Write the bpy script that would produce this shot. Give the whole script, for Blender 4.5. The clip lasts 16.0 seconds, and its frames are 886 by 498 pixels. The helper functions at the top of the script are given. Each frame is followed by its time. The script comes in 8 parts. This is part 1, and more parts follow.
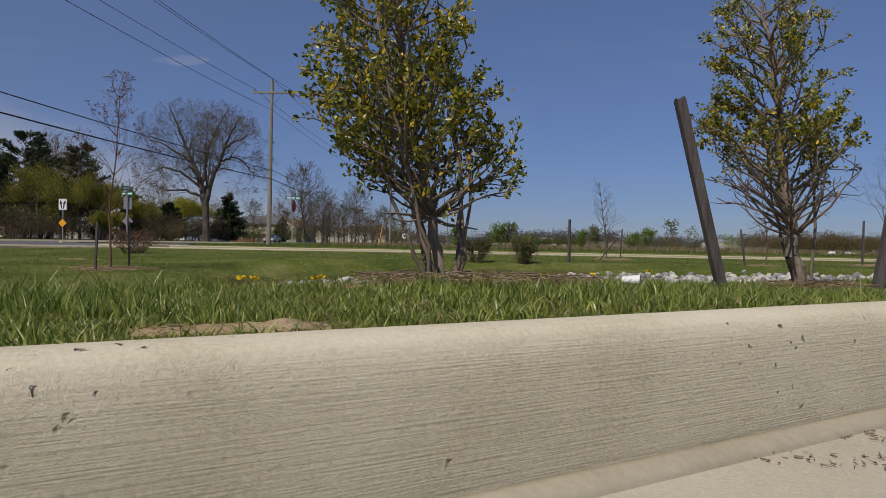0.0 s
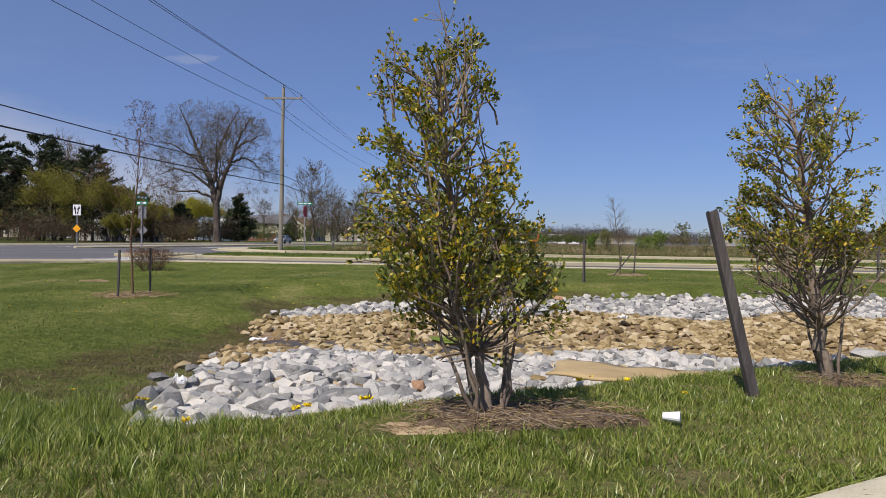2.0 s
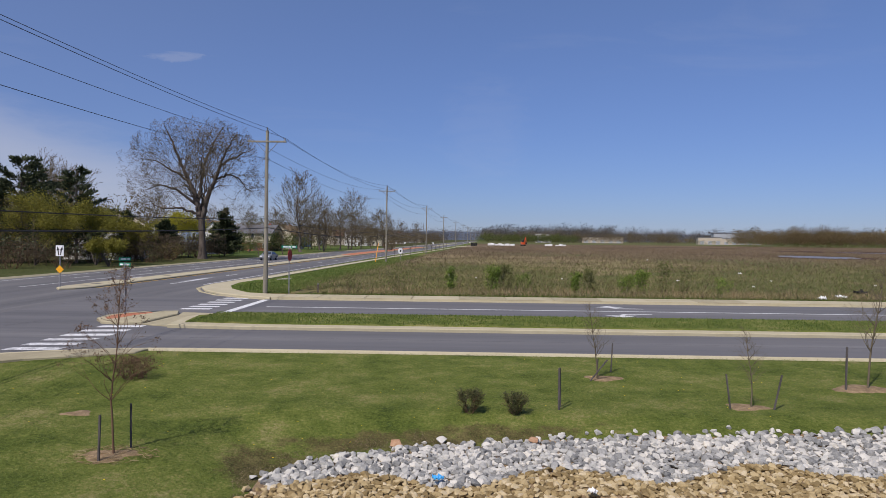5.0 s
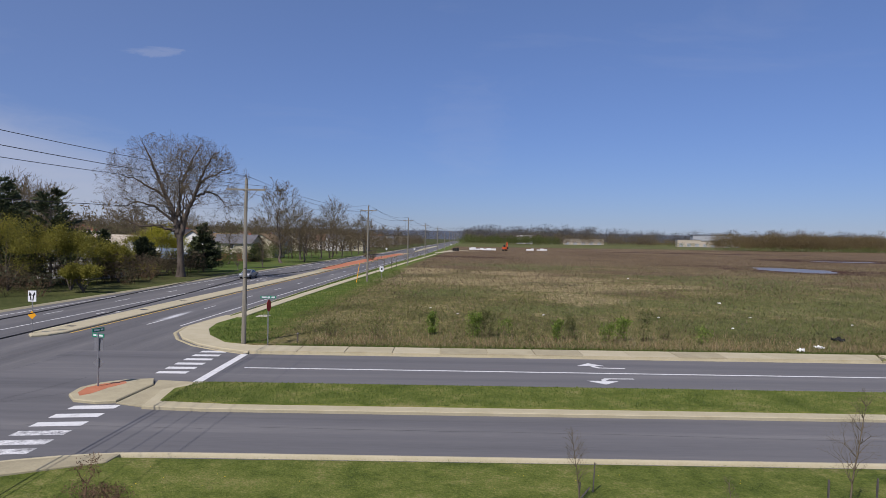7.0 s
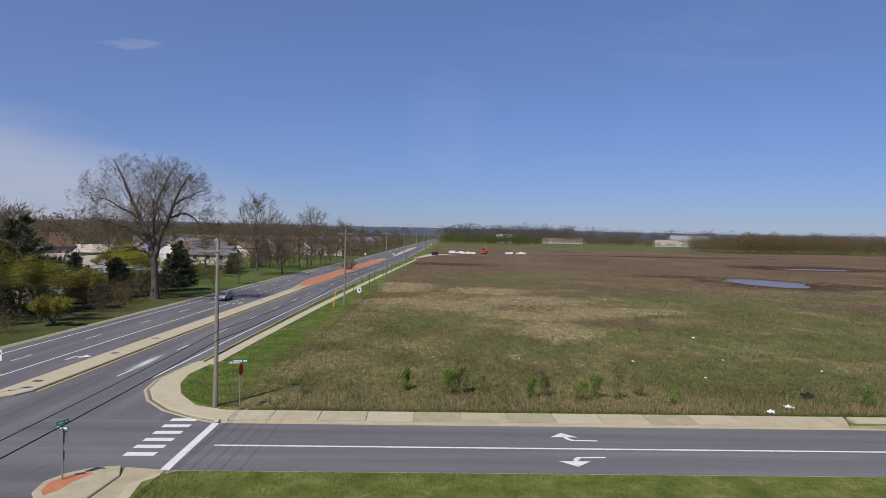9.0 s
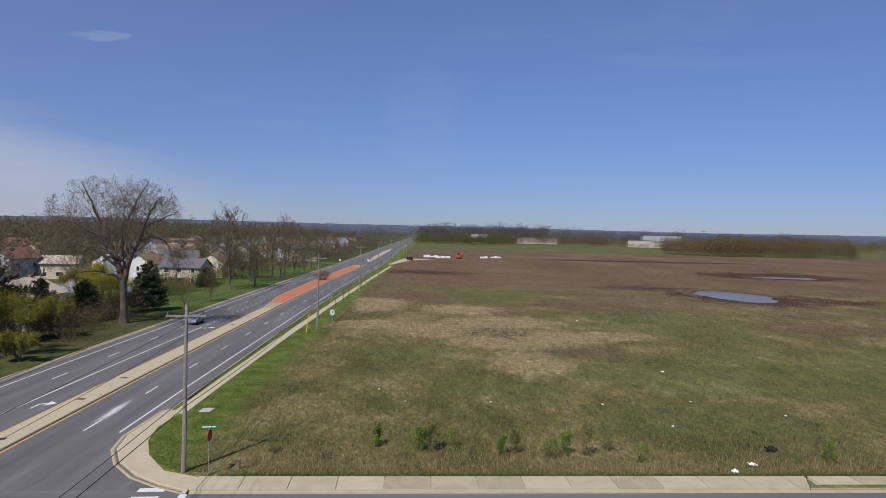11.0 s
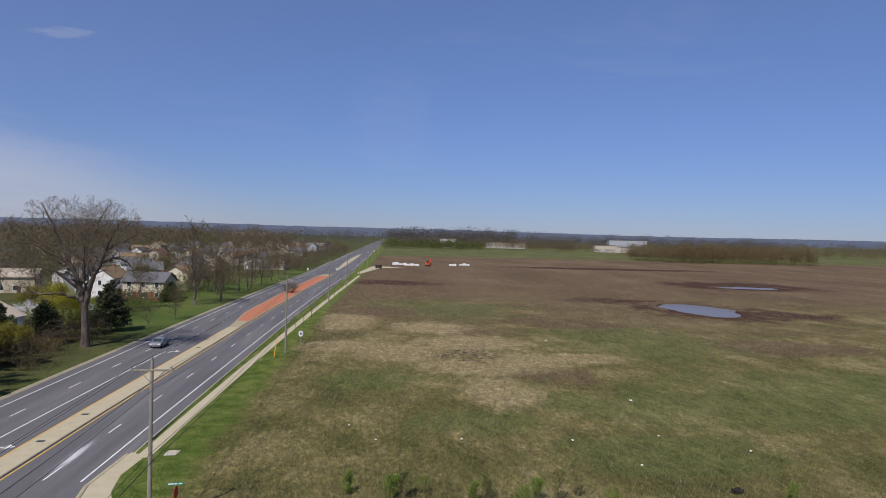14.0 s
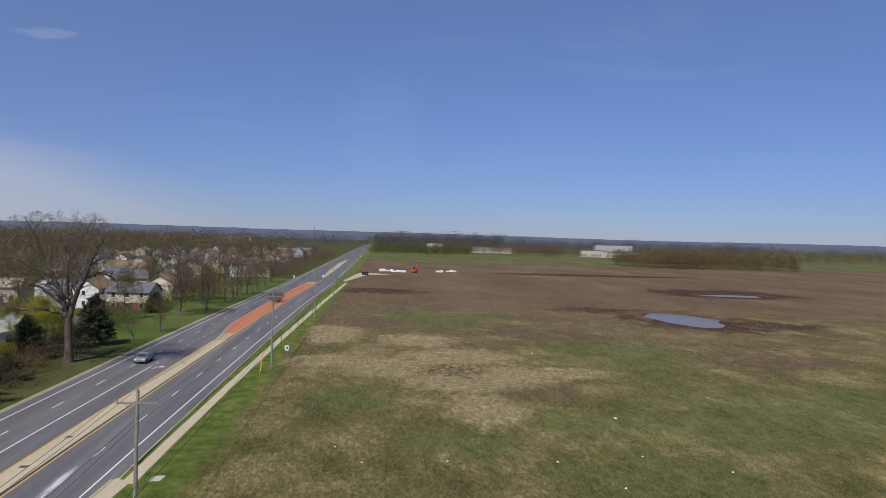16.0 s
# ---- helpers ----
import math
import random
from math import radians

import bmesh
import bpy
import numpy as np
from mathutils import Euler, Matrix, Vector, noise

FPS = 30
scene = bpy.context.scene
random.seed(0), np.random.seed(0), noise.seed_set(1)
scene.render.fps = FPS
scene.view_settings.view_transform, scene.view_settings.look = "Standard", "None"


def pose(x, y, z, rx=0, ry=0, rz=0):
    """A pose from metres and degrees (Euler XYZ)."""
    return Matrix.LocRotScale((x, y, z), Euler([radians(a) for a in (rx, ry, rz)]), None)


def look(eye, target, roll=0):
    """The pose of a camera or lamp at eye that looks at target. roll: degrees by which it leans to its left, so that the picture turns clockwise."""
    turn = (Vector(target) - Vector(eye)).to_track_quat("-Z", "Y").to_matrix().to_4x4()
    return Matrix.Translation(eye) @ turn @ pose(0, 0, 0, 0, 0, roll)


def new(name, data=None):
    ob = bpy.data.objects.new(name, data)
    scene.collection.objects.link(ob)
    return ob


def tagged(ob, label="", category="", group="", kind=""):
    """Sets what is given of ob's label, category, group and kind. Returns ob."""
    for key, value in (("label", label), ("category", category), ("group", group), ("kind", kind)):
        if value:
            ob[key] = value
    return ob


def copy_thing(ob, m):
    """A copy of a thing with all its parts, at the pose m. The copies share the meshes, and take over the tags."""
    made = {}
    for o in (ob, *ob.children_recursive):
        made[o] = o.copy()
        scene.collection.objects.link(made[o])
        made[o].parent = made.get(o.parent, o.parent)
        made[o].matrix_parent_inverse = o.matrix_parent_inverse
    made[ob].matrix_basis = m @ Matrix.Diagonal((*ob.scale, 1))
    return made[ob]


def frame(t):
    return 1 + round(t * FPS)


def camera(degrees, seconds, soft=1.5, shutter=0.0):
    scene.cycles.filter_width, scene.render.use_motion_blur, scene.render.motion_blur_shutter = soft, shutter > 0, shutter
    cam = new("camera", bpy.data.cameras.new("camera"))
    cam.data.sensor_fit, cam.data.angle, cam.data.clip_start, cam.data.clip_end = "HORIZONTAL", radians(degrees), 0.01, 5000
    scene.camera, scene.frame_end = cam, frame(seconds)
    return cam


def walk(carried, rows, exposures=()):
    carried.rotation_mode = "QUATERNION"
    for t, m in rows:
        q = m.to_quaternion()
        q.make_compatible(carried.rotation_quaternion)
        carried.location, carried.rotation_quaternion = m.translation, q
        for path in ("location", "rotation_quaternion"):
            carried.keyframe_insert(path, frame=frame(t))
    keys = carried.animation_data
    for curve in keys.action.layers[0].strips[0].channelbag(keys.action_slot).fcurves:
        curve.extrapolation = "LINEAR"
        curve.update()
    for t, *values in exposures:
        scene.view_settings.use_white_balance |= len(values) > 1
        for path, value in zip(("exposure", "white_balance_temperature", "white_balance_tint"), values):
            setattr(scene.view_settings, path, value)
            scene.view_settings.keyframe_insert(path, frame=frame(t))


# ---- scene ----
cam = camera(66.0, 16.0, soft=.65)
PATH = [
    (0, (0.939, 2.552, 0.417), (0.872, 4.551, 0.403), 1.1),
    (0.5, (0.822, 2.345, 0.492), (0.748, 4.344, 0.474), 0.9),
    (1, (0.781, 2.359, 0.585), (0.697, 4.357, 0.567), 1.0),
    (1.5, (0.75, 2.425, 0.761), (0.66, 4.423, 0.738), 0.9),
    (2, (0.791, 2.44, 0.94), (0.698, 4.438, 0.916), 0.9),
    (2.5, (0.879, 2.424, 1.225), (0.785, 4.422, 1.201), 0.9),
    (3, (0.949, 2.363, 1.675), (0.855, 4.36, 1.648), 0.9),
    (3.5, (0.938, 2.159, 2.501), (0.852, 4.157, 2.471), 0.8),
    (4, (1.035, 2.053, 3.004), (0.959, 4.051, 2.974), 0.7),
    (6.5, (0.887, 2.581, 6.234), (0.868, 4.58, 6.205), 0.8),
    (7, (0.943, 2.611, 7.365), (0.94, 4.611, 7.332), 0.9),
    (7.5, (1.018, 2.66, 8.523), (1.029, 4.659, 8.488), 0.9),
    (8, (1.048, 2.809, 9.564), (1.075, 4.809, 9.523), 1.0),
    (8.5, (1.157, 2.835, 10.669), (1.2, 4.834, 10.626), 1.0),
    (9, (1.234, 2.872, 11.777), (1.29, 4.871, 11.733), 1.1),
    (9.5, (1.302, 2.846, 13.097), (1.376, 4.844, 13.046), 1.2),
    (12, (1.451, 2.828, 17.411), (1.613, 4.821, 17.359), 1.4),
    (12.5, (1.446, 2.931, 17.845), (1.624, 4.922, 17.792), 1.5),
    (13, (1.431, 2.879, 18.467), (1.623, 4.869, 18.414), 1.6),
    (13.5, (1.291, 3.123, 18.963), (1.498, 5.111, 18.915), 1.6),
    (14, (1.122, 3.188, 19.419), (1.342, 5.175, 19.376), 1.5),
    (14.5, (1.08, 3.122, 19.873), (1.311, 5.108, 19.836), 1.4),
    (15, (1.032, 3.317, 20.311), (1.272, 5.302, 20.276), 1.5),
    (15.5, (1.05, 3.272, 20.761), (1.301, 5.255, 20.729), 1.4),
    (16, (1.094, 2.852, 21.299), (1.352, 4.835, 21.267), 1.6),
]
EXPOSURES = [(0, -.44, 6750, 14), (.5, -.34, 6750, 14), (1, -.24, 6700, 14), (1.5, -.04, 6600, 15), (2, .07, 6600, 15), (3, .07, 6500, 15), (4, -.01, 6480, 16), (7, -.02, 6400, 16), (16, -.05, 6430, 16)]
walk(cam, [(t, look(eye, target, roll)) for t, eye, target, roll in PATH], EXPOSURES)

# ---- world, sun ----
SUN_TO = Vector((-0.50, -0.86, 1.28)).normalized()
world = bpy.data.worlds.new("sky")
scene.world = world
world.use_nodes = True
wn, wl = world.node_tree.nodes, world.node_tree.links
sky = wn.new("ShaderNodeTexSky")
sky.sky_type, sky.sun_disc = "NISHITA", False
sky.sun_elevation = math.asin(SUN_TO.z)
sky.sun_rotation = math.atan2(SUN_TO.x, SUN_TO.y)
sky.altitude, sky.air_density, sky.dust_density, sky.ozone_density = 100, 1.0, 0.0, 6.0
tone = wn.new("ShaderNodeMix")
tone.data_type, tone.blend_type = "RGBA", "MULTIPLY"
tone.inputs[0].default_value = 1.0
tone.inputs[7].default_value = (1.04, .99, 1.11, 1)
wl.new(sky.outputs[0], tone.inputs[6])
co, sp = wn.new("ShaderNodeTexCoord"), wn.new("ShaderNodeSeparateXYZ")
wl.new(co.outputs["Generated"], sp.inputs[0])
haze = wn.new("ShaderNodeValToRGB")
haze.color_ramp.elements[0].position, haze.color_ramp.elements[0].color = 0.0, (.44, .555, .76, 1)
haze.color_ramp.elements[1].position, haze.color_ramp.elements[1].color = 0.34, (1, 1, 1, 1)
wl.new(sp.outputs[2], haze.inputs[0])
tone2 = wn.new("ShaderNodeMix")
tone2.data_type, tone2.blend_type = "RGBA", "MULTIPLY"
tone2.inputs[0].default_value = 1.0
wl.new(tone.outputs[2], tone2.inputs[6])
wl.new(haze.outputs[0], tone2.inputs[7])
wmap, wisp = wn.new("ShaderNodeMapping"), wn.new("ShaderNodeTexNoise")
wmap.inputs["Scale"].default_value = (1.6, 1.6, 7.0)
wmap.inputs["Location"].default_value = (.35, .1, .2)
wl.new(co.outputs["Generated"], wmap.inputs[0])
wl.new(wmap.outputs[0], wisp.inputs["Vector"])
wisp.inputs["Scale"].default_value, wisp.inputs["Detail"].default_value, wisp.inputs["Roughness"].default_value, wisp.inputs["Distortion"].default_value = 1.5, 7, .62, .6
thin = wn.new("ShaderNodeValToRGB")
thin.color_ramp.elements[0].position, thin.color_ramp.elements[0].color = .57, (0, 0, 0, 1)
thin.color_ramp.elements[1].position, thin.color_ramp.elements[1].color = .80, (.16, .16, .16, 1)
wl.new(wisp.outputs["Fac"], thin.inputs[0])
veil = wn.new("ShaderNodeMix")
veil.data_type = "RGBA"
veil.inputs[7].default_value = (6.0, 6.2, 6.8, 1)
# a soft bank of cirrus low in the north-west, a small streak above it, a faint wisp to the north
def sky_math(op, a, b=0.0, clamp=False):
    t = wn.new("ShaderNodeMath")
    t.operation, t.use_clamp = op, clamp
    for i, v in enumerate((a, b)):
        if isinstance(v, (int, float)):
            t.inputs[i].default_value = v
        else:
            wl.new(v, t.inputs[i])
    return t.outputs[0]


def sky_step(v, a, b):
    t = wn.new("ShaderNodeMapRange")
    t.interpolation_type = "SMOOTHSTEP"
    wl.new(v, t.inputs[0])
    t.inputs[1].default_value, t.inputs[2].default_value = a, b
    return t.outputs[0]


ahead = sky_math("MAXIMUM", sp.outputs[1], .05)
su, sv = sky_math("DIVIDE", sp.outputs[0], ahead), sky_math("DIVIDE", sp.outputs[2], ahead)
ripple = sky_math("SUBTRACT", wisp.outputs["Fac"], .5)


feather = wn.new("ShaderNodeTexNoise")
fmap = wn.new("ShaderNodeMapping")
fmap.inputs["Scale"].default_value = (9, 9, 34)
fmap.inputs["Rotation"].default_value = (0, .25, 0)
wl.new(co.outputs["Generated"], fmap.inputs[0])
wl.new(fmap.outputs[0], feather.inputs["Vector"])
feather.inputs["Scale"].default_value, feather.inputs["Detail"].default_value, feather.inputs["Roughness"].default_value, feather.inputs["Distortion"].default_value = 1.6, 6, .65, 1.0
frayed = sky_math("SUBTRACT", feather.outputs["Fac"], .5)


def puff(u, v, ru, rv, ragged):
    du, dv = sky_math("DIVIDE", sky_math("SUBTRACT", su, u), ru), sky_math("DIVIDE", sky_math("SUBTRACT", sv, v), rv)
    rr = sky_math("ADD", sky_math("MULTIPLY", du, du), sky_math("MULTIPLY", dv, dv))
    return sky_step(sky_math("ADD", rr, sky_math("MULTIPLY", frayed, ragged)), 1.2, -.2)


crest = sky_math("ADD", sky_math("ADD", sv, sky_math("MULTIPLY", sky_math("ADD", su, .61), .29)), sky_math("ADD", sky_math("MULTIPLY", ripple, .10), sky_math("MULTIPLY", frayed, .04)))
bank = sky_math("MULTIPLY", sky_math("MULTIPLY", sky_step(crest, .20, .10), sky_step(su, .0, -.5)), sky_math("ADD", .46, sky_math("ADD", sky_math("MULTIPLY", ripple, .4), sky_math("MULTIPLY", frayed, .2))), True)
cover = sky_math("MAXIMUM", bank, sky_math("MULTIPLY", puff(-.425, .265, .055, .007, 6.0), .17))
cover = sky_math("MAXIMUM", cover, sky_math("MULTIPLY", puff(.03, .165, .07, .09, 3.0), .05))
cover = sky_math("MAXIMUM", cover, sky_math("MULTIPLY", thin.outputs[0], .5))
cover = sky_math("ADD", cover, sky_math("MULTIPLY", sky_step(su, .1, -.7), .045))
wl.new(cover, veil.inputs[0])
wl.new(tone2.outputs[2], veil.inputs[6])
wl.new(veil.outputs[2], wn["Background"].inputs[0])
wn["Background"].inputs[1].default_value = 0.0895
sun = bpy.data.lights.new("sun", "SUN")
sun.energy, sun.angle, sun.color = 4.5, radians(0.53), (1.0, 0.95, 0.86)
new("sun", sun).matrix_world = look(SUN_TO * 100, (0, 0, 0))

# ---- materials ----
def ramp(nodes, stops):
    r = nodes.new("ShaderNodeValToRGB")
    e = r.color_ramp.elements
    while len(e) < len(stops):
        e.new(0.5)
    for s, (p, c) in zip(e, stops):
        s.position, s.color = p, (*c, 1)
    return r


def material(name, stops, scale=4.0, fine=60.0, rough=0.85, bump=0.3, depth=0.01, island=0.0, obj=0.0, stretch=(1, 1, 1), metal=0.0, big=0.6, spec=0.3, translucent=0.0):
    """A surface of two noises, broad stains and fine grain, over a colour ramp; island / obj: how far pieces differ."""
    m = bpy.data.materials.new(name)
    m.use_nodes = True
    n, l = m.node_tree.nodes, m.node_tree.links
    b = n["Principled BSDF"]
    geo, mapping = n.new("ShaderNodeNewGeometry"), n.new("ShaderNodeMapping")
    mapping.inputs["Scale"].default_value = stretch
    l.new(geo.outputs["Position"], mapping.inputs["Vector"])
    broad, grain = n.new("ShaderNodeTexNoise"), n.new("ShaderNodeTexNoise")
    for tex, s, det in ((broad, scale, 5), (grain, fine, 4)):
        tex.inputs["Scale"].default_value, tex.inputs["Detail"].default_value, tex.inputs["Roughness"].default_value = s, det, 0.6
        l.new(mapping.outputs[0], tex.inputs["Vector"])
    mix = n.new("ShaderNodeMix")
    mix.inputs[0].default_value = 1 - big
    l.new(broad.outputs["Fac"], mix.inputs[2])
    l.new(grain.outputs["Fac"], mix.inputs[3])
    out = mix.outputs[0]
    if island or obj:
        if island:
            r = geo.outputs["Random Per Island"]
        else:
            r = n.new("ShaderNodeObjectInfo").outputs["Random"]
        mm = n.new("ShaderNodeMix")
        mm.inputs[0].default_value = island or obj
        l.new(out, mm.inputs[2])
        l.new(r, mm.inputs[3])
        out = mm.outputs[0]
    cr = ramp(n, stops)
    l.new(out, cr.inputs[0])
    l.new(cr.outputs[0], b.inputs["Base Color"])
    b.inputs["Roughness"].default_value, b.inputs["Metallic"].default_value = rough, metal
    b.inputs["Specular IOR Level"].default_value = spec
    if bump:
        bp = n.new("ShaderNodeBump")
        bp.inputs["Strength"].default_value, bp.inputs["Distance"].default_value = bump, depth
        l.new(mix.outputs[0], bp.inputs["Height"])
        l.new(bp.outputs[0], b.inputs["Normal"])
    if translucent:
        tr, ms = n.new("ShaderNodeBsdfTranslucent"), n.new("ShaderNodeMixShader")
        l.new(cr.outputs[0], tr.inputs[0])
        ms.inputs[0].default_value = translucent
        l.new(b.outputs[0], ms.inputs[1])
        l.new(tr.outputs[0], ms.inputs[2])
        l.new(ms.outputs[0], n["Material Output"].inputs[0])
    return m


def kerb_concrete():
    """Cast concrete: fine drag lines along the face, pits, pale trowelled top."""
    m = material("kerb_concrete", [(0.32, (.475, .428, .296)), (0.5, (.625, .57, .41)), (0.68, (.71, .655, .49))], 4, 150, 0.9, 0, big=.5)
    n, l = m.node_tree.nodes, m.node_tree.links
    geo, sep = n.new("ShaderNodeNewGeometry"), n.new("ShaderNodeSeparateXYZ")
    l.new(geo.outputs["Normal"], sep.inputs[0])
    mp, drag, grit, pit, mask = n.new("ShaderNodeMapping"), n.new("ShaderNodeTexNoise"), n.new("ShaderNodeTexNoise"), n.new("ShaderNodeTexVoronoi"), n.new("ShaderNodeTexNoise")
    mp.inputs["Scale"].default_value = (2.2, 2.2, 150)
    mp.inputs["Rotation"].default_value = (0, radians(1.2), 0)
    wobble, shift = n.new("ShaderNodeTexNoise"), n.new("ShaderNodeVectorMath")
    wobble.inputs["Scale"].default_value, wobble.inputs["Detail"].default_value = 45, 4
    l.new(geo.outputs["Position"], wobble.inputs["Vector"])
    shift.operation = "MULTIPLY_ADD"
    shift.inputs[1].default_value = (.035, .035, .035)
    l.new(wobble.outputs["Color"], shift.inputs[0])
    l.new(geo.outputs["Position"], shift.inputs[2])
    l.new(shift.outputs[0], pit.inputs["Vector"])
    for t in (grit, mask):
        l.new(geo.outputs["Position"], t.inputs["Vector"])
    l.new(geo.outputs["Position"], mp.inputs[0])
    l.new(mp.outputs[0], drag.inputs["Vector"])
    drag.inputs["Scale"].default_value, drag.inputs["Detail"].default_value = 2.2, 5
    grit.inputs["Scale"].default_value, grit.inputs["Detail"].default_value, grit.inputs["Roughness"].default_value = 75, 7, .78
    mask.inputs["Scale"].default_value = 2.5
    pit.inputs["Scale"].default_value = 24

    def op(kind, a, c, clamp=False):
        t = n.new("ShaderNodeMath")
        t.operation, t.use_clamp = kind, clamp
        for i, v in enumerate((a, c)):
            if isinstance(v, (int, float)):
                t.inputs[i].default_value = v
            else:
                l.new(v, t.inputs[i])
        return t.outputs[0]
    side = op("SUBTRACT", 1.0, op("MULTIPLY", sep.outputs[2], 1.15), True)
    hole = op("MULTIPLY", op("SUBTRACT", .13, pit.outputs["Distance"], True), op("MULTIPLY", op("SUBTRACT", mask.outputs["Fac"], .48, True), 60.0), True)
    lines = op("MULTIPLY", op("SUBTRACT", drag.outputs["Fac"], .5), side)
    height = op("ADD", op("MULTIPLY", lines, .9), op("SUBTRACT", op("MULTIPLY", op("MULTIPLY", grit.outputs["Fac"], 1.5), op("ADD", .3, op("MULTIPLY", side, .8))), op("MULTIPLY", hole, 2.5)))
    bp = n.new("ShaderNodeBump")
    bp.inputs["Strength"].default_value, bp.inputs["Distance"].default_value = 1.0, .0055
    l.new(height, bp.inputs["Height"])
    b = n["Principled BSDF"]
    l.new(bp.outputs[0], b.inputs["Normal"])
    # pit hollows and drag-line troughs: shade put into the colour besides the bump
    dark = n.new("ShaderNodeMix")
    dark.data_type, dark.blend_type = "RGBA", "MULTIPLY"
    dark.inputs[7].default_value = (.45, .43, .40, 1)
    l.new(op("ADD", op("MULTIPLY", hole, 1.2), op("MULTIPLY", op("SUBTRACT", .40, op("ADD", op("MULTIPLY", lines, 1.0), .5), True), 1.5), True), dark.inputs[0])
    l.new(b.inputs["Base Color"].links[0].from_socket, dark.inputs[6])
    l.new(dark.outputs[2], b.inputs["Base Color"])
    return m


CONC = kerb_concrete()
WALK = material("pavement_concrete", [(0.3, (.29, .255, .165)), (0.5, (.39, .345, .225)), (0.7, (.46, .41, .285))], .9, 12, 0.9, 0.2, 0.01, obj=.25)
BEAD_MIX = material("cement_bead", [(0.3, (.30, .265, .19)), (0.5, (.37, .33, .24)), (0.7, (.43, .39, .29))], 5, 60, 0.8, 0.2, 0.003)
LOT = material("lot_concrete", [(0.3, (.36, .325, .24)), (0.5, (.46, .42, .315)), (0.72, (.54, .50, .385))], 3, 160, 0.9, 0.8, 0.004, big=.4)
ASPHALT = material("asphalt", [(0.3, (.078, .077, .079)), (0.45, (.112, .110, .112)), (0.55, (.130, .127, .127)), (0.7, (.19, .184, .178))], .55, 18, 0.85, 0.25, 0.004, stretch=(1, .05, 1), big=.7)
LANE = material("asphalt_lane", [(0.3, (.088, .087, .090)), (0.45, (.118, .116, .120)), (0.55, (.134, .131, .133)), (0.7, (.18, .175, .172))], .55, 18, 0.85, 0.25, 0.004, stretch=(.05, 1, 1), big=.7)
PAINT = material("white_road_paint", [(0.3, (.34, .33, .32)), (0.45, (.62, .62, .61)), (0.7, (.72, .72, .71))], 2.5, 40, 0.6, 0.1, 0.002)
WORN = material("worn_road_paint", [(0.38, (.16, .16, .16)), (0.5, (.5, .5, .5)), (0.62, (.74, .74, .73))], 2.5, 14, 0.7, 0.1, 0.002)
YELLOW = material("yellow_road_paint", [(0.3, (.42, .26, .06)), (0.5, (.60, .36, .07)), (0.7, (.66, .42, .10))], 1.5, 30, 0.6, 0.1, 0.002)
BRICKS = material("brick_paving", [(0.3, (.33, .115, .06)), (0.5, (.42, .155, .08)), (0.7, (.47, .20, .115))], 1.2, 18, 0.9, 0.3, 0.01)
SOIL = material("mulch_soil", [(0.3, (.10, .072, .042)), (0.5, (.215, .15, .085)), (0.7, (.38, .275, .165))], 6, 60, 0.95, 0.8, 0.02)
MUD = material("dark_mud", [(0.3, (.040, .022, .016)), (0.6, (.075, .042, .028))], .5, 6, 0.95, 0.4, 0.02, spec=.05)
STONE_GREY = material("grey_limestone", [(0.24, (.125, .127, .124)), (0.38, (.257, .254, .24)), (0.50, (.393, .384, .354)), (0.62, (.519, .497, .448)), (0.72, (.616, .582, .508)), (0.80, (.433, .328, .194))], 9, 70, 0.9, 1.0, 0.022, obj=.42, big=.55)
STONE_TAN = material("tan_stone", [(0.24, (.139, .098, .0407)), (0.38, (.219, .155, .0678)), (0.50, (.336, .25, .121)), (0.64, (.438, .345, .194)), (0.78, (.555, .47, .329))], 8, 70, 0.8, 0.8, 0.012, obj=.42, big=.55)
STONES_GREY = material("grey_limestone_rest", [(0.24, (.125, .127, .124)), (0.38, (.257, .254, .24)), (0.50, (.393, .384, .354)), (0.62, (.519, .497, .448)), (0.72, (.616, .582, .508)), (0.80, (.433, .328, .194))], 9, 70, 0.9, 1.0, 0.022, island=.42, big=.55)
STONES_TAN = material("tan_stone_rest", [(0.24, (.139, .098, .0407)), (0.38, (.219, .155, .0678)), (0.50, (.336, .25, .121)), (0.64, (.438, .345, .194)), (0.78, (.555, .47, .329))], 8, 70, 0.8, 0.8, 0.012, island=.42, big=.55)
BLADES = material("grass_blades", [(0.15, (.052, .090, .012)), (0.38, (.145, .215, .028)), (0.6, (.275, .335, .06)), (0.85, (.45, .455, .14)), (1.0, (.60, .52, .27))], .8, 9, 0.36, 0, island=.72, translucent=.34, spec=.5)
LAWN_BLADES = material("lawn_blades", [(0.2, (.074, .116, .018)), (0.42, (.105, .158, .027)), (0.6, (.145, .192, .042)), (0.8, (.24, .24, .09)), (1, (.36, .31, .15))], .30, 3, 0.65, 0, island=.45, translucent=.3)
THATCH = material("dry_grass", [(0.1, (.20, .13, .06)), (0.5, (.34, .25, .13)), (0.9, (.50, .40, .24))], 2, 20, 0.9, 0, island=.6, translucent=.2)
BROWN_STALK = material("brown_field_stalks", [(0.1, (.13, .095, .058)), (0.5, (.21, .16, .10)), (0.9, (.32, .25, .155))], .1, 2, 0.9, 0, island=.5, translucent=.2)
FIELD_GREEN = material("field_grass_blades", [(0.1, (.085, .105, .028)), (0.5, (.150, .160, .055)), (0.9, (.26, .235, .10))], .08, 1.5, 0.9, 0, island=.5, translucent=.2)
LEAF = material("shrub_leaf", [(0.15, (.0531, .0759, .012)), (0.35, (.136, .161, .02)), (0.57, (.248, .259, .028)), (0.76, (.425, .374, .035)), (0.92, (.779, .437, .02))], 3, 20, 0.35, 0, island=.8, spec=.6, translucent=.35)
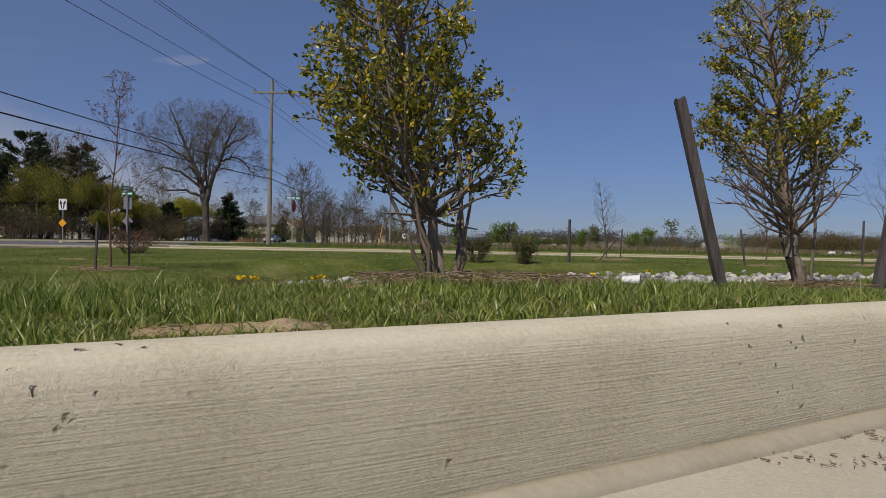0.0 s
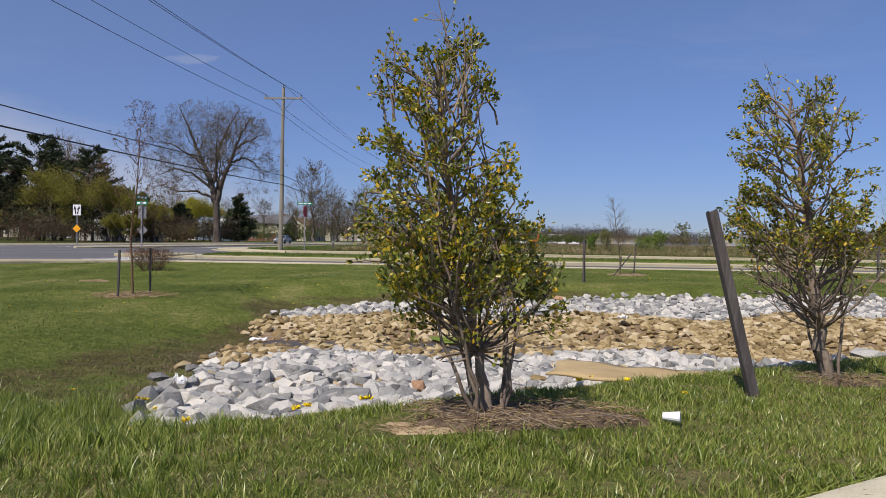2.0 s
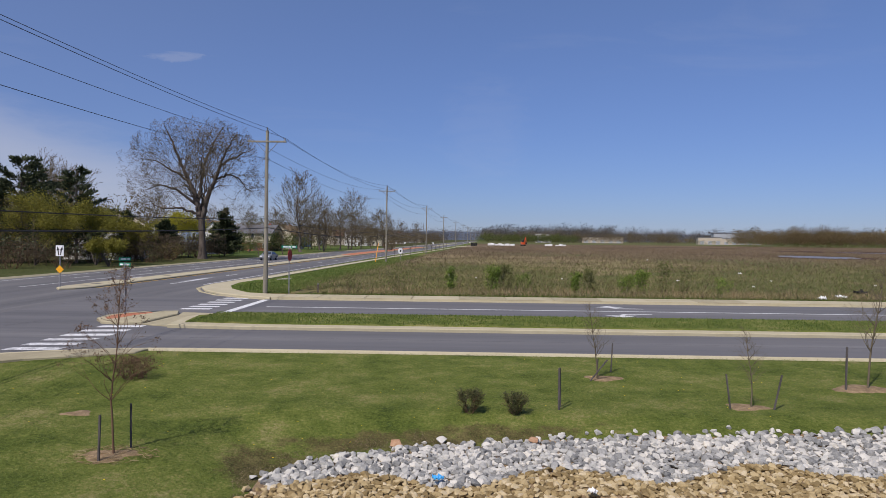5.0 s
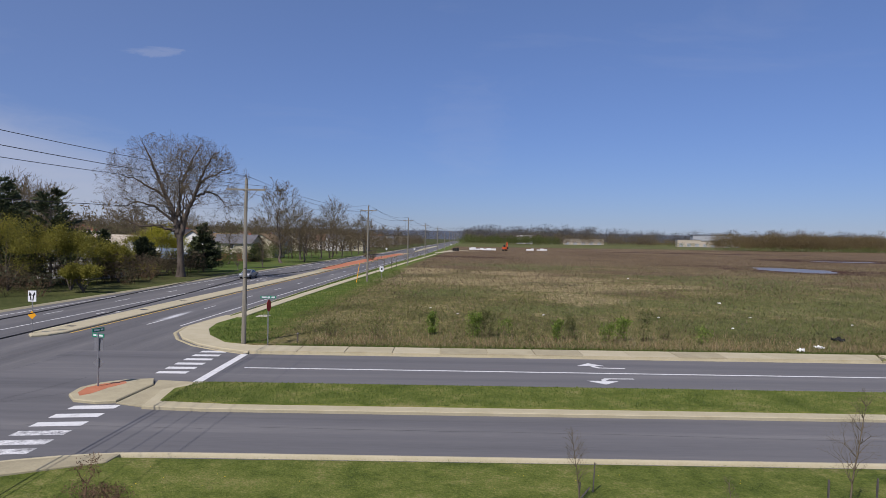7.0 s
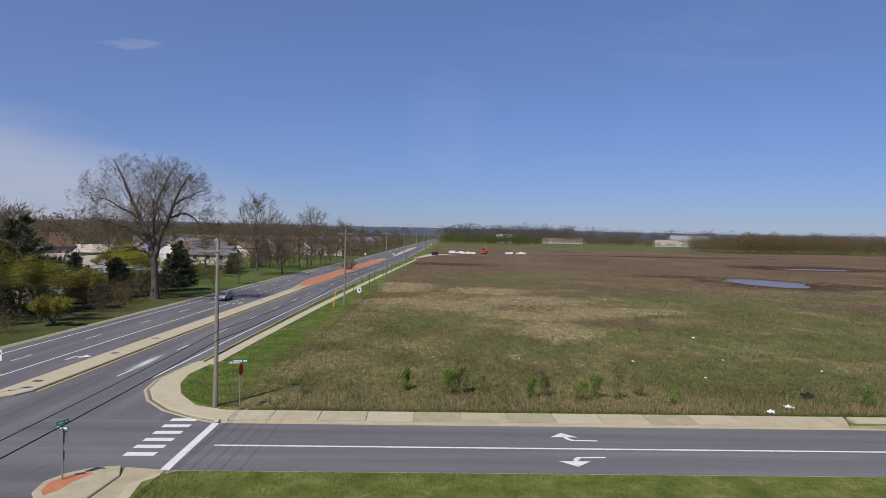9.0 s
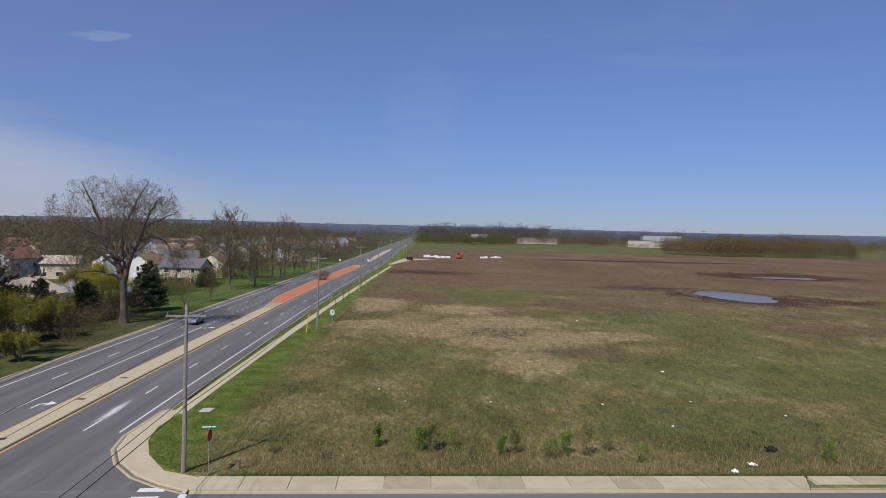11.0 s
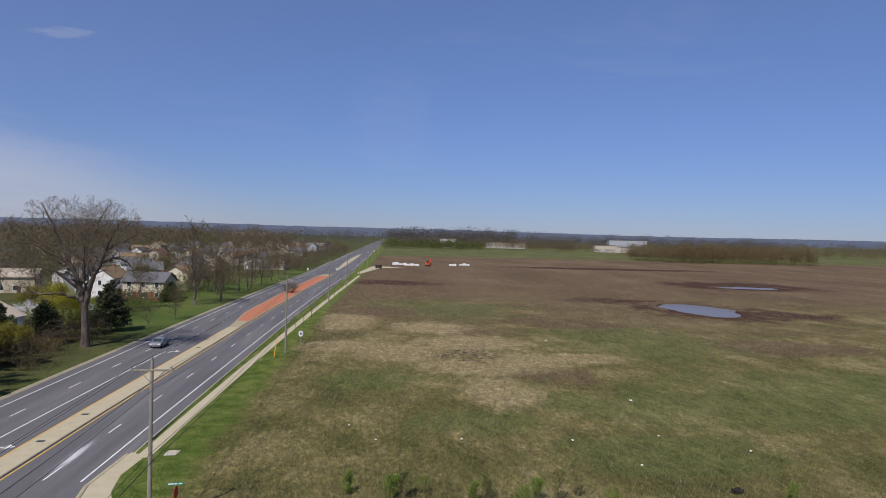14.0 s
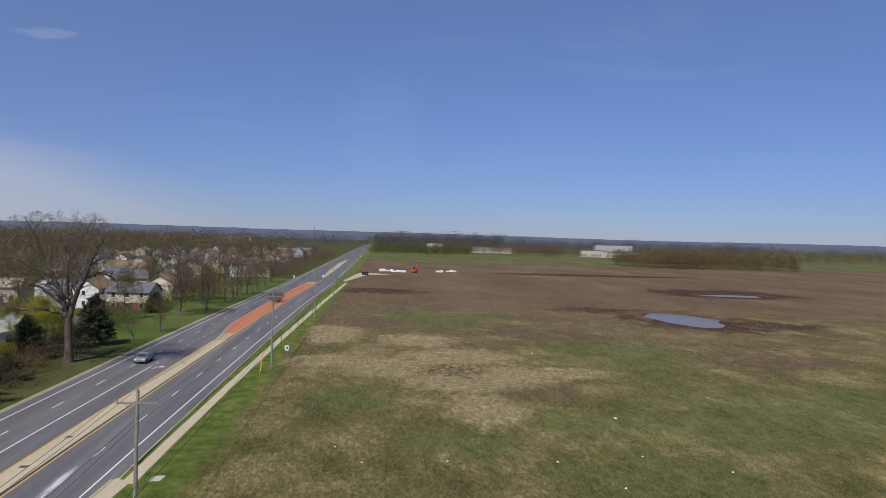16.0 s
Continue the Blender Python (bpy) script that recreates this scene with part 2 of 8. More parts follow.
BUSH_LEAF = material("bush_leaf", [(0.1, (.0723, .117, .0153)), (0.5, (.153, .234, .034)), (0.9, (.281, .359, .068))], 2, 10, 0.6, 0, island=.7, translucent=.3)
YELLOW_LEAF = material("yellow_spring_leaf", [(0.1, (.20, .19, .018)), (0.5, (.34, .32, .028)), (0.9, (.50, .46, .05))], .4, 3, 0.7, 0, island=.65, translucent=.35)
BUSH_DULL = material("dull_evergreen_leaf", [(0.1, (.035, .042, .014)), (0.5, (.075, .080, .028)), (0.9, (.14, .13, .05))], 2, 10, 0.6, 0, island=.6, translucent=.2)
SPRING = material("spring_leaf", [(0.1, (.11, .105, .018)), (0.5, (.21, .195, .03)), (0.9, (.35, .32, .05))], .4, 3, 0.7, 0, island=.65, translucent=.3)
NEEDLE = material("conifer_needles", [(0.1, (.024, .034, .015)), (0.5, (.048, .062, .027)), (0.9, (.082, .098, .044))], .6, 5, 0.7, 0, island=.65)
DRY_LEAF = material("dry_bush_twigs", [(0.1, (.06, .032, .020)), (0.5, (.13, .075, .045)), (0.9, (.22, .14, .085))], 2, 10, 0.9, 0, island=.6)
BARK = material("bark", [(0.3, (.055, .042, .034)), (0.5, (.105, .085, .070)), (0.7, (.17, .145, .12))], 3, 25, 0.95, 0.7, 0.02, stretch=(1, 1, .3))
SHRUB_BARK = material("shrub_bark", [(0.3, (.11, .08, .06)), (0.5, (.20, .155, .115)), (0.7, (.32, .26, .20))], 12, 90, 0.9, 0.6, 0.004, stretch=(1, 1, .4))
TWIG = material("twigs", [(0.2, (.0861, .068, .044)), (0.5, (.135, .108, .0704)), (0.8, (.189, .152, .104))], .3, 3, 0.95, 0, island=.3)
FAR_TWIG = material("woodland_twigs", [(0.15, (.118, .0907, .0546)), (0.5, (.17, .134, .0798)), (0.85, (.23, .181, .11))], .05, .8, 0.95, 0, island=.3, translucent=.45)
TIMBER = material("grey_timber_stake", [(0.3, (.040, .034, .032)), (0.5, (.085, .074, .070)), (0.7, (.15, .135, .125))], 8, 60, 0.9, 0.6, 0.004, stretch=(3, 3, .25))
POLE = material("weathered_pole", [(0.3, (.15, .135, .105)), (0.5, (.24, .22, .175)), (0.7, (.33, .31, .25))], 2, 20, 0.9, 0.4, 0.01, stretch=(3, 3, .15))
STEEL = material("galvanised_steel", [(0.3, (.20, .20, .21)), (0.7, (.34, .34, .35))], 4, 30, 0.5, 0.1, 0.002, metal=.6)
WIRE = material("cable", [(0.3, (.02, .02, .022)), (0.7, (.035, .035, .04))], 4, 30, 0.7, 0)
SIGN_W = material("white_sign", [(0.3, (.72, .72, .72)), (0.7, (.80, .80, .80))], 3, 20, 0.5, 0)
SIGN_K = material("black_sign", [(0.3, (.015, .015, .015)), (0.7, (.03, .03, .03))], 3, 20, 0.5, 0)
SIGN_Y = material("amber_sign", [(0.3, (.75, .32, .01)), (0.7, (.85, .40, .02))], 3, 20, 0.5, 0)
SIGN_G = material("green_sign", [(0.3, (.005, .18, .10)), (0.7, (.01, .25, .14))], 3, 20, 0.5, 0)
SIGN_R = material("red_sign", [(0.3, (.30, .01, .012)), (0.7, (.42, .02, .02))], 3, 20, 0.5, 0)
SIGN_B = material("sign_back", [(0.3, (.22, .22, .23)), (0.7, (.30, .30, .31))], 3, 20, 0.5, 0, metal=.5)
ORANGE = material("orange_machine_paint", [(0.3, (.55, .07, .02)), (0.7, (.70, .12, .03))], 1, 8, 0.5, 0)
WHITE = material("white_plastic", [(0.3, (.70, .70, .68)), (0.7, (.82, .82, .80))], 2, 15, 0.5, 0.1, 0.01)
BLUE = material("blue_plastic", [(0.3, (.03, .28, .62)), (0.7, (.06, .36, .70))], 8, 40, 0.5, 0.1, 0.01)
TAN_SOIL = material("tan_soil", [(0.3, (.24, .17, .095)), (0.5, (.37, .27, .16)), (0.7, (.50, .39, .25))], 9, 70, 0.95, 0.9, 0.02)
MULCH = material("dark_mulch", [(0.3, (.055, .038, .026)), (0.5, (.13, .090, .058)), (0.7, (.28, .20, .13))], 14, 90, 0.95, 1.0, 0.03)
BURLAP = material("tan_fabric", [(0.3, (.323, .23, .111)), (0.5, (.425, .315, .162)), (0.7, (.493, .383, .212))], 4, 140, 0.95, 0.4, 0.004)
ALGAE = material("green_algae", [(0.3, (.08, .13, .008)), (0.5, (.15, .20, .012)), (0.7, (.21, .26, .03))], 8, 60, 0.6, 0.5, 0.01)
GLASS = material("window_glass", [(0.3, (.02, .025, .03)), (0.7, (.05, .06, .07))], 1, 8, 0.12, 0, spec=.6)
RUBBER = material("tyre_rubber", [(0.3, (.012, .012, .012)), (0.7, (.025, .025, .025))], 5, 30, 0.9, 0)
CARPAINT = material("silver_blue_car_paint", [(0.3, (.26, .28, .30)), (0.7, (.33, .35, .37))], 1, 8, 0.3, 0, metal=.5)
GREENPAD = material("concrete_pad", [(0.3, (.40, .37, .30)), (0.7, (.52, .48, .40))], 2, 15, 0.9, 0.1, 0.01)
SEAL = material("tar_seal", [(0.3, (.05, .05, .052)), (0.7, (.075, .074, .075))], 2, 20, 0.8, 0)
RUST_STONE = material("rusty_stone", [(0.3, (.24, .13, .07)), (0.5, (.36, .21, .12)), (0.7, (.46, .31, .20))], 9, 50, 0.85, 0.5, 0.01)
DANDELION = material("dandelion_flower", [(0.3, (.75, .55, .01)), (0.7, (.85, .66, .02))], 5, 20, 0.7, 0)


def wall_paint(name, c, rough=.8):
    d = tuple(v * .82 for v in c)
    return material(name, [(0.3, d), (0.6, c)], .8, 12, rough, 0.15, 0.01, stretch=(.4, .4, 6))


def water_material():
    return material("pond_water", [(0.3, (.12, .10, .085)), (0.7, (.17, .145, .125))], .6, 5, 0.28, 0.12, 0.01, spec=.3)


WATER = water_material()
PUDDLE = material("brown_puddle_water", [(0.3, (.050, .034, .018)), (0.7, (.095, .066, .034))], 1.5, 12, 0.3, 0.1, 0.005, spec=.12)

# ---- plan ----
EDGE_Y = [-400, 0, 50, 60, 75, 100, 135, 170, 215, 300, 450, 800, 1500]
EDGE_X = [-30, -21.2, -20.2, -19.9, -19.5, -18.6, -17.3, -15.8, -13.6, -8.6, -2.4, 11, 38]
KERB_X = [-60, -30, -6, .45, 2.2, 4, 6, 12, 30, 60]
KERB_Y = [-26, -13, -.9, 3.36, 4.515, 5.45, 6.0, 7.0, 9.0, 11.0]
BASIN = [(-1.12, 6.55), (-.78, 5.95), (-.25, 5.92), (.4, 6.05), (2.2, 6.75), (3.6, 7.3), (9, 8.8), (17, 10.6), (24, 13), (22, 16.5), (15, 17.2), (9.3, 16.85), (2.9, 16.45), (.35, 15.85), (-1.9, 15.2), (-2.55, 14.3), (-2.6, 13.2), (-2.4, 12), (-2.15, 10.6), (-1.85, 9), (-1.6, 7.8)]


def edge(y):
    return np.interp(y, EDGE_Y, EDGE_X)


KERB_S = np.linspace(-60, 60, 2401)
KERB_T = np.convolve(np.pad(np.interp(KERB_S, KERB_X, KERB_Y), 12, mode="reflect", reflect_type="odd"), np.ones(25) / 25, "valid")


def kerb_y(x):
    return np.interp(x, KERB_S, KERB_T)


def sstep(a, b, v):
    t = np.clip((v - a) / (b - a), 0, 1)
    return t * t * (3 - 2 * t)


def basin_depth(x, y):
    """Signed distance to the rim of the stone basin, positive inside."""
    x, y = np.asarray(x, float), np.asarray(y, float)
    d, inside = np.full(x.shape, 1e9), np.zeros(x.shape, bool)
    for (ax, ay), (bx, by) in zip(BASIN, BASIN[1:] + BASIN[:1]):
        ex, ey = bx - ax, by - ay
        t = np.clip(((x - ax) * ex + (y - ay) * ey) / (ex * ex + ey * ey), 0, 1)
        d = np.minimum(d, np.hypot(x - ax - t * ex, y - ay - t * ey))
        cross = ((ay > y) != (by > y)) & (x < (bx - ax) * (y - ay) / (by - ay + 1e-12) + ax)
        inside ^= cross
    return np.where(inside, d, -d)


def lawn_edge(x):
    """Where the lawn ends at the side street: a straight kerb with a rounded corner."""
    r = 11.2
    return np.where(x > -8, 24.88, 13.68 + np.sqrt(np.clip(r * r - np.clip(-8 - x, 0, r) ** 2, 0, None)))


def ground_z(x, y):
    x, y = np.asarray(x, float), np.asarray(y, float)
    behind = (y - kerb_y(x)) * .83 - .115
    yy = y - .40 * np.clip(x, -1, 4) * sstep(10, 6.5, y) - .1 * np.clip(x - 4, 0, 8) * sstep(10, 6.5, y)
    bed_z = np.interp(yy, [4.6, 5.3, 6.0, 7.0, 8.0, 10, 11.8, 13.2, 15, 16.3, 17.5, 20, 25], [.20, .12, -.04, -.22, -.34, -.46, -.56, -.45, -.37, -.24, .06, .06, .13])
    left = np.interp(y, [2, 4, 6, 9, 12, 15, 20, 25], [.26, .2, .02, -.20, -.25, -.13, .0, .12])
    f = sstep(-2.2, -5.5, x)
    z = bed_z * (1 - f) + left * f
    berm = np.interp(behind, [0, 1.25], [.252, .232])
    g = sstep(2.1, 1.25, behind)
    z = z * (1 - g) + berm * g
    z = z + .035 * np.sin(x * 1.3 + y * .7) * np.sin(y * 1.1 - x * .4) * sstep(20, 14, y)
    z = np.where(behind < .02, -.12, z)
    road = (y > lawn_edge(x) - .05) | (x < -19.25)
    z = np.where(road, -.12, z)
    off = .04 * sstep(48.5, 70, y)
    far_field = (y > 46.9) & (x > edge(y) + 1.7) & (x > np.interp(y, [46.9, 47.6, 50, 52.8, 56, 63], [-12.2, -14.6, -16.6, -17.9, -18.4, -40]))
    z = np.where(far_field, .12 + off, z)
    left_side = x < edge(y) - 19.7
    z = np.where(left_side, .12, z)
    bump = .35 * np.sin(x * .021 + 1) * np.sin(y * .017) * sstep(70, 150, y) * far_field * sstep(7, 30, x - edge(y))
    bump = bump * sstep(36, 60, np.hypot(x - 160, y - 275)) * sstep(26, 46, np.hypot(x - 93.5, y - 184))
    return z + bump


# ---- mesh helpers ----
def mesh_object(name, verts, faces, mat, parent=None, label="", smooth=False, mats=None):
    me = bpy.data.meshes.new(name)
    me.from_pydata([tuple(v) for v in verts], [], [tuple(f) for f in faces])
    for m in (mats or [mat]):
        me.materials.append(m)
    if smooth:
        me.polygons.foreach_set("use_smooth", [True] * len(me.polygons))
    me.update()
    ob = new(name, me)
    ob.parent = parent
    if label:
        ob["label"] = label
    return ob


def tri_object(name, verts, tri, mat, parent=None, label=""):
    """A mesh from arrays: verts (n, 3) and faces (m, k)."""
    verts, tri = np.asarray(verts, np.float32), np.asarray(tri, np.int32)
    me = bpy.data.meshes.new(name)
    k = tri.shape[1]
    me.vertices.add(len(verts))
    me.vertices.foreach_set("co", verts.ravel())
    me.loops.add(tri.size)
    me.loops.foreach_set("vertex_index", tri.ravel())
    me.polygons.add(len(tri))
    me.polygons.foreach_set("loop_start", np.arange(0, tri.size, k, dtype=np.int32))
    me.materials.append(mat)
    me.update(calc_edges=True)
    me.validate()
    ob = new(name, me)
    ob.parent = parent
    if label:
        ob["label"] = label
    return ob


def part(name, bm, mat, parent, label="", smooth=False):
    me = bpy.data.meshes.new(name)
    bm.to_mesh(me)
    bm.free()
    me.materials.append(mat)
    if smooth:
        me.polygons.foreach_set("use_smooth", [True] * len(me.polygons))
    ob = new(name, me)
    ob.parent = parent
    if label:
        ob["label"] = label
    return ob


def box(bm, x0, x1, y0, y1, z0, z1, m=None, bevel=0.0):
    mat = Matrix.Translation(((x0 + x1) / 2, (y0 + y1) / 2, (z0 + z1) / 2)) @ Matrix.Diagonal((x1 - x0, y1 - y0, z1 - z0, 1))
    r = bmesh.ops.create_cube(bm, size=1, matrix=(m @ mat) if m else mat)
    if bevel:
        vs = set(r["verts"])
        bmesh.ops.bevel(bm, geom=[e for e in bm.edges if e.verts[0] in vs and e.verts[1] in vs], offset=bevel, segments=2, affect="EDGES", profile=.5)
    return bm


def rod(bm, p, q, r0, r1, n=8):
    p, q = Vector(p), Vector(q)
    m = Matrix.Translation((p + q) / 2) @ (q - p).to_track_quat("Z", "Y").to_matrix().to_4x4()
    bmesh.ops.create_cone(bm, cap_ends=True, segments=n, radius1=r0, radius2=r1, depth=(q - p).length, matrix=m)
    return bm


def thing(name, m, label, category, group=""):
    ob = new(name)
    ob.empty_display_size = .2
    ob.matrix_basis = m
    return tagged(ob, label, category, group)


def slab(name, pts, z0, z1, mat, parent=None, label="", bevel=0.03):
    """A raised plate over a plan outline, with a worn upper edge."""
    n = len(pts)
    cx, cy = sum(p[0] for p in pts) / n, sum(p[1] for p in pts) / n
    area = sum(pts[i][0] * pts[(i + 1) % n][1] - pts[(i + 1) % n][0] * pts[i][1] for i in range(n))
    if area < 0:
        pts = pts[::-1]
    inner = []
    for i in range(n):
        a, b, c = Vector(pts[i - 1]), Vector(pts[i]), Vector(pts[(i + 1) % n])
        d1, d2 = (b - a).normalized(), (c - b).normalized()
        nn = (Vector((-d1.y, d1.x)) + Vector((-d2.y, d2.x)))
        nn = nn.normalized() * bevel if nn.length > 1e-6 else Vector((0, 0))
        inner.append((b.x + nn.x, b.y + nn.y))
    verts = [(x, y, z0) for x, y in pts] + [(x, y, z1 - bevel) for x, y in pts] + [(x, y, z1) for x, y in inner]
    faces = []
    for r in (0, n):
        for i in range(n):
            j = (i + 1) % n
            faces.append((r + i, r + j, r + n + j, r + n + i))
    faces.append(tuple(range(2 * n, 3 * n)))
    return mesh_object(name, verts, faces, mat, parent, label)


def ribbon(name, left, right, z, mat, parent=None, label="", thick=0.0):
    """A strip between two plan lines."""
    n = len(left)
    verts = [(x, y, z) for x, y in left] + [(x, y, z) for x, y in right]
    faces = [(i, n + i, n + i + 1, i + 1) for i in range(n - 1)]
    if thick:
        verts += [(x, y, z - thick) for x, y in left] + [(x, y, z - thick) for x, y in right]
        for a in (0, n):
            faces += [(a + i, a + i + 1, 2 * n + a + i + 1, 2 * n + a + i) for i in range(n - 1)]
        faces += [(0, n, 3 * n, 2 * n), (n - 1, 2 * n - 1, 4 * n - 1, 3 * n - 1)]
    bm = bmesh.new()
    vs = [bm.verts.new(v) for v in verts]
    for f in faces:
        bm.faces.new([vs[i] for i in f])
    bmesh.ops.recalc_face_normals(bm, faces=bm.faces)
    if len(bm.faces) and not thick and bm.faces[:][0].normal.z < 0:
        bmesh.ops.reverse_faces(bm, faces=bm.faces)
    return part(name, bm, mat, parent, label)


def along(off, y0, y1, step=6.0):
    ys = np.linspace(y0, y1, max(2, int((y1 - y0) / step) + 1))
    o = np.interp(ys, *off) if isinstance(off, tuple) else off
    return [(float(a), float(b)) for a, b in zip(edge(ys) + o, ys)]


def frames_of(d):
    """Two unit normals for each direction of an (n, 3) array."""
    ref = np.where(np.abs(d[:, 2:3]) < .9, np.array([[0, 0, 1.]]), np.array([[1., 0, 0]]))
    u = np.cross(d, ref)
    u /= np.linalg.norm(u, axis=1, keepdims=True) + 1e-9
    return u, np.cross(d, u)


def tubes(segs, k):
    segs = np.asarray(segs, float)
    p, q, r0, r1 = segs[:, :3], segs[:, 3:6], segs[:, 6], segs[:, 7]
    d = q - p
    d /= np.linalg.norm(d, axis=1, keepdims=True) + 1e-9
    u, v = frames_of(d)
    n = len(segs)
    a = np.arange(k) * 2 * np.pi / k
    ring = u[:, None] * np.cos(a)[None, :, None] + v[:, None] * np.sin(a)[None, :, None]
    lo = p[:, None] - d[:, None] * r0[:, None, None] * .4 + ring * r0[:, None, None]
    hi = q[:, None] + ring * r1[:, None, None]
    verts = np.concatenate([lo, hi], 1).reshape(-1, 3)
    i = np.arange(k)
    f = np.stack([i, (i + 1) % k, (i + 1) % k + k, i + k], 1)
    return verts, (f[None] + (np.arange(n) * 2 * k)[:, None, None]).reshape(-1, 4)


STRIP_RNG = np.random.default_rng(3)


def strips(segs):
    """Fine twigs as narrow blades, each turned its own way."""
    segs = np.asarray(segs, float)
    p, q = segs[:, :3], segs[:, 3:6]
    s = np.cross(q - p, STRIP_RNG.normal(0, 1, p.shape))
    s /= np.linalg.norm(s, axis=1, keepdims=True) + 1e-9
    a, b = s * segs[:, 6:7] * 1.15, s * segs[:, 7:8] * 1.15
    verts = np.stack([p - a, p + a, q + b, q - b], 1).reshape(-1, 3)
    return verts, np.arange(len(segs) * 4).reshape(-1, 4)


def sweep(pts, radii, k=7):
    """One closed tube along a line of points."""
    pts, radii = np.asarray(pts, float), np.asarray(radii, float)
    d = np.gradient(pts, axis=0)
    d /= np.linalg.norm(d, axis=1, keepdims=True) + 1e-9
    u, v = frames_of(np.tile(d.mean(0) / np.linalg.norm(d.mean(0)), (len(pts), 1)))
    a = np.arange(k) * 2 * np.pi / k
    verts = (pts[:, None] + (u[:, None] * np.cos(a)[None, :, None] + v[:, None] * np.sin(a)[None, :, None]) * radii[:, None, None]).reshape(-1, 3)
    faces = [(i * k + j, i * k + (j + 1) % k, (i + 1) * k + (j + 1) % k, (i + 1) * k + j) for i in range(len(pts) - 1) for j in range(k)]
    return verts, faces


def leaf_mesh(pos, direction, length, width, r, fold=.25):
    """Folded lozenges at pos that point along direction (all arrays)."""
    n = len(pos)
    d = direction / (np.linalg.norm(direction, axis=1, keepdims=True) + 1e-9)
    u, v = frames_of(d)
    a = r.uniform(0, 2 * np.pi, n)[:, None]
    side, up = u * np.cos(a) + v * np.sin(a), -u * np.sin(a) + v * np.cos(a)
    L, W = np.asarray(length).reshape(-1, 1), np.asarray(width).reshape(-1, 1)
    mid = pos + d * L * .5
    verts = np.stack([pos, mid + side * W * .5 + up * W * fold, pos + d * L, mid - side * W * .5 + up * W * fold], 1).reshape(-1, 3)
    f = np.array([[0, 1, 2], [0, 2, 3]])
    return verts, (f[None] + (np.arange(n) * 4)[:, None, None]).reshape(-1, 3)


def blades(name, pos, height, width, lean, mat, r, kind_label, parent=None):
    """Bent tapering grass blades in one object."""
    n = len(pos)
    a, b = r.uniform(0, 2 * np.pi, n), r.uniform(0, 2 * np.pi, n)
    side = np.stack([np.cos(a), np.sin(a), 0 * a], 1) * (width * .5)[:, None]
    out = np.stack([np.cos(b), np.sin(b), 0 * b], 1) * (height * lean)[:, None]
    up = np.zeros((n, 3))
    up[:, 2] = height
    verts = np.stack([pos - side, pos + side, pos + up * .55 + out * .3 + side * .8, pos + up * .55 + out * .3 - side * .8, pos + up + out], 1).reshape(-1, 3)
    f = np.array([[0, 1, 2], [0, 2, 3], [3, 2, 4]])
    ob = tri_object(name, verts, (f[None] + (np.arange(n) * 5)[:, None, None]).reshape(-1, 3), mat, parent)
    return tagged(ob, kind_label, "grass", kind="stuff") if not parent else ob


def grow(r, p, d, length, radius, level, out, tips, spread=.5, kids=(2, 4), up=.12, wob=.12, shrink=.72, steps=3, taper=.62):
    """Recursive limbs: adds segments to out and end points to tips."""
    p, d = np.array(p, float), np.array(d, float)
    rr = radius
    nodes = []
    for s in range(steps):
        d = d + r.normal(0, wob, 3) + np.array([0, 0, up])
        d /= np.linalg.norm(d)
        q = p + d * length / steps
        r1 = rr - (radius - radius * taper) / steps
        out.append((*p, *q, rr, r1, level))
        p, rr = q, r1
        nodes.append((p.copy(), d.copy(), rr))
    if level <= 0:
        tips.append((p, d))
        return
    n = r.integers(kids[0], kids[1] + 1)
    for c in range(n):
        pp, dd, r2 = nodes[-1] if c < 2 else nodes[r.integers(0, len(nodes))]
        off = r.normal(0, 1, 3)
        off -= dd * (off @ dd)
        off /= np.linalg.norm(off) + 1e-9
        s = spread * r.uniform(.55, 1.25)
        nd = dd * np.cos(s) + off * np.sin(s)
        grow(r, pp, nd, length * shrink * r.uniform(.8, 1.15), r2 * r.uniform(.6, .85), level - 1, out, tips, spread, kids, up, wob, shrink, steps, taper)


def limbs(segs, parent, bark, twig, thick=.05):
    segs = np.array(segs)
    big, small = segs[segs[:, 6] >= thick], segs[segs[:, 6] < thick]
    if len(big):
        tri_object("trunk", *tubes(big, 7), bark, parent)
    if len(small):
        verts, faces = tubes(small[small[:, 6] >= .03], 3)
        v2, f2 = strips(small[small[:, 6] < .03])
        tri_object("twig_crown", np.concatenate([verts, v2]), np.concatenate([faces, f2 + len(verts)]), twig, parent)


# ---- ground ----
def graded(fine, outer):
    return np.unique(np.round(np.concatenate([fine, outer]), 3))


gx = graded(np.concatenate([np.arange(-9, 13, .2), np.arange(-24, -9, .75), np.arange(-72, -24, .8), np.arange(13, 40, 1.5)]), np.array([-4200, -2600, -1600, -1000, -650, -420, -300, -210, -150, -110, -85, -65, -50, -40, -32, 50, 65, 80, 100, 110, 118, 125, 135, 150, 170, 190, 210, 240, 300, 400, 560, 800, 1200, 1800, 2800, 4200]))
gy = graded(np.concatenate([np.arange(-2, 18, .2), np.arange(18, 27, .5), np.arange(44, 60, 1.0), np.arange(60, 200, 4.0)]), np.array([-4200, -2000, -900, -400, -200, -100, -50, -25, -12, -6, 30, 35, 40, 44, 46.7, 46.95, 65, 72, 80, 90, 100, 115, 130, 150, 175, 200, 230, 260, 300, 350, 400, 460, 530, 620, 740, 900, 1150, 1500, 2000, 2800, 4200]))
GX, GY = np.meshgrid(gx, gy)
GZ = ground_z(GX, GY)
nx, ny = len(gx), len(gy)
ii, jj = np.meshgrid(np.arange(nx - 1), np.arange(ny - 1))
q0 = (jj * nx + ii).ravel()
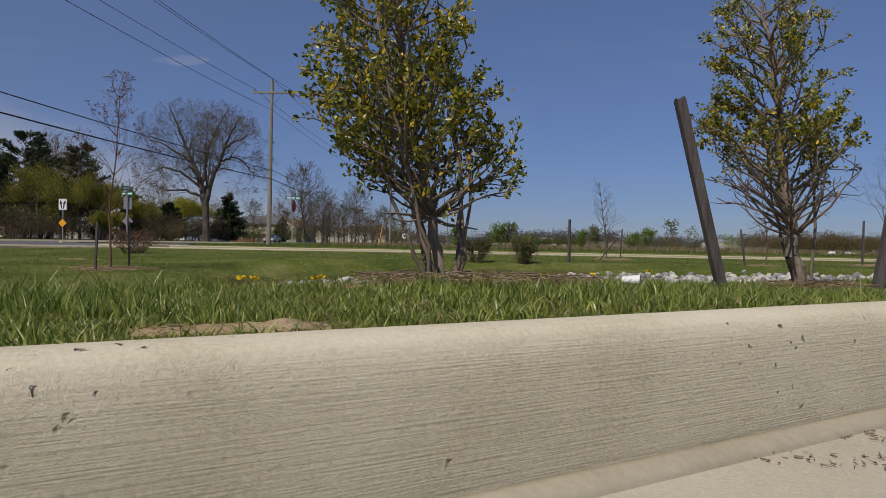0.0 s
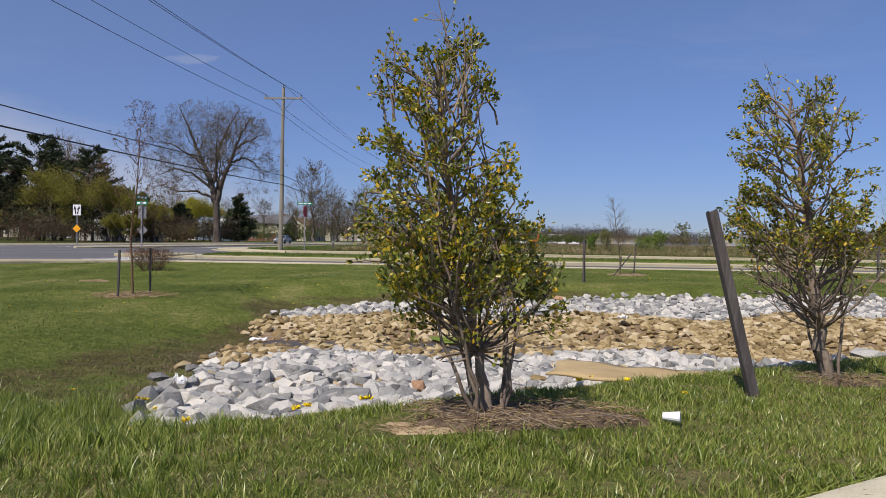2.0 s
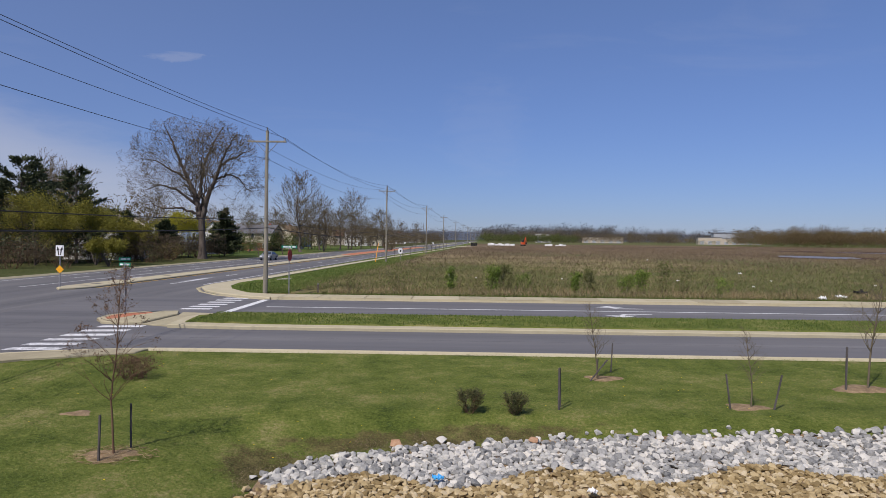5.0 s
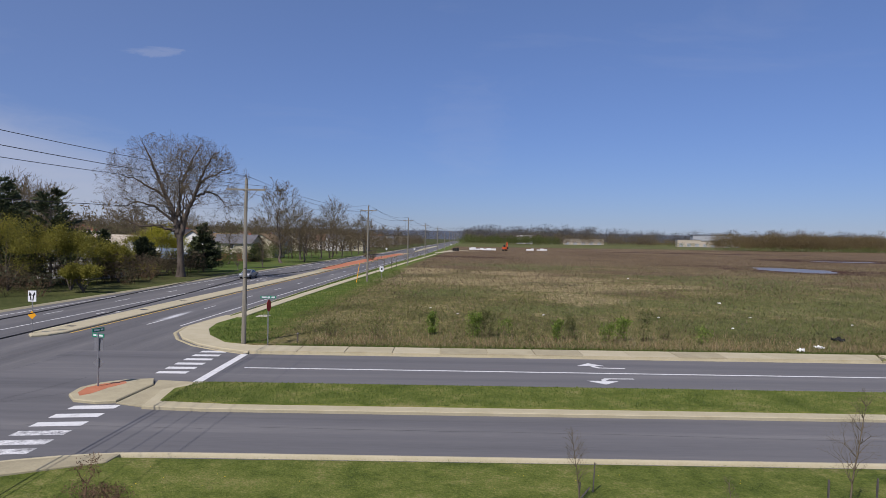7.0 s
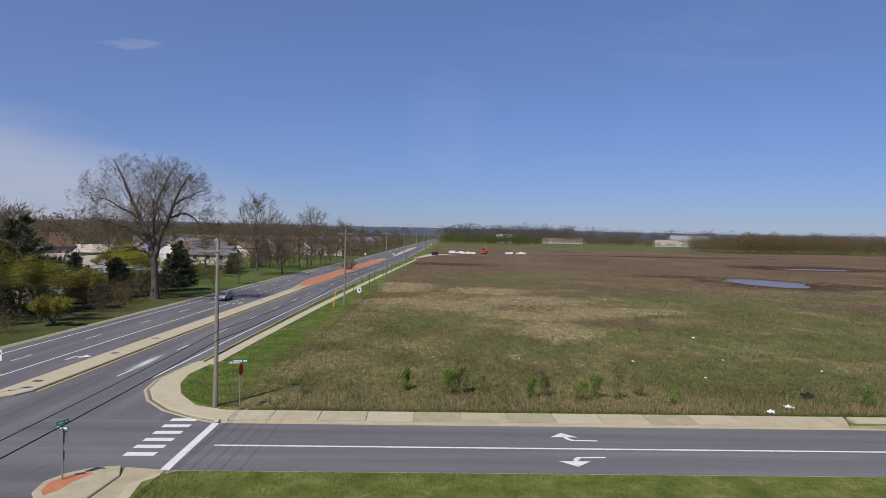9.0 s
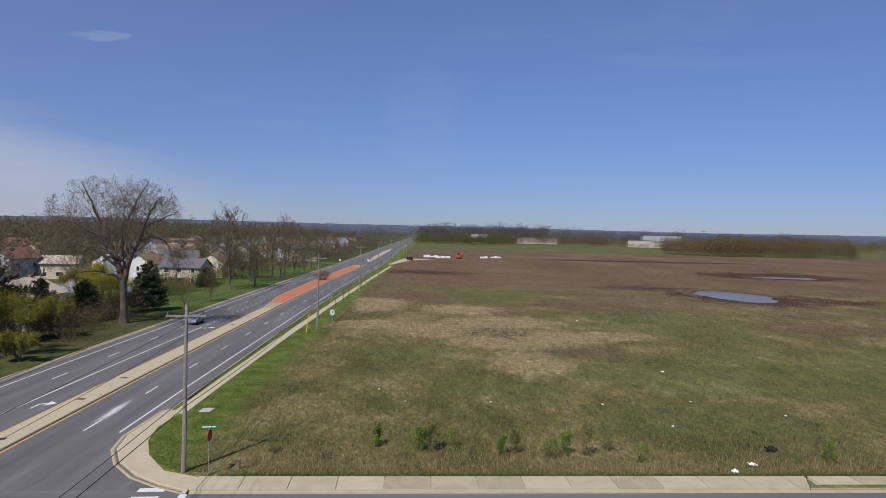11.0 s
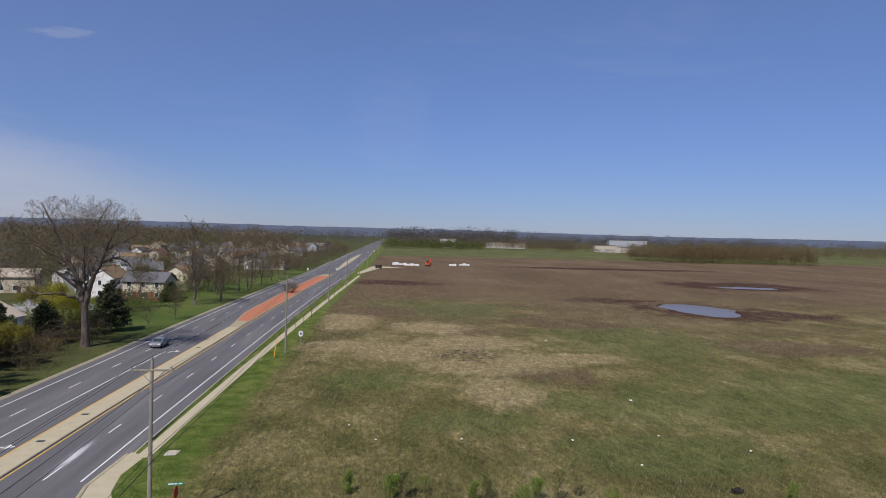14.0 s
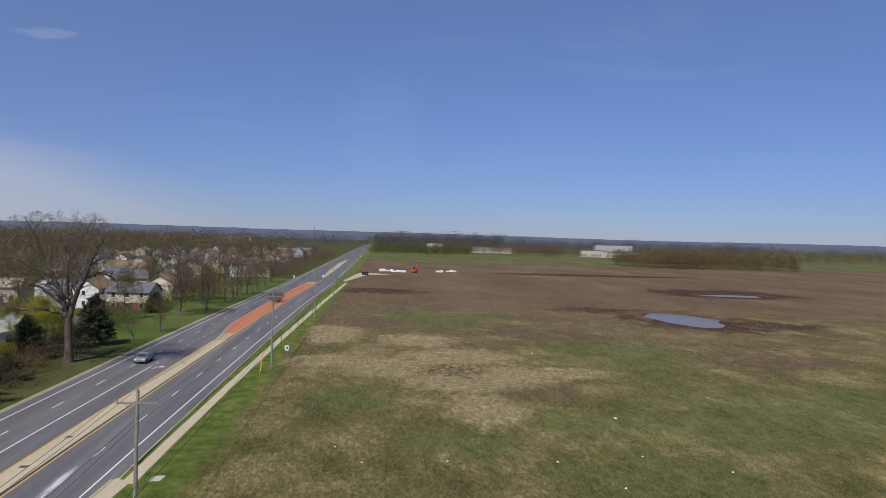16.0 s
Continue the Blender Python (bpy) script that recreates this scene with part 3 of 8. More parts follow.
quads = np.stack([q0, q0 + 1, q0 + nx + 1, q0 + nx], 1)


def ground_material():
    """One sheet: mown lawn, old field with dry and reddish stretches, and leaf litter under the trees."""
    m = bpy.data.materials.new("ground_cover")
    m.use_nodes = True
    n, l = m.node_tree.nodes, m.node_tree.links
    b = n["Principled BSDF"]
    geo, sep = n.new("ShaderNodeNewGeometry"), n.new("ShaderNodeSeparateXYZ")
    l.new(geo.outputs["Position"], sep.inputs[0])

    def noise_tex(scale, detail=6, rough=.6, stretch=(1, 1, 1), dist=0.0):
        mp, t = n.new("ShaderNodeMapping"), n.new("ShaderNodeTexNoise")
        mp.inputs["Scale"].default_value = stretch
        l.new(geo.outputs["Position"], mp.inputs[0])
        l.new(mp.outputs[0], t.inputs["Vector"])
        t.inputs["Scale"].default_value, t.inputs["Detail"].default_value, t.inputs["Roughness"].default_value, t.inputs["Distortion"].default_value = scale, detail, rough, dist
        return t.outputs["Fac"]

    def math_node(op, a, b2, clamp=False):
        t = n.new("ShaderNodeMath")
        t.operation, t.use_clamp = op, clamp
        for i, v in enumerate((a, b2)):
            if isinstance(v, (int, float)):
                t.inputs[i].default_value = v
            else:
                l.new(v, t.inputs[i])
        return t.outputs[0]

    def smooth(v, a, c):
        t = n.new("ShaderNodeMapRange")
        t.interpolation_type = "SMOOTHSTEP"
        l.new(v, t.inputs[0])
        t.inputs[1].default_value, t.inputs[2].default_value = a, c
        return t.outputs[0]

    def blend(f, a, c):
        t = n.new("ShaderNodeMix")
        t.data_type = "RGBA"
        l.new(f, t.inputs[0])
        for i, v in ((6, a), (7, c)):
            if isinstance(v, tuple):
                t.inputs[i].default_value = (*v, 1)
            else:
                l.new(v, t.inputs[i])
        return t.outputs[2]

    X, Y = sep.outputs[0], sep.outputs[1]
    lawn = ramp(n, [(.36, (.042, .062, .012)), (.45, (.090, .118, .022)), (.53, (.145, .168, .038)), (.62, (.26, .23, .095))])
    l.new(math_node("ADD", math_node("MULTIPLY", noise_tex(.5, 8, .75), .6), math_node("MULTIPLY", noise_tex(14, 5, .7), .4)), lawn.inputs[0])
    field = ramp(n, [(.40, (.056, .058, .0185)), (.47, (.101, .094, .032)), (.53, (.160, .136, .055)), (.60, (.28, .235, .12))])
    l.new(math_node("ADD", math_node("MULTIPLY", noise_tex(.09, 8, .72, (1, .7, 1), .4), .55), math_node("MULTIPLY", noise_tex(2.6, 8, .82, (1, .5, 1)), .45)), field.inputs[0])
    red = ramp(n, [(.35, (.075, .052, .030)), (.5, (.130, .090, .054)), (.64, (.19, .145, .085))])
    l.new(math_node("ADD", math_node("MULTIPLY", noise_tex(.03, 7, .7, (1, .35, 1)), .5), math_node("MULTIPLY", noise_tex(1.5, 8, .82, (1, .4, 1)), .5)), red.inputs[0])
    warp = math_node("MULTIPLY", math_node("SUBTRACT", noise_tex(.02, 5), .5), 160)
    far = smooth(math_node("ADD", Y, warp), 95, 260)
    c = blend(far, field.outputs[0], red.outputs[0])
    # pale dead-grass stretches
    ragged = math_node("MULTIPLY", math_node("SUBTRACT", math_node("ADD", math_node("MULTIPLY", noise_tex(.09, 7, .7, (1, .7, 1), .5), .6), math_node("MULTIPLY", noise_tex(.55, 6, .75, (1, .5, 1)), .4)), .5), 6.0)

    fringe = math_node("MULTIPLY", math_node("SUBTRACT", noise_tex(1.3, 6, .75), .5), 5.0)

    def spot(cx, cy, rx, ry, ang=0.0):
        dx, dy = math_node("SUBTRACT", X, cx), math_node("SUBTRACT", Y, cy)
        ca, sa = math.cos(ang), math.sin(ang)
        u = math_node("DIVIDE", math_node("ADD", math_node("MULTIPLY", dx, ca), math_node("MULTIPLY", dy, sa)), rx)
        v = math_node("DIVIDE", math_node("SUBTRACT", math_node("MULTIPLY", dy, ca), math_node("MULTIPLY", dx, sa)), ry)
        rr = math_node("ADD", math_node("ADD", math_node("MULTIPLY", u, u), math_node("MULTIPLY", v, v)), ragged if cy > 40 else fringe)
        return math_node("SUBTRACT", 1.0, smooth(rr, .3, 1.2), True)

    def spots(rows):
        f = spot(*rows[0])
        for row in rows[1:]:
            f = math_node("MAXIMUM", f, spot(*row))
        return f
    # fresher green drifts, then reddish dead weeds, then pale straw
    lush = ramp(n, [(.40, (.044, .064, .017)), (.5, (.092, .116, .034)), (.60, (.165, .172, .060))])
    l.new(math_node("ADD", math_node("MULTIPLY", noise_tex(.35, 7, .75, (1, .4, 1), .8), .6), math_node("MULTIPLY", noise_tex(3, 5, .7), .4)), lush.inputs[0])
    c = blend(math_node("MULTIPLY", spots(((3.6, 93, 8, 7), (26, 80, 9, 6), (13, 72, 8, 5), (20, 180, 22, 22), (40, 76, 18, 10), (50, 125, 20, 24), (60, 85, 26, 16), (30, 62, 14, 6))), .6), c, lush.outputs[0])
    c = blend(math_node("MULTIPLY", spots(((28, 96, 7, 7), (21, 137, 6, 8), (80, 120, 16, 10), (5, 170, 10, 14), (45, 150, 14, 10))), .7), c, (.115, .075, .048))
    straw = ramp(n, [(.38, (.16, .122, .060)), (.5, (.28, .225, .118)), (.60, (.43, .355, .205))])
    l.new(math_node("ADD", math_node("MULTIPLY", noise_tex(.9, 8, .8), .6), math_node("MULTIPLY", noise_tex(5, 4, .7), .4)), straw.inputs[0])
    c = blend(math_node("MULTIPLY", spots(((-3, 151, 7, 15), (-1, 118, 10, 7), (8, 112, 10, 9), (15, 141, 9, 10), (16, 101, 9, 7), (25, 105, 9, 9), (18, 85, 5.5, 9), (20, 122, 12, 9), (36, 108, 8, 5))), .85), c, straw.outputs[0])
    c = blend(math_node("MULTIPLY", math_node("MULTIPLY", spot(17.2, 110, 6.5, 5.0), smooth(noise_tex(1.1, 5, .7, (1, .6, 1), .6), .46, .56)), .9), c, (.055, .043, .030))
    # combed, wind-blown growth: light and dark wisps of about a metre, finer stalks in them
    comb = noise_tex(.55, 7, .68, (1.4, .55, 1), 1.8)
    stalk = noise_tex(3.2, 6, .75, (1.3, .5, 1), .8)
    shade = ramp(n, [(.36, (.55, .56, .58)), (.47, (.88, .89, .90)), (.55, (1.14, 1.13, 1.10)), (.66, (1.75, 1.68, 1.55))])
    l.new(math_node("ADD", math_node("MULTIPLY", comb, .55), math_node("MULTIPLY", stalk, .45)), shade.inputs[0])
    combed = n.new("ShaderNodeMix")
    combed.data_type, combed.blend_type, combed.clamp_result = "RGBA", "MULTIPLY", False
    combed.inputs[0].default_value = 1.0
    l.new(c, combed.inputs[6])
    l.new(shade.outputs[0], combed.inputs[7])
    c = combed.outputs[2]
    for cx, cy, rx, ry, ang in ((94, 184, 20, 30, .1), (160, 282, 36, 30, -.2), (11, 271, 21, 14, 0), (150, 420, 80, 16, 0), (76, 207, 13, 13, 0), (114, 172, 16, 11, 0)):
        c = blend(math_node("MULTIPLY", spot(cx, cy, rx, ry, ang), .95), c, (.056, .030, .021))
    green = ramp(n, [(.35, (.080, .088, .030)), (.65, (.125, .128, .050))])
    l.new(noise_tex(.05, 6, .6, (1, .3, 1)), green.inputs[0])
    c = blend(smooth(math_node("ADD", Y, math_node("MULTIPLY", X, -.05)), 560, 600), c, green.outputs[0])
    # mown verge beside the sidewalk
    e = n.new("ShaderNodeFloatCurve")
    e.mapping.extend = "EXTRAPOLATED"
    l.new(math_node("DIVIDE", math_node("ADD", Y, 400), 1900), e.inputs["Value"])
    cv = e.mapping.curves[0]
    pts = [((yy + 400) / 1900, (xx + 60) / 120) for yy, xx in zip(EDGE_Y, EDGE_X)]
    while len(cv.points) < len(pts):
        cv.points.new(.5, .5)
    for pt, (px, py) in zip(cv.points, pts):
        pt.location, pt.handle_type = (px, py), "VECTOR"
    e.mapping.update()
    EX = math_node("SUBTRACT", math_node("MULTIPLY", e.outputs[0], 120), 60)
    off = math_node("ADD", math_node("SUBTRACT", X, EX), math_node("MULTIPLY", math_node("SUBTRACT", noise_tex(.25, 5), .5), 5))
    verge = ramp(n, [(.40, (.036, .066, .010)), (.5, (.092, .132, .022)), (.59, (.20, .205, .062))])
    l.new(math_node("ADD", math_node("MULTIPLY", noise_tex(.4, 6, .7), .5), math_node("MULTIPLY", noise_tex(6, 7, .8), .5)), verge.inputs[0])
    c = blend(smooth(off, 8.6, 6.6), c, verge.outputs[0])
    woods = ramp(n, [(.35, (.035, .045, .014)), (.5, (.065, .075, .024)), (.68, (.12, .105, .05))])
    l.new(math_node("ADD", math_node("MULTIPLY", noise_tex(.06, 7), .6), math_node("MULTIPLY", noise_tex(2.5, 5), .4)), woods.inputs[0])
    c = blend(smooth(off, -12, -18), c, woods.outputs[0])
    yard = blend(smooth(noise_tex(.03, 4), .35, .6), (.060, .095, .020), (.10, .125, .034))
    c = blend(math_node("MULTIPLY", smooth(off, -17, -21), math_node("MULTIPLY", smooth(Y, 124, 136), math_node("MULTIPLY", smooth(Y, 360, 320), smooth(off, -60, -45)))), c, yard)
    c = blend(math_node("MULTIPLY", math_node("MULTIPLY", math_node("MULTIPLY", smooth(off, -17, -18), smooth(Y, 330, 300)), math_node("ADD", smooth(Y, 112, 138), math_node("MULTIPLY", smooth(noise_tex(.35, 6, .7), .42, .60), .55), True)), smooth(off, -22.5, -19.8)), c, yard)
    turf = blend(math_node("MULTIPLY", math_node("MULTIPLY", smooth(Y, 6.9, 5.9), smooth(noise_tex(5, 6, .7), .40, .62)), .75), lawn.outputs[0], (.20, .165, .085))
    rim = ramp(n, [(.40, (.045, .034, .017)), (.5, (.105, .080, .036)), (.6, (.17, .135, .06))])
    l.new(math_node("ADD", math_node("MULTIPLY", noise_tex(2.2, 6, .7), .5), math_node("MULTIPLY", noise_tex(18, 5, .7), .5)), rim.inputs[0])
    turf = blend(math_node("MULTIPLY", spots(((-2.75, 10.6, .75, 4.6, -.12), (-2.2, 7.4, .7, 1.2, -.5), (-2.5, 14.6, .9, 1.3, .6), (.3, 16.3, 3.5, .5, .15), (-3.4, 7.0, .5, .35), (-2.9, 6.2, .9, .5))), .8), turf, rim.outputs[0])
    c = blend(smooth(Y, 47.2, 46.2), c, turf)
    l.new(c, b.inputs["Base Color"])
    b.inputs["Roughness"].default_value = .95
    b.inputs["Specular IOR Level"].default_value = .1
    bp = n.new("ShaderNodeBump")
    bp.inputs["Strength"].default_value, bp.inputs["Distance"].default_value = .8, .16
    l.new(math_node("ADD", noise_tex(3, 8, .75), math_node("MULTIPLY", noise_tex(.6, 6, .7), 1.5)), bp.inputs["Height"])
    l.new(bp.outputs[0], b.inputs["Normal"])
    return m


ground = tri_object("ground", np.stack([GX.ravel(), GY.ravel(), GZ.ravel()], 1), quads, ground_material())
ground.data.polygons.foreach_set("use_smooth", [True] * len(ground.data.polygons))
ground.data.materials.append(SOIL)
fx, fy = GX.ravel()[quads].mean(1), GY.ravel()[quads].mean(1)
ground.data.polygons.foreach_set("material_index", (basin_depth(fx, fy) > .05).astype(np.int32))
tagged(ground, "mown lawn and old brown field reaching the horizon", "ground", kind="structure")

# ---- roads ----
MAIN = along(0, -150, 1600, 12)
road_main = ribbon("road", [(x - 19.5, y) for x, y in MAIN], [(x + 1.7, y) for x, y in MAIN], 0.0, ASPHALT)
tagged(road_main, "grey asphalt main road with two lanes each way", "road", kind="structure")
cross = [(x, 24.8) for x in np.linspace(-22, 260, 40)]
side_road = ribbon("road", [(x, 24.8) for x, _ in cross], [(x, 45.1) for x, _ in cross], 0.004, LANE)
tagged(side_road, "grey asphalt side street joining the main road", "road", kind="structure")
corner = slab("road", [(-21, -20), (-19.3, -20), (-19.25, 13.68)] + [(-8 - 11.2 * math.sin(a), 13.68 + 11.2 * math.cos(a)) for a in np.linspace(math.pi / 2, 0, 14)] + [(-8, 26), (-11, 45.2), (-13, 48), (-16, 50), (-21, 66)], -.2, .002, ASPHALT, bevel=.0005)
tagged(corner, "asphalt of the junction between both roads", "road", kind="structure")

lot = slab("parking_lot", [(-60, -60), (60, -60), (60, 10.9)] + [(x, float(kerb_y(x)) - .1) for x in (30, 12, 6, 4, 2.2, .45, -6, -30, -60)], -.2, .066, LOT, bevel=.0005)
tagged(lot, "pale concrete parking lot edge with gutter dirt", "parking lot", kind="structure")


def kerb_sweep(name, line, side, prof, mat, label):
    """A kerb of the profile (out from its back, height) along a plan line."""
    line = [Vector(p) for p in line]
    verts, k = [], len(prof)
    for i, p in enumerate(line):
        t = (line[min(i + 1, len(line) - 1)] - line[max(i - 1, 0)]).normalized()
        nrm = Vector((t.y, -t.x)) * side
        verts += [(p.x + nrm.x * u, p.y + nrm.y * u, z) for u, z in prof]
    faces = [(i * k + j, i * k + j + 1, (i + 1) * k + j + 1, (i + 1) * k + j) for i in range(len(line) - 1) for j in range(k - 1)]
    bm = bmesh.new()
    vs = [bm.verts.new(v) for v in verts]
    for f in faces:
        bm.faces.new([vs[j] for j in f])
    bmesh.ops.recalc_face_normals(bm, faces=bm.faces)
    ob = part(name, bm, mat, None, smooth=True)
    return tagged(ob, label, "kerb", kind="structure")


PROFILE = [(-.115, -.1), (-.115, .262), (-.10, .272), (-.02, .285), (.06, .296), (.11, .299), (.138, .294), (.156, .281), (.168, .260), (.175, .235), (.183, .18), (.193, .09), (.196, .0)]
kx = np.concatenate([np.linspace(-40, -4, 20), np.linspace(-3.7, 8, 60), np.linspace(9, 40, 12)])
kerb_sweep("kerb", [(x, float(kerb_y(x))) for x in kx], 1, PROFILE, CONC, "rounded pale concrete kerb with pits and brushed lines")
BEAD = [(.195, .0), (.199, .088), (.212, .086), (.236, .078), (.246, .070), (.25, .0)]
kerb_sweep("gutter_bead", [(x, float(kerb_y(x))) for x in kx], 1, BEAD, BEAD_MIX, "smooth pale cement bead along the foot of the kerb")

LOW = [(0, -.1), (0, .14), (.02, .15), (.12, .15), (.15, .13), (.16, .0), (.17, -.05)]
lawn_line = [(60, 24.9)] + [(x, 24.9) for x in range(50, -8, -4)] + [(-8 - 11.2 * math.sin(a), 13.68 + 11.2 * math.cos(a)) for a in np.linspace(0, math.pi / 2, 16)] + [(-19.2, 4), (-19.6, -60)]
kerb_sweep("kerb", lawn_line, 1, LOW, WALK, "low pale concrete kerb along the lawn")

# central strip of the side street
strip = slab("median", [(-11.6, 31.0), (-9, 30.75), (140, 30.75), (140, 35.85), (-11.0, 35.85), (-12.0, 34)], -.1, .15, WALK, bevel=.03)
tagged(strip, "concrete-edged median of the side street", "median", kind="structure")
strip_g = slab("median_grass", [(-11.2, 31.9), (-8, 31.5), (140, 31.5), (140, 35.7), (-10.4, 35.7), (-11.5, 34.2)], .1, .19, bpy.data.materials["ground_cover"], bevel=.03)
tagged(strip_g, "mown green grass strip between kerbs", "grass", kind="structure")
isle = slab("traffic_island", [(-15.75, 33.0), (-15.95, 34.3), (-15.5, 35.4), (-14.6, 36.2), (-13.4, 36.5), (-12.9, 35.2), (-13.1, 31.9), (-13.9, 31.7), (-15.0, 32.0)], -.1, .14, WALK, bevel=.04)
tagged(isle, "pale concrete traffic island with red paving", "traffic island", kind="structure")
slab("paving", [(-15.45, 33.2), (-15.6, 34.2), (-15.2, 35.1), (-14.5, 35.75), (-14.2, 35.3), (-14.6, 34.2), (-14.75, 33.1), (-15.05, 32.6)], .1, .146, BRICKS, isle, "brick red paving", .005)
ramp_pad = slab("median_ramp", [(-12.88, 35.2), (-13.05, 31.8), (-11.5, 31.2), (-11.9, 34.0), (-10.9, 36.1), (-13.2, 36.5)], -.1, .06, WALK, bevel=.01)
tagged(ramp_pad, "flat concrete pedestrian cut through the median", "pavement", kind="structure")
ramp2 = slab("corner_ramp", [(-9.5, 25.0), (-13.2, 23.7), (-14.6, 22.4), (-13.8, 21.4), (-12.4, 22.6), (-9.6, 24.0)], -.1, .142, WALK, bevel=.02)
tagged(ramp2, "pale concrete dropped kerb at the lawn's corner", "pavement", kind="structure")

# corner pavement and the strip with slabs along the field
corner_walk = slab("pavement", [(-11.1, 44.75), (-13.2, 45.9), (-15.2, 47.5), (-17.2, 50.0), (-18.5, 52.8), (-19.0, 56.0), (-18.5, 63.5), (-16.9, 63.2), (-17.4, 58.0), (-16.9, 54.6), (-15.7, 51.4), (-13.6, 48.2), (-11.0, 47.0)], -.1, .15, WALK, bevel=.05)
tagged(corner_walk, "rounded concrete corner pavement", "pavement", kind="structure")
kerb_sweep("kerb", [(-11.3, 44.45), (-13.4, 45.6), (-15.5, 47.2), (-17.55, 49.8), (-18.9, 52.7), (-19.4, 56.0), (-18.9, 63.5)], 1, [(0, -.05), (0, .05), (.2, .03), (.25, .0)], WALK, "low concrete lip round the corner")
far_walk = ribbon("pavement", [(-11.2, 44.95), (28.3, 44.95)], [(-11.2, 47.12), (29.3, 47.12)], .10, WALK, thick=.2)
tagged(far_walk, "concrete kerb and pavement in jointed slabs beside the field", "pavement", kind="structure")
narrow_walk = ribbon("pavement", [(29.2, 45.62), (160, 45.62)], [(29.32, 47.12), (160, 47.12)], .10, WALK, thick=.2)
tagged(narrow_walk, "narrower concrete pavement behind a strip of grass", "pavement", kind="structure")
strip_b = slab("verge_strip", [(28.45, 45.08), (160, 45.08), (160, 45.6), (28.75, 45.6)], -.1, .125, bpy.data.materials["ground_cover"], bevel=.01)
tagged(strip_b, "narrow strip of grass between kerb and pavement", "grass", kind="structure")
strip_k = slab("kerb", [(28.35, 44.96), (160, 44.96), (160, 45.07), (28.4, 45.07)], -.1, .13, WALK, bevel=.01)
tagged(strip_k, "pale concrete kerb edging the grass strip", "kerb", kind="structure")
far_gutter = ribbon("gutter", [(-11.2, 44.5), (160, 44.5)], [(-11.2, 44.95), (160, 44.95)], .012, WALK)
tagged(far_gutter, "pale concrete gutter pan along the side street", "gutter", kind="structure")

# main road kerbs, central reservation, sidewalk
for off, lab in ((1.7, "concrete kerb beside the sidewalk verge"), (-19.6, "concrete kerb along the far verge")):
    a = along(off, 62 if off > 0 else -150, 1500, 10)
    lip = [(0, -.05), (0, .14), (.13, .14), (.16, .02), (.17, -.02)] if off > 0 else [(0, -.05), (0, .14), (.15, .14), (.18, .1), (.5, .012), (.52, -.02)]
    k = kerb_sweep("kerb", a if off > 0 else a, -1 if off > 0 else 1, lip, WALK, lab)
kerb_sweep("kerb", along(1.9, -150, 6, 10), -1, [(0, -.05), (0, .14), (.15, .14), (.2, 0)], WALK, "concrete kerb along the lawn verge")
WALK_OFF = ([60, 100, 160, 200, 300, 330], [2.75, 3.2, 4.3, 5.0, 6.0, 6.4])
sw = along(WALK_OFF, 62, 306, 6)
sidewalk = ribbon("sidewalk", [(x - .58, y) for x, y in sw], [(x + .58, y) for x, y in sw], .215, WALK, thick=.25)
tagged(sidewalk, "narrow concrete sidewalk beside the green verge", "sidewalk", kind="structure")
nose = [(float(edge(y) + o), y) for o, y in ((-7.4, 49.8), (-8.1, 50.6), (-8.5, 52))] + along(-8.5, 54, 141, 8) + along(-6.25, 52, 141, 8)[::-1] + [(float(edge(50.6) - 6.7), 50.6)]
med = slab("median", nose, -.1, .15, WALK, bevel=.06)
tagged(med, "narrow tan concrete central reservation", "median", kind="structure")
lens_l = [(float(edge(y) + o), y) for y, o in ((140.5, -8.5), (150, -9.4), (165, -10.9), (180, -11.1), (215, -11.3), (270, -11.4), (300, -11.3), (312, -10.4))]
lens_r = [(float(edge(y) - 6.3), y) for y in (312, 300, 270, 215, 180, 165, 150, 140.5)]
med2 = slab("median", lens_l + lens_r, -.1, .15, WALK, bevel=.06)
tagged(med2, "wide central reservation with orange-red brick paving", "median", kind="structure")
slab("paving", [(x + .35, y) for x, y in lens_l[1:-1]] + [(x - .35, y) for x, y in lens_r[1:-1]], .1, .156, BRICKS, med2, "orange-red brick paving", .005)
med3 = slab("median", [(float(edge(y) + o), y) for y, o in ((345, -7.5), (420, -10), (520, -10.5), (600, -9), (600, -7), (420, -6.3), (345, -6.4))], -.1, .15, WALK, bevel=.06)
tagged(med3, "farther tan concrete central reservation", "median", kind="structure")

# markings
def marking(name, pts, mat, parent, z=.010):
    return mesh_object(name, [(x, y, z) for x, y in pts], [tuple(range(len(pts)))], mat, parent)


def marking_set(name, label):
    return tagged(thing(name, Matrix(), label, "road marking"), kind="structure")


lines = marking_set("lane_lines", "white edge lines, dashes and yellow lines on the main road")
for o, y0, y1, mat in ((0, 57, 330, PAINT), (-11.8, 52, 113, PAINT), (-17.6, -60, 700, PAINT), (-6.02, 52, 330, YELLOW), (-8.75, 52, 141, YELLOW), (0, 345, 900, PAINT)):
    a = along(o, y0, y1, 8)
    ribbon("line", [(x - .08, y) for x, y in a], [(x + .08, y) for x, y in a], .010, mat, lines)
for o, y0, step, n in ((-2.95, 57.4, 12.19, 40), (-14.75, 50.5, 12.55, 40)):
    for i in range(n):
        y = y0 + step * i
        x = float(edge(y + 1.5)) + o
        dx = float(edge(y + 3.05) - edge(y))
        marking("dash", [(x - .07, y), (x + .07, y), (x + .07 + dx, y + 3.05), (x - .07 + dx, y + 3.05)], PAINT, lines)
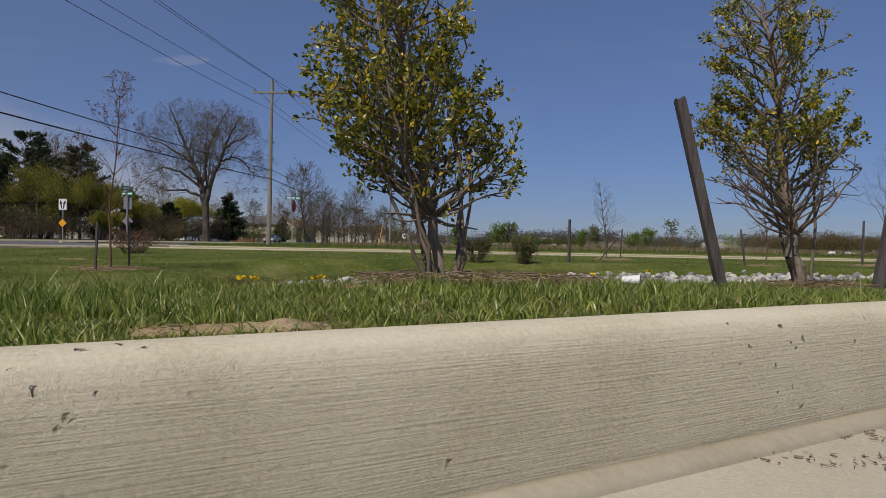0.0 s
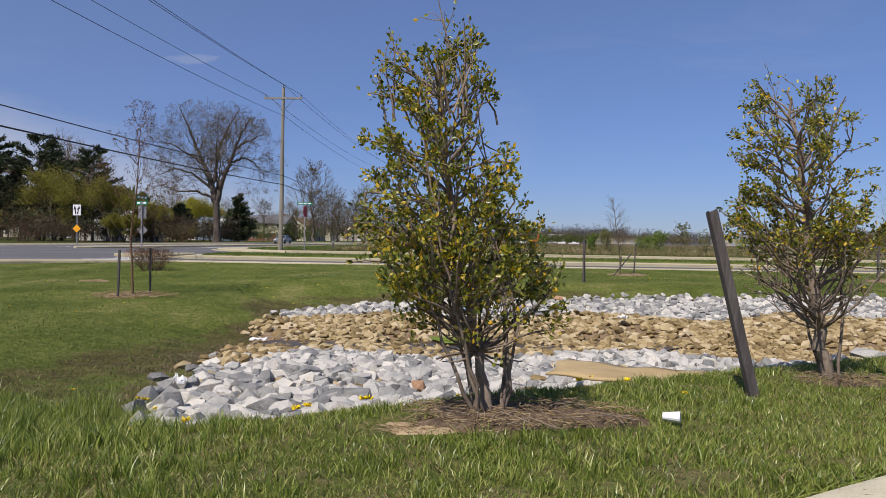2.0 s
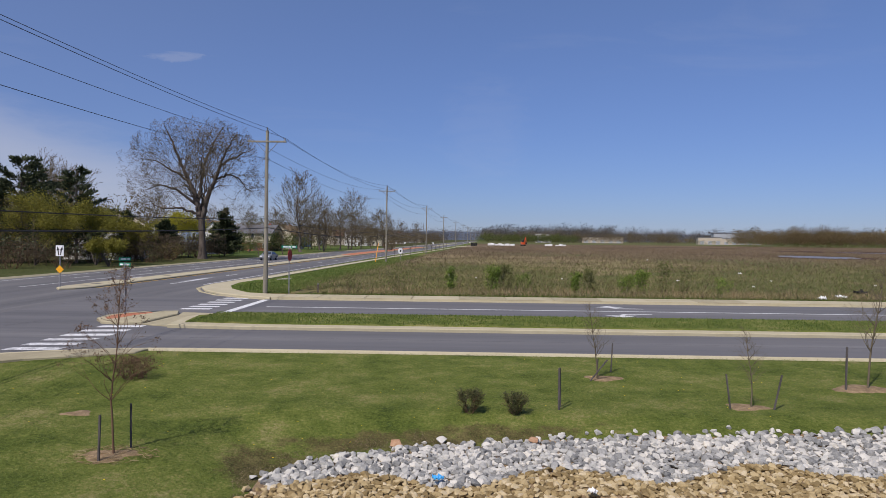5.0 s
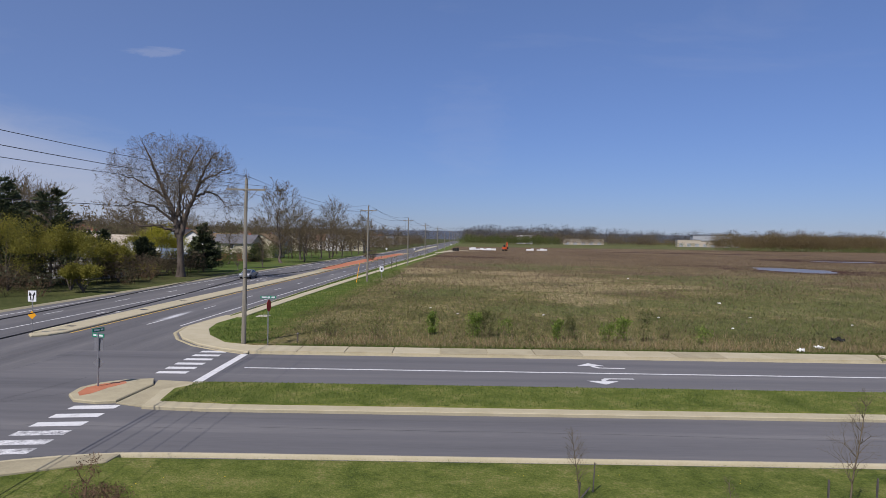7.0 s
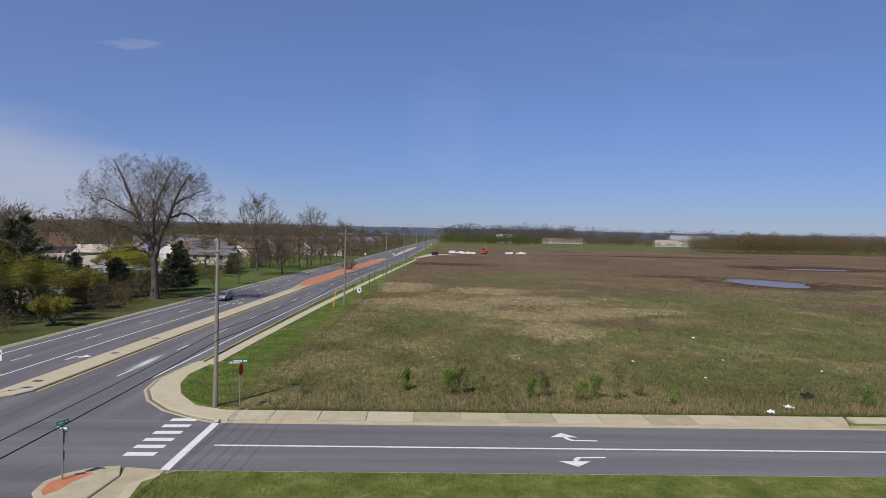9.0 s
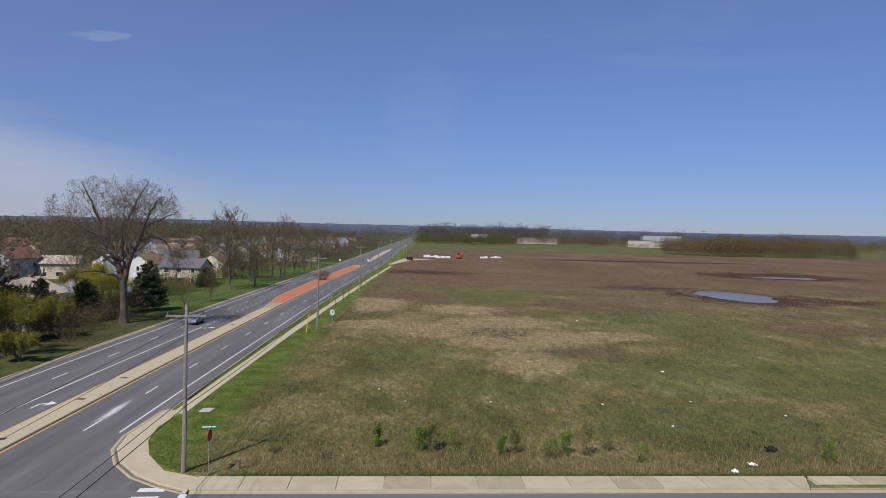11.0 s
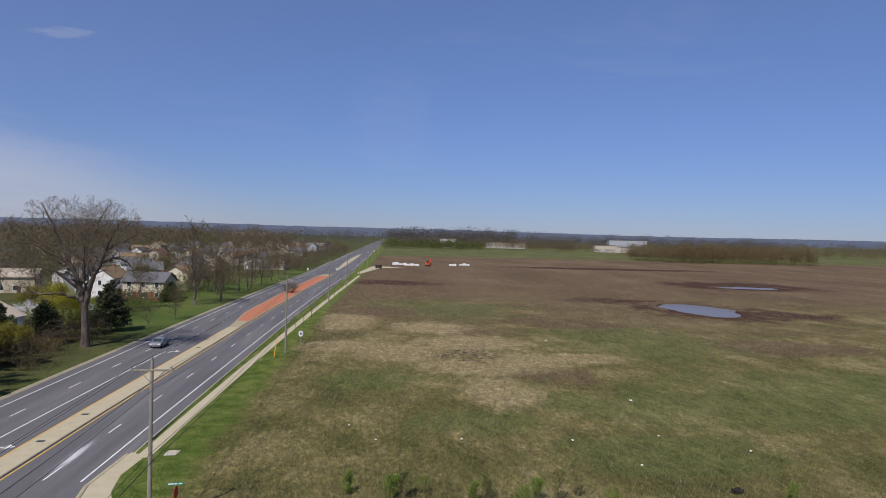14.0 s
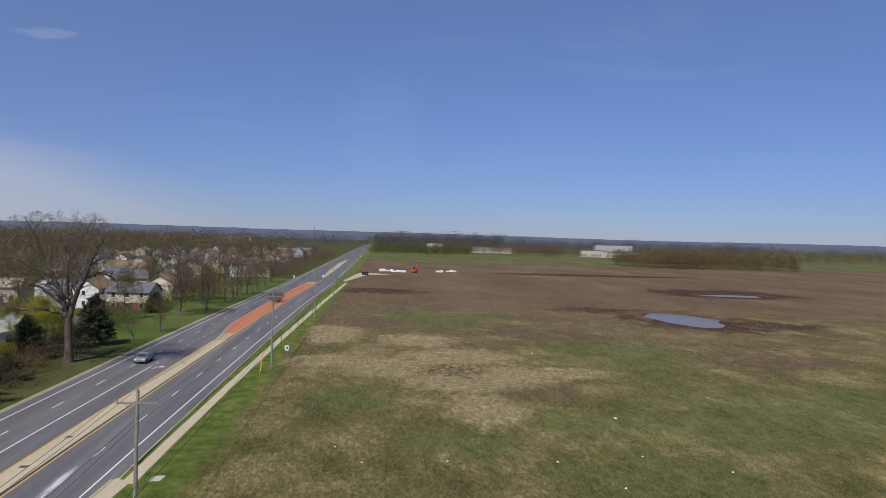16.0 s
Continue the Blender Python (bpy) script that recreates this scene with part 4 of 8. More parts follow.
for i in range(14):
    y = 113 + i * 3.6
    x = float(edge(y)) - 11.8
    marking("dot", [(x - .08, y), (x + .08, y), (x + .08, y + 1.0), (x - .08, y + 1.0)], PAINT, lines)
side_lines = marking_set("lane_lines", "white lane line on the side street")
ribbon("line", [(x, 40.1) for x in range(-10, 160, 10)], [(x, 40.32) for x in range(-10, 160, 10)], .012, PAINT, side_lines)
walk_a = marking_set("crosswalk", "white bars of a crosswalk over the side street")
for y in (44.85, 43.5, 42.15, 40.8, 39.55, 38.3):
    marking("bar", [(-14.15, y), (-12.55, y + .05), (-12.55, y + .65), (-14.15, y + .6)], PAINT, walk_a, .012)
walk_b = marking_set("crosswalk", "worn white crosswalk bars beside the lawn")
for i, y in enumerate((31.0, 29.65, 28.4, 27.2, 26.05, 25.0)):
    marking("bar", [(-14.6, y - .25), (-12.75, y), (-12.75, y + .6), (-14.6, y + .35)], PAINT if i < 3 else WORN, walk_b, .012)
stop = marking_set("stop_line", "broad white stop line")
marking("line", [(-11.45, 36.0), (-11.0, 36.0), (-11.0, 44.9), (-11.45, 44.9)], PAINT, stop, .012)


def turn_arrow(x, y, ang, flip, s=1.0):
    """A painted turn arrow: a curved stem that ends in a broad head."""
    a = marking_set("turn_arrow", "white painted turn arrow on asphalt")
    m = Matrix.Translation((x, y, .0125)) @ Matrix.Rotation(ang, 4, "Z") @ Matrix.Diagonal((s * .58, s * flip, 1, 1))
    stem = [(3.2, -.6), (3.2, -.42), (1.2, -.38), (.85, -.1), (.8, .05), (.45, .05), (.5, -.25), (.9, -.55)]
    head = [(-.75, .05), (1.75, .05), (.5, .8)]
    for pts in (stem, head):
        vs = [m @ Vector((px, py, 0)) for px, py in pts]
        ob = mesh_object("arrow_piece", vs, [tuple(range(len(vs)))], PAINT, a)
        if ob.data.polygons[0].normal.z < 0:
            ob.data.flip_normals()


turn_arrow(9.3, 42.3, 0, 1, 1.15)
turn_arrow(9.0, 38.2, 0, -1, 1.15)
turn_arrow(-29.75, 66, math.radians(-90), 1, 1.1)
turn_arrow(-28.5, 114, math.radians(-90), 1, 1.1)
drain = slab("storm_drain", [(-7.4, 25.05), (-6.0, 25.05), (-6.0, 25.35), (-7.4, 25.35)], -.05, .03, SIGN_K, bevel=.01)
tagged(drain, "dark iron storm drain beside the lawn kerb", "drain")
for dy in (54.5, 66.5, 75.5, 116):
    d2 = slab("drain_slot", [(float(edge(dy) - 7.9), dy), (float(edge(dy) - 7.2), dy), (float(edge(dy) - 7.2), dy + .6), (float(edge(dy) - 7.9), dy + .6)], .1, .153, SEAL, med, "", .001)

r = np.random.default_rng(91)
def smear_material(cx, cy, rx, ry):
    """Chalky spill on asphalt: a ragged white cloud that thins out."""
    m = bpy.data.materials.new("chalky_spill")
    m.use_nodes = True
    n, l = m.node_tree.nodes, m.node_tree.links
    geo, mp, sp2, tex, fall, mixc = n.new("ShaderNodeNewGeometry"), n.new("ShaderNodeMapping"), n.new("ShaderNodeVectorMath"), n.new("ShaderNodeTexNoise"), n.new("ShaderNodeMapRange"), n.new("ShaderNodeMix")
    mp.vector_type = "POINT"
    mp.inputs["Location"].default_value = (-cx / rx, -cy / ry, 0)
    mp.inputs["Scale"].default_value = (1 / rx, 1 / ry, 0)
    l.new(geo.outputs["Position"], mp.inputs[0])
    sp2.operation = "LENGTH"
    l.new(mp.outputs[0], sp2.inputs[0])
    l.new(mp.outputs[0], tex.inputs["Vector"])
    tex.inputs["Scale"].default_value, tex.inputs["Detail"].default_value, tex.inputs["Roughness"].default_value = 3.0, 8, .75
    add = n.new("ShaderNodeMath")
    add.operation = "MULTIPLY_ADD"
    l.new(tex.outputs["Fac"], add.inputs[0])
    add.inputs[1].default_value = -1.5
    l.new(sp2.outputs["Value"], add.inputs[2])
    l.new(add.outputs[0], fall.inputs[0])
    fall.interpolation_type = "SMOOTHSTEP"
    fall.inputs[1].default_value, fall.inputs[2].default_value, fall.inputs[3].default_value, fall.inputs[4].default_value = -.75, .12, .85, 0
    mixc.data_type = "RGBA"
    mixc.inputs[6].default_value, mixc.inputs[7].default_value = (.122, .119, .120, 1), (.60, .61, .62, 1)
    l.new(fall.outputs[0], mixc.inputs[0])
    b = n["Principled BSDF"]
    l.new(mixc.outputs[2], b.inputs["Base Color"])
    b.inputs["Roughness"].default_value = .9
    return m


smear = marking_set("paint_smear", "smeared chalky white spill on the asphalt")
marking("spill", [(-23.55, 57.6), (-22.25, 57.6), (-22.2, 66), (-22.6, 72), (-23.5, 72), (-23.7, 66)], smear_material(-22.95, 63.2, .62, 6.2), smear, .0065)
cracks = marking_set("crack_seal", "thin dark tar-sealed cracks in the asphalt")
for (x0, y0), (x1, y1) in (((-21.5, 28), (-16.3, 33.4)), ((-19.5, 26), (-17, 37)), ((-22, 39), (-20.6, 48)), ((-24.8, 30), (-24.2, 75)), ((-15.0, 28.5), (-8, 28.2)), ((-6, 28.6), (20, 28.1)), ((-31, 60), (-30.2, 100)), ((-25.0, 80), (-24, 130))):
    k = 26
    f = np.linspace(0, 1, k)
    px, py = x0 + (x1 - x0) * f + np.cumsum(r.normal(0, .035, k)), y0 + (y1 - y0) * f + np.cumsum(r.normal(0, .035, k))
    dx, dy = x1 - x0, y1 - y0
    ln = math.hypot(dx, dy)
    ribbon("crack", [(a - dy / ln * .010, b + dx / ln * .010) for a, b in zip(px, py)], [(a + dy / ln * .010, b - dx / ln * .010) for a, b in zip(px, py)], .0085, SEAL, cracks)

# ---- near planting: shrubs, stakes, saplings ----
def zat(x, y):
    return float(ground_z(x, y))


def shrub(x, y, height, seed, axis, env, label, branches=60, leaves=2600, bare=.3, shoots=5, basal=6, trunk=.03):
    """A sparse evergreen shrub. axis: (height share, sideways, depth) of its leader; env: (height share, half width) of its crown."""
    r = np.random.default_rng(seed)
    ob = thing("shrub", pose(x, y, zat(x, y) - .02), label, "shrub", "shrubs behind the kerb")
    ah, ax, ay = np.array(axis).T
    eh, ew = np.array(env).T

    def leader(h):
        return np.array([np.interp(h, ah, ax), np.interp(h, ah, ay), h * height])
    segs, fine = [], []
    n = 22
    pts = [leader(k / n * .9) + (r.normal(0, .009, 3) if k > 1 else 0) for k in range(n + 1)]
    for k in range(n):
        f0, f1 = k / n, (k + 1) / n
        segs.append((*pts[k], *pts[k + 1], trunk * (1 - f0) ** .8 + .003, trunk * (1 - f1) ** .8 + .003, 4))

    def twig(p, d, ln, rad, depth, leafy):
        m = max(3, int(ln / .05))
        for s in range(m):
            d = d + r.normal(0, .17, 3) + np.array([0, 0, .08])
            d /= np.linalg.norm(d)
            q = p + d * ln / m
            r0, r1 = rad * (1 - .6 * s / m), rad * (1 - .6 * (s + 1) / m)
            segs.append((*p, *q, r0, r1, depth))
            if leafy and (depth <= 2 or s > m * .45):
                fine.append((*p, *q))
            if depth > 1 and s >= m * .3 and r.uniform() < .75:
                dd = d + r.normal(0, .62, 3)
                twig(q, dd / np.linalg.norm(dd), ln * r.uniform(.22, .42), rad * .5, depth - 1, leafy)
            p = q
    for i in range(branches):
        h = np.interp(i / branches, [0, .6, 1], [bare * .75, .56, .92])
        a = i * 2.4 + r.uniform(-.5, .5)
        w = np.interp(h, eh, ew) * r.uniform(.45, .97)
        top = leader(h) + np.array([math.cos(a) * w, math.sin(a) * w * .9, r.normal(0, .03)])
        h0 = max(.17, h - (w / height) * r.uniform(.45, .9) - .03)
        base = leader(min(h0, .88))
        d = top - base
        ln = np.linalg.norm(d)
        d = d / ln
        d[2] -= .25
        twig(base, d / np.linalg.norm(d), ln, .0045 + .008 * ln, 3, h > bare)
    for i in range(basal):
        a = i * 2.1 + r.uniform(-.4, .4)
        h = r.uniform(.45, .8)
        w = np.interp(h, eh, ew) * r.uniform(.25, .75)
        top = leader(h) + np.array([math.cos(a) * w, math.sin(a) * w, 0])
        p0 = np.array([math.cos(a) * .05, math.sin(a) * .05, 0])
        m = 12
        prev = p0
        for s in range(1, m + 1):
            f = s / m
            q = p0 * (1 - f) + top * f + np.array([math.cos(a), math.sin(a), 0]) * .05 * math.sin(f * 3.14) + r.normal(0, .006, 3)
            segs.append((*prev, *q, .009 * (1 - .7 * (f - 1 / m)), .009 * (1 - .7 * f), 4))
            prev = q
            if f > .45:
                dd = r.normal(0, .6, 3) + np.array([0, 0, .7])
                twig(q, dd / np.linalg.norm(dd), r.uniform(.08, .2), .004, 2, f * h > bare)
    for i in range(shoots):
        a = r.uniform(0, 6.28)
        p = leader(.72) + np.array([math.cos(a), math.sin(a), 0]) * np.interp(.75, eh, ew) * r.uniform(.2, .9)
        hi = height * r.uniform(.86, 1.02)
        d = np.array([r.normal(0, .1), r.normal(0, .1), 1.0])
        twig(p, d / np.linalg.norm(d), hi - p[2], .005, 2, r.uniform() < .75)
    segs, fine = np.array(segs), np.array(fine)

    def within(q):
        h = q[:, 5] / height
        away = np.hypot(q[:, 3] - np.interp(h, ah, ax), q[:, 4] - np.interp(h, ah, ay))
        return (away < 1.08 * np.interp(h, eh, ew) + .02) & (h < 1.03)
    segs, fine = segs[within(segs) | (segs[:, 6] > .011)], fine[within(fine)]
    tri_object("trunk", *tubes(segs[segs[:, 8] >= 3], 6), SHRUB_BARK, ob, "forked grey-brown stems")
    tagged(tri_object("twig_mass", *tubes(segs[segs[:, 8] < 3], 3), SHRUB_BARK, ob), kind="stuff")
    # leaves in little whorls toward the twig ends, in uneven patches
    h = fine[:, 5] / height
    patch = .5 + .5 * np.sin(fine[:, 3] * 8 + seed) * np.sin(fine[:, 5] * 7 + fine[:, 4] * 6)
    wgt = np.interp(h, [bare * .7, bare, bare + .14, .8, 1], [.02, .3, 1, .7, .5]) * (.40 + .8 * patch)
    out_ = np.hypot(fine[:, 3] - np.interp(h, ah, ax), fine[:, 4] - np.interp(h, ah, ay)) / (np.interp(h, eh, ew) + .01)
    wgt = wgt * (.25 + np.clip(out_, 0, 1.1))
    k = r.choice(len(fine), leaves, p=wgt / wgt.sum())
    f = r.uniform(.1, 1.1, (leaves, 1))
    p = fine[k, :3] * (1 - f) + fine[k, 3:6] * f + r.normal(0, .011, (leaves, 3))
    d = fine[k, 3:6] - fine[k, :3]
    d /= np.linalg.norm(d, axis=1, keepdims=True)
    d = d * .7 + r.normal(0, .6, d.shape) + np.array([0, 0, .15])
    ln = r.uniform(.014, .029, leaves)
    tagged(tri_object("leaf_mass", *leaf_mesh(p, d, ln, ln * .60, r), LEAF, ob, "olive and yellowing small leaves"), kind="stuff")
    return ob


shrub(.86, 5.05, 1.60, 11, [(0, 0, 0), (.15, -.045, 0), (.3, -.10, .02), (.5, -.16, .03), (.75, -.215, .02), (1, -.25, 0)],
      [(.10, .08), (.17, .20), (.25, .34), (.39, .385), (.6, .31), (.76, .25), (.86, .19), (1, .13)], "tall sparse evergreen shrub with yellowing leaves in mulch", 140, 12000, .22, 16, 10, .020)
shrub(2.70, 6.18, 1.76, 23, [(0, 0, 0), (.15, -.05, 0), (.35, -.10, .02), (.6, -.14, .03), (.8, -.21, .02), (1, -.29, 0)],
      [(.10, .16), (.2, .30), (.34, .38), (.48, .41), (.62, .36), (.8, .30), (.92, .19), (1, .11)], "slender evergreen shrub with bare lower twigs beside a stake", 125, 9000, .36, 8, 2, .032)
shrub(4.25, 7.0, 1.45, 31, [(0, 0, 0), (.5, .02, 0), (1, 0, 0)], [(.15, .25), (.35, .38), (.6, .34), (.85, .2), (1, .06)], "sparse evergreen shrub on the grass bank", 46, 2200, .4, 2, 3, .026)


def mound(name, x, y, rx, ry, h, mat, label, seed=1, n=26):
    """A low uneven patch of soil that lies on the ground."""
    r = np.random.default_rng(seed)
    verts, faces = [], []
    wob = 1 + .22 * np.sin(np.arange(n) * 2 * np.pi / n * 3 + seed) + r.normal(0, .07, n)
    for j, f in enumerate((1.0, .8, .5, .2)):
        for i in range(n):
            a = i * 2 * np.pi / n
            px, py = x + math.cos(a) * rx * f * wob[i], y + math.sin(a) * ry * f * wob[i]
            verts.append((px, py, zat(px, py) + h * (1 - f * f) + (-.02 if j == 0 else .006) + r.normal(0, .004)))
    for j in range(3):
        faces += [(j * n + i, j * n + (i + 1) % n, (j + 1) * n + (i + 1) % n, (j + 1) * n + i) for i in range(n)]
    faces.append(tuple(range(3 * n, 4 * n)))
    ob = mesh_object(name, verts, faces, mat, smooth=True)
    return tagged(ob, label, "soil", "soil patches")


mound("mulch_patch", .95, 5.07, .48, .26, .03, MULCH, "brown mulch and bare soil round the shrub's foot", 2)
mound("mulch_patch", 2.72, 6.16, .22, .14, .015, MULCH, "dry mulch at the foot of a shrub", 3)
mound("soil_patch", .66, 4.88, .22, .09, .003, TAN_SOIL, "pale tan soil spilling from the mulch", 14)
mound("soil_patch", .56, 3.755, .20, .075, .004, TAN_SOIL, "bare soil with dead stalks behind the kerb", 4)
mound("soil_patch", -1.0, 5.55, .14, .07, .006, SOIL, "bare tan soil in the lawn", 5)
mound("soil_patch", -5.5, 14.6, .55, .36, .02, SOIL, "bare soil ring under a sapling", 6)
mound("soil_patch", 4.95, 21.3, .55, .38, .05, SOIL, "tan soil mound under a sapling", 7)
mound("soil_patch", 7.7, 18.3, .55, .35, .02, SOIL, "thin soil ring under a sapling", 8)
mound("soil_patch", 11.7, 20.5, .95, .5, .05, SOIL, "tan soil mound under a sapling", 9)
mound("soil_patch", -7.6, 17.2, .4, .25, .02, SOIL, "worn bare patch in the lawn", 10)
mound("soil_patch", -2.3, 7.2, .2, .12, .004, SOIL, "reddish bare patch on the bank", 12)


def debris(name, cx, cy, rx, ry, n, seed, lo, hi, rad, mat, label, lift=.02, zf=None):
    """Loose dead stalks and twigs strewn over a patch."""
    r = np.random.default_rng(seed)
    a, q = r.uniform(0, 6.28, n), np.sqrt(r.uniform(0, 1, n))
    px, py = cx + np.cos(a) * q * rx, cy + np.sin(a) * q * ry
    b, ln = r.uniform(0, 6.28, n), r.uniform(lo, hi, n)
    dx, dy = np.cos(b) * ln / 2, np.sin(b) * ln / 2
    za = (ground_z(px - dx, py - dy) if zf is None else zf + 0 * px) + r.uniform(.3, 1, n) * lift
    zb = (ground_z(px + dx, py + dy) if zf is None else zf + 0 * px) + r.uniform(.3, 1, n) * lift
    rr = rad * r.uniform(.4, 1.2, n)
    ob = tri_object(name, *tubes(np.stack([px - dx, py - dy, za, px + dx, py + dy, zb, rr, rr * .6], 1), 4), mat)
    return tagged(ob, label, "dead stalks", kind="stuff")


debris("dead_stalks", .98, 5.07, .46, .25, 520, 61, .02, .10, .002, THATCH, "dead stalks and straw on the mulch", .05)
debris("dead_stalks", .68, 4.9, .3, .14, 160, 69, .01, .06, .0016, THATCH, "straw bits on the pale soil", .02)
debris("dead_twigs", .96, 5.05, .45, .25, 60, 62, .05, .22, .0026, SHRUB_BARK, "dead twigs lying on the mulch", .06)
debris("dead_stalks", 2.73, 6.14, .26, .16, 150, 63, .02, .09, .002, THATCH, "dead stalks and straw at the shrub's foot", .05)
debris("dead_twigs", 2.73, 6.12, .28, .18, 24, 64, .05, .2, .0026, SHRUB_BARK, "dead twigs at the shrub's foot", .06)
debris("dead_stalks", .56, 3.76, .24, .09, 120, 65, .015, .06, .0011, THATCH, "flattened dead stalks behind the kerb", .012)
debris("dead_stalks", -5.4, 14.6, .8, .5, 260, 67, .05, .2, .005, THATCH, "straw on the sapling's soil ring", .05)
for i, (dx, n) in enumerate(((.62, 60), (.85, 46), (1.1, 40), (1.5, 70), (1.75, 90), (2.0, 110), (2.6, 60))):
    debris("twig_litter", dx + .1, float(kerb_y(dx)) - .345, .22, .05, n, 70 + i, .003, .018, .0016, SHRUB_BARK, "bits of twig and bark on the concrete beside the kerb", .006, .066)


def stake(x, y, h, tilt, toward, w=.045, label="weathered grey timber stake leaning in the grass"):
    """A split square timber post, a little worn at the top."""
    ob = thing("wooden_stake", pose(x, y, zat(x, y) - .05) @ Matrix.Rotation(toward, 4, "Z") @ Matrix.Rotation(tilt, 4, "Y"), label, "stake", "garden stakes")
    bm = bmesh.new()
    box(bm, -w / 2, w / 2, -w / 2, w / 2, 0, h + .05, None, .004)
    r = np.random.default_rng(int(abs(x) * 100))
    for v in bm.verts:
        f = v.co.z / h
        v.co.x += .006 * math.sin(f * 5)
        v.co.z += r.normal(0, .006) if f > .8 else 0
    part("post", bm, TIMBER, ob)
    return ob


stake(2.13, 5.72, .90, math.radians(14.5), math.radians(186), .044)
stake(3.10, 6.22, 1.0, math.radians(10), math.radians(0), .046)
stake(-5.55, 14.3, .85, math.radians(2), 0, .036)
stake(-5.3, 15.0, .85, math.radians(2), 2, .036)
stake(3.22, 17.75, .95, math.radians(1), 1, .046)
stake(3.30, 18.05, .85, math.radians(2), 3, .034)
stake(4.5, 21.0, .75, math.radians(38), 0, .034)
stake(4.83, 21.6, .5, math.radians(3), 0, .034)
stake(5.35, 22.2, .85, math.radians(3), 0, .034)
stake(7.22, 18.1, .82, math.radians(8), math.radians(180), .034)
stake(8.2, 18.1, .82, math.radians(12), 0, .034)
stake(11.05, 20.3, 1.15, math.radians(1), 0, .042)
stake(12.5, 20.6, 1.1, math.radians(2), 0, .042)
stake(17.5, 19.6, 1.0, math.radians(3), 0, .042)


def sapling(x, y, h, seed, label, tint=TWIG, spread=.55, level=3, rad=.016, leaves=0, leafmat=None):
    r = np.random.default_rng(seed)
    ob = thing("sapling", pose(x, y, zat(x, y) - .03), label, "sapling", "young trees")
    segs, tips = [], []
    p = np.zeros(3)
    d = np.array([r.normal(0, .04), 0, 1.0])
    n = 9
    for i in range(n):
        q = p + d * h / n
        segs.append((*p, *q, rad * (1 - .75 * i / n), rad * (1 - .75 * (i + 1) / n), 5))
        if i >= 2:
            for c in range(4):
                a = r.uniform(0, 6.28)
                grow(r, q, (math.cos(a), math.sin(a), 1.1), h * .17 * (1.3 - i / n), rad * .35, level - 1, segs, tips, spread, (2, 3), .06, .14, .72, 3)
        p = q
        d = d + r.normal(0, .05, 3)
        d /= np.linalg.norm(d)
    segs = np.array(segs)
    stem = [q for q in segs if q[8] == 5]
    tri_object("trunk", *sweep([stem[0][:3]] + [q[3:6] for q in stem], [stem[0][6]] + [q[7] for q in stem], 6), tint, ob)
    tagged(tri_object("twig_crown", *tubes(segs[segs[:, 8] < 5], 3), tint, ob), kind="stuff")
    if leaves:
        t = np.array([tp[0] for tp in tips])
        k = r.integers(0, len(t), leaves)
        ln = r.uniform(.02, .04, leaves)
        tagged(tri_object("leaf_mass", *leaf_mesh(t[k] + r.normal(0, .03, (leaves, 3)), r.normal(0, 1, (leaves, 3)), ln, ln * .6, r), leafmat, ob), kind="stuff")
    return ob


sapling(-5.45, 14.65, 3.1, 41, "thin dark sapling with reddish buds between two stakes", DRY_LEAF, .5, 3, .022, 1500, DRY_LEAF)
sapling(4.75, 21.2, 2.0, 42, "bare young tree with a spreading crown in a soil ring", TWIG, .75, 3, .022)
sapling(7.75, 18.25, 1.75, 43, "bare drooping young tree between two leaning stakes", TWIG, .9, 3, .02)
sapling(11.7, 20.45, 3.1, 44, "bare young tree with a pale trunk in a soil mound", TWIG, .7, 4, .03)
sapling(17.2, 20.2, 2.6, 45, "bare young tree on the lawn", TWIG, .7, 3, .025)


def twig_bush(x, y, w, h, seed, mat, label, n=260, leaves=0, leafmat=None, name="bush", cat="bush", group=""):
    r = np.random.default_rng(seed)
    ob = thing(name, pose(x, y, zat(x, y) - .02), label, cat, group)
    segs, tips = [], []
    for i in range(max(6, n // 14)):
        a, t = r.uniform(0, 6.28), r.uniform(.1, 1.0)
        grow(r, (math.cos(a) * w * .12, math.sin(a) * w * .12, 0), (math.cos(a) * t, math.sin(a) * t, 1), h * .5, .006 * h + .003, 2, segs, tips, .5, (2, 3), .05, .15, .7, 3)
    segs = np.array(segs)
    segs = segs[(np.hypot(segs[:, 3], segs[:, 4]) < w * .55) & (segs[:, 5] < h * 1.05)]
    tagged(tri_object("twig_mass", *tubes(segs, 3), mat, ob), kind="stuff")
    if leaves:
        k = r.integers(0, len(segs), leaves)
        p = segs[k, 3:6] + r.normal(0, .05 * h, (leaves, 3))
        p[:, 2] = np.abs(p[:, 2])
        ln = r.uniform(.05, .10, leaves) * h
        tagged(tri_object("leaf_mass", *leaf_mesh(p, r.normal(0, 1, (leaves, 3)) + np.array([0, 0, .6]), ln, ln * .45, r), leafmat, ob), kind="stuff")
    return ob


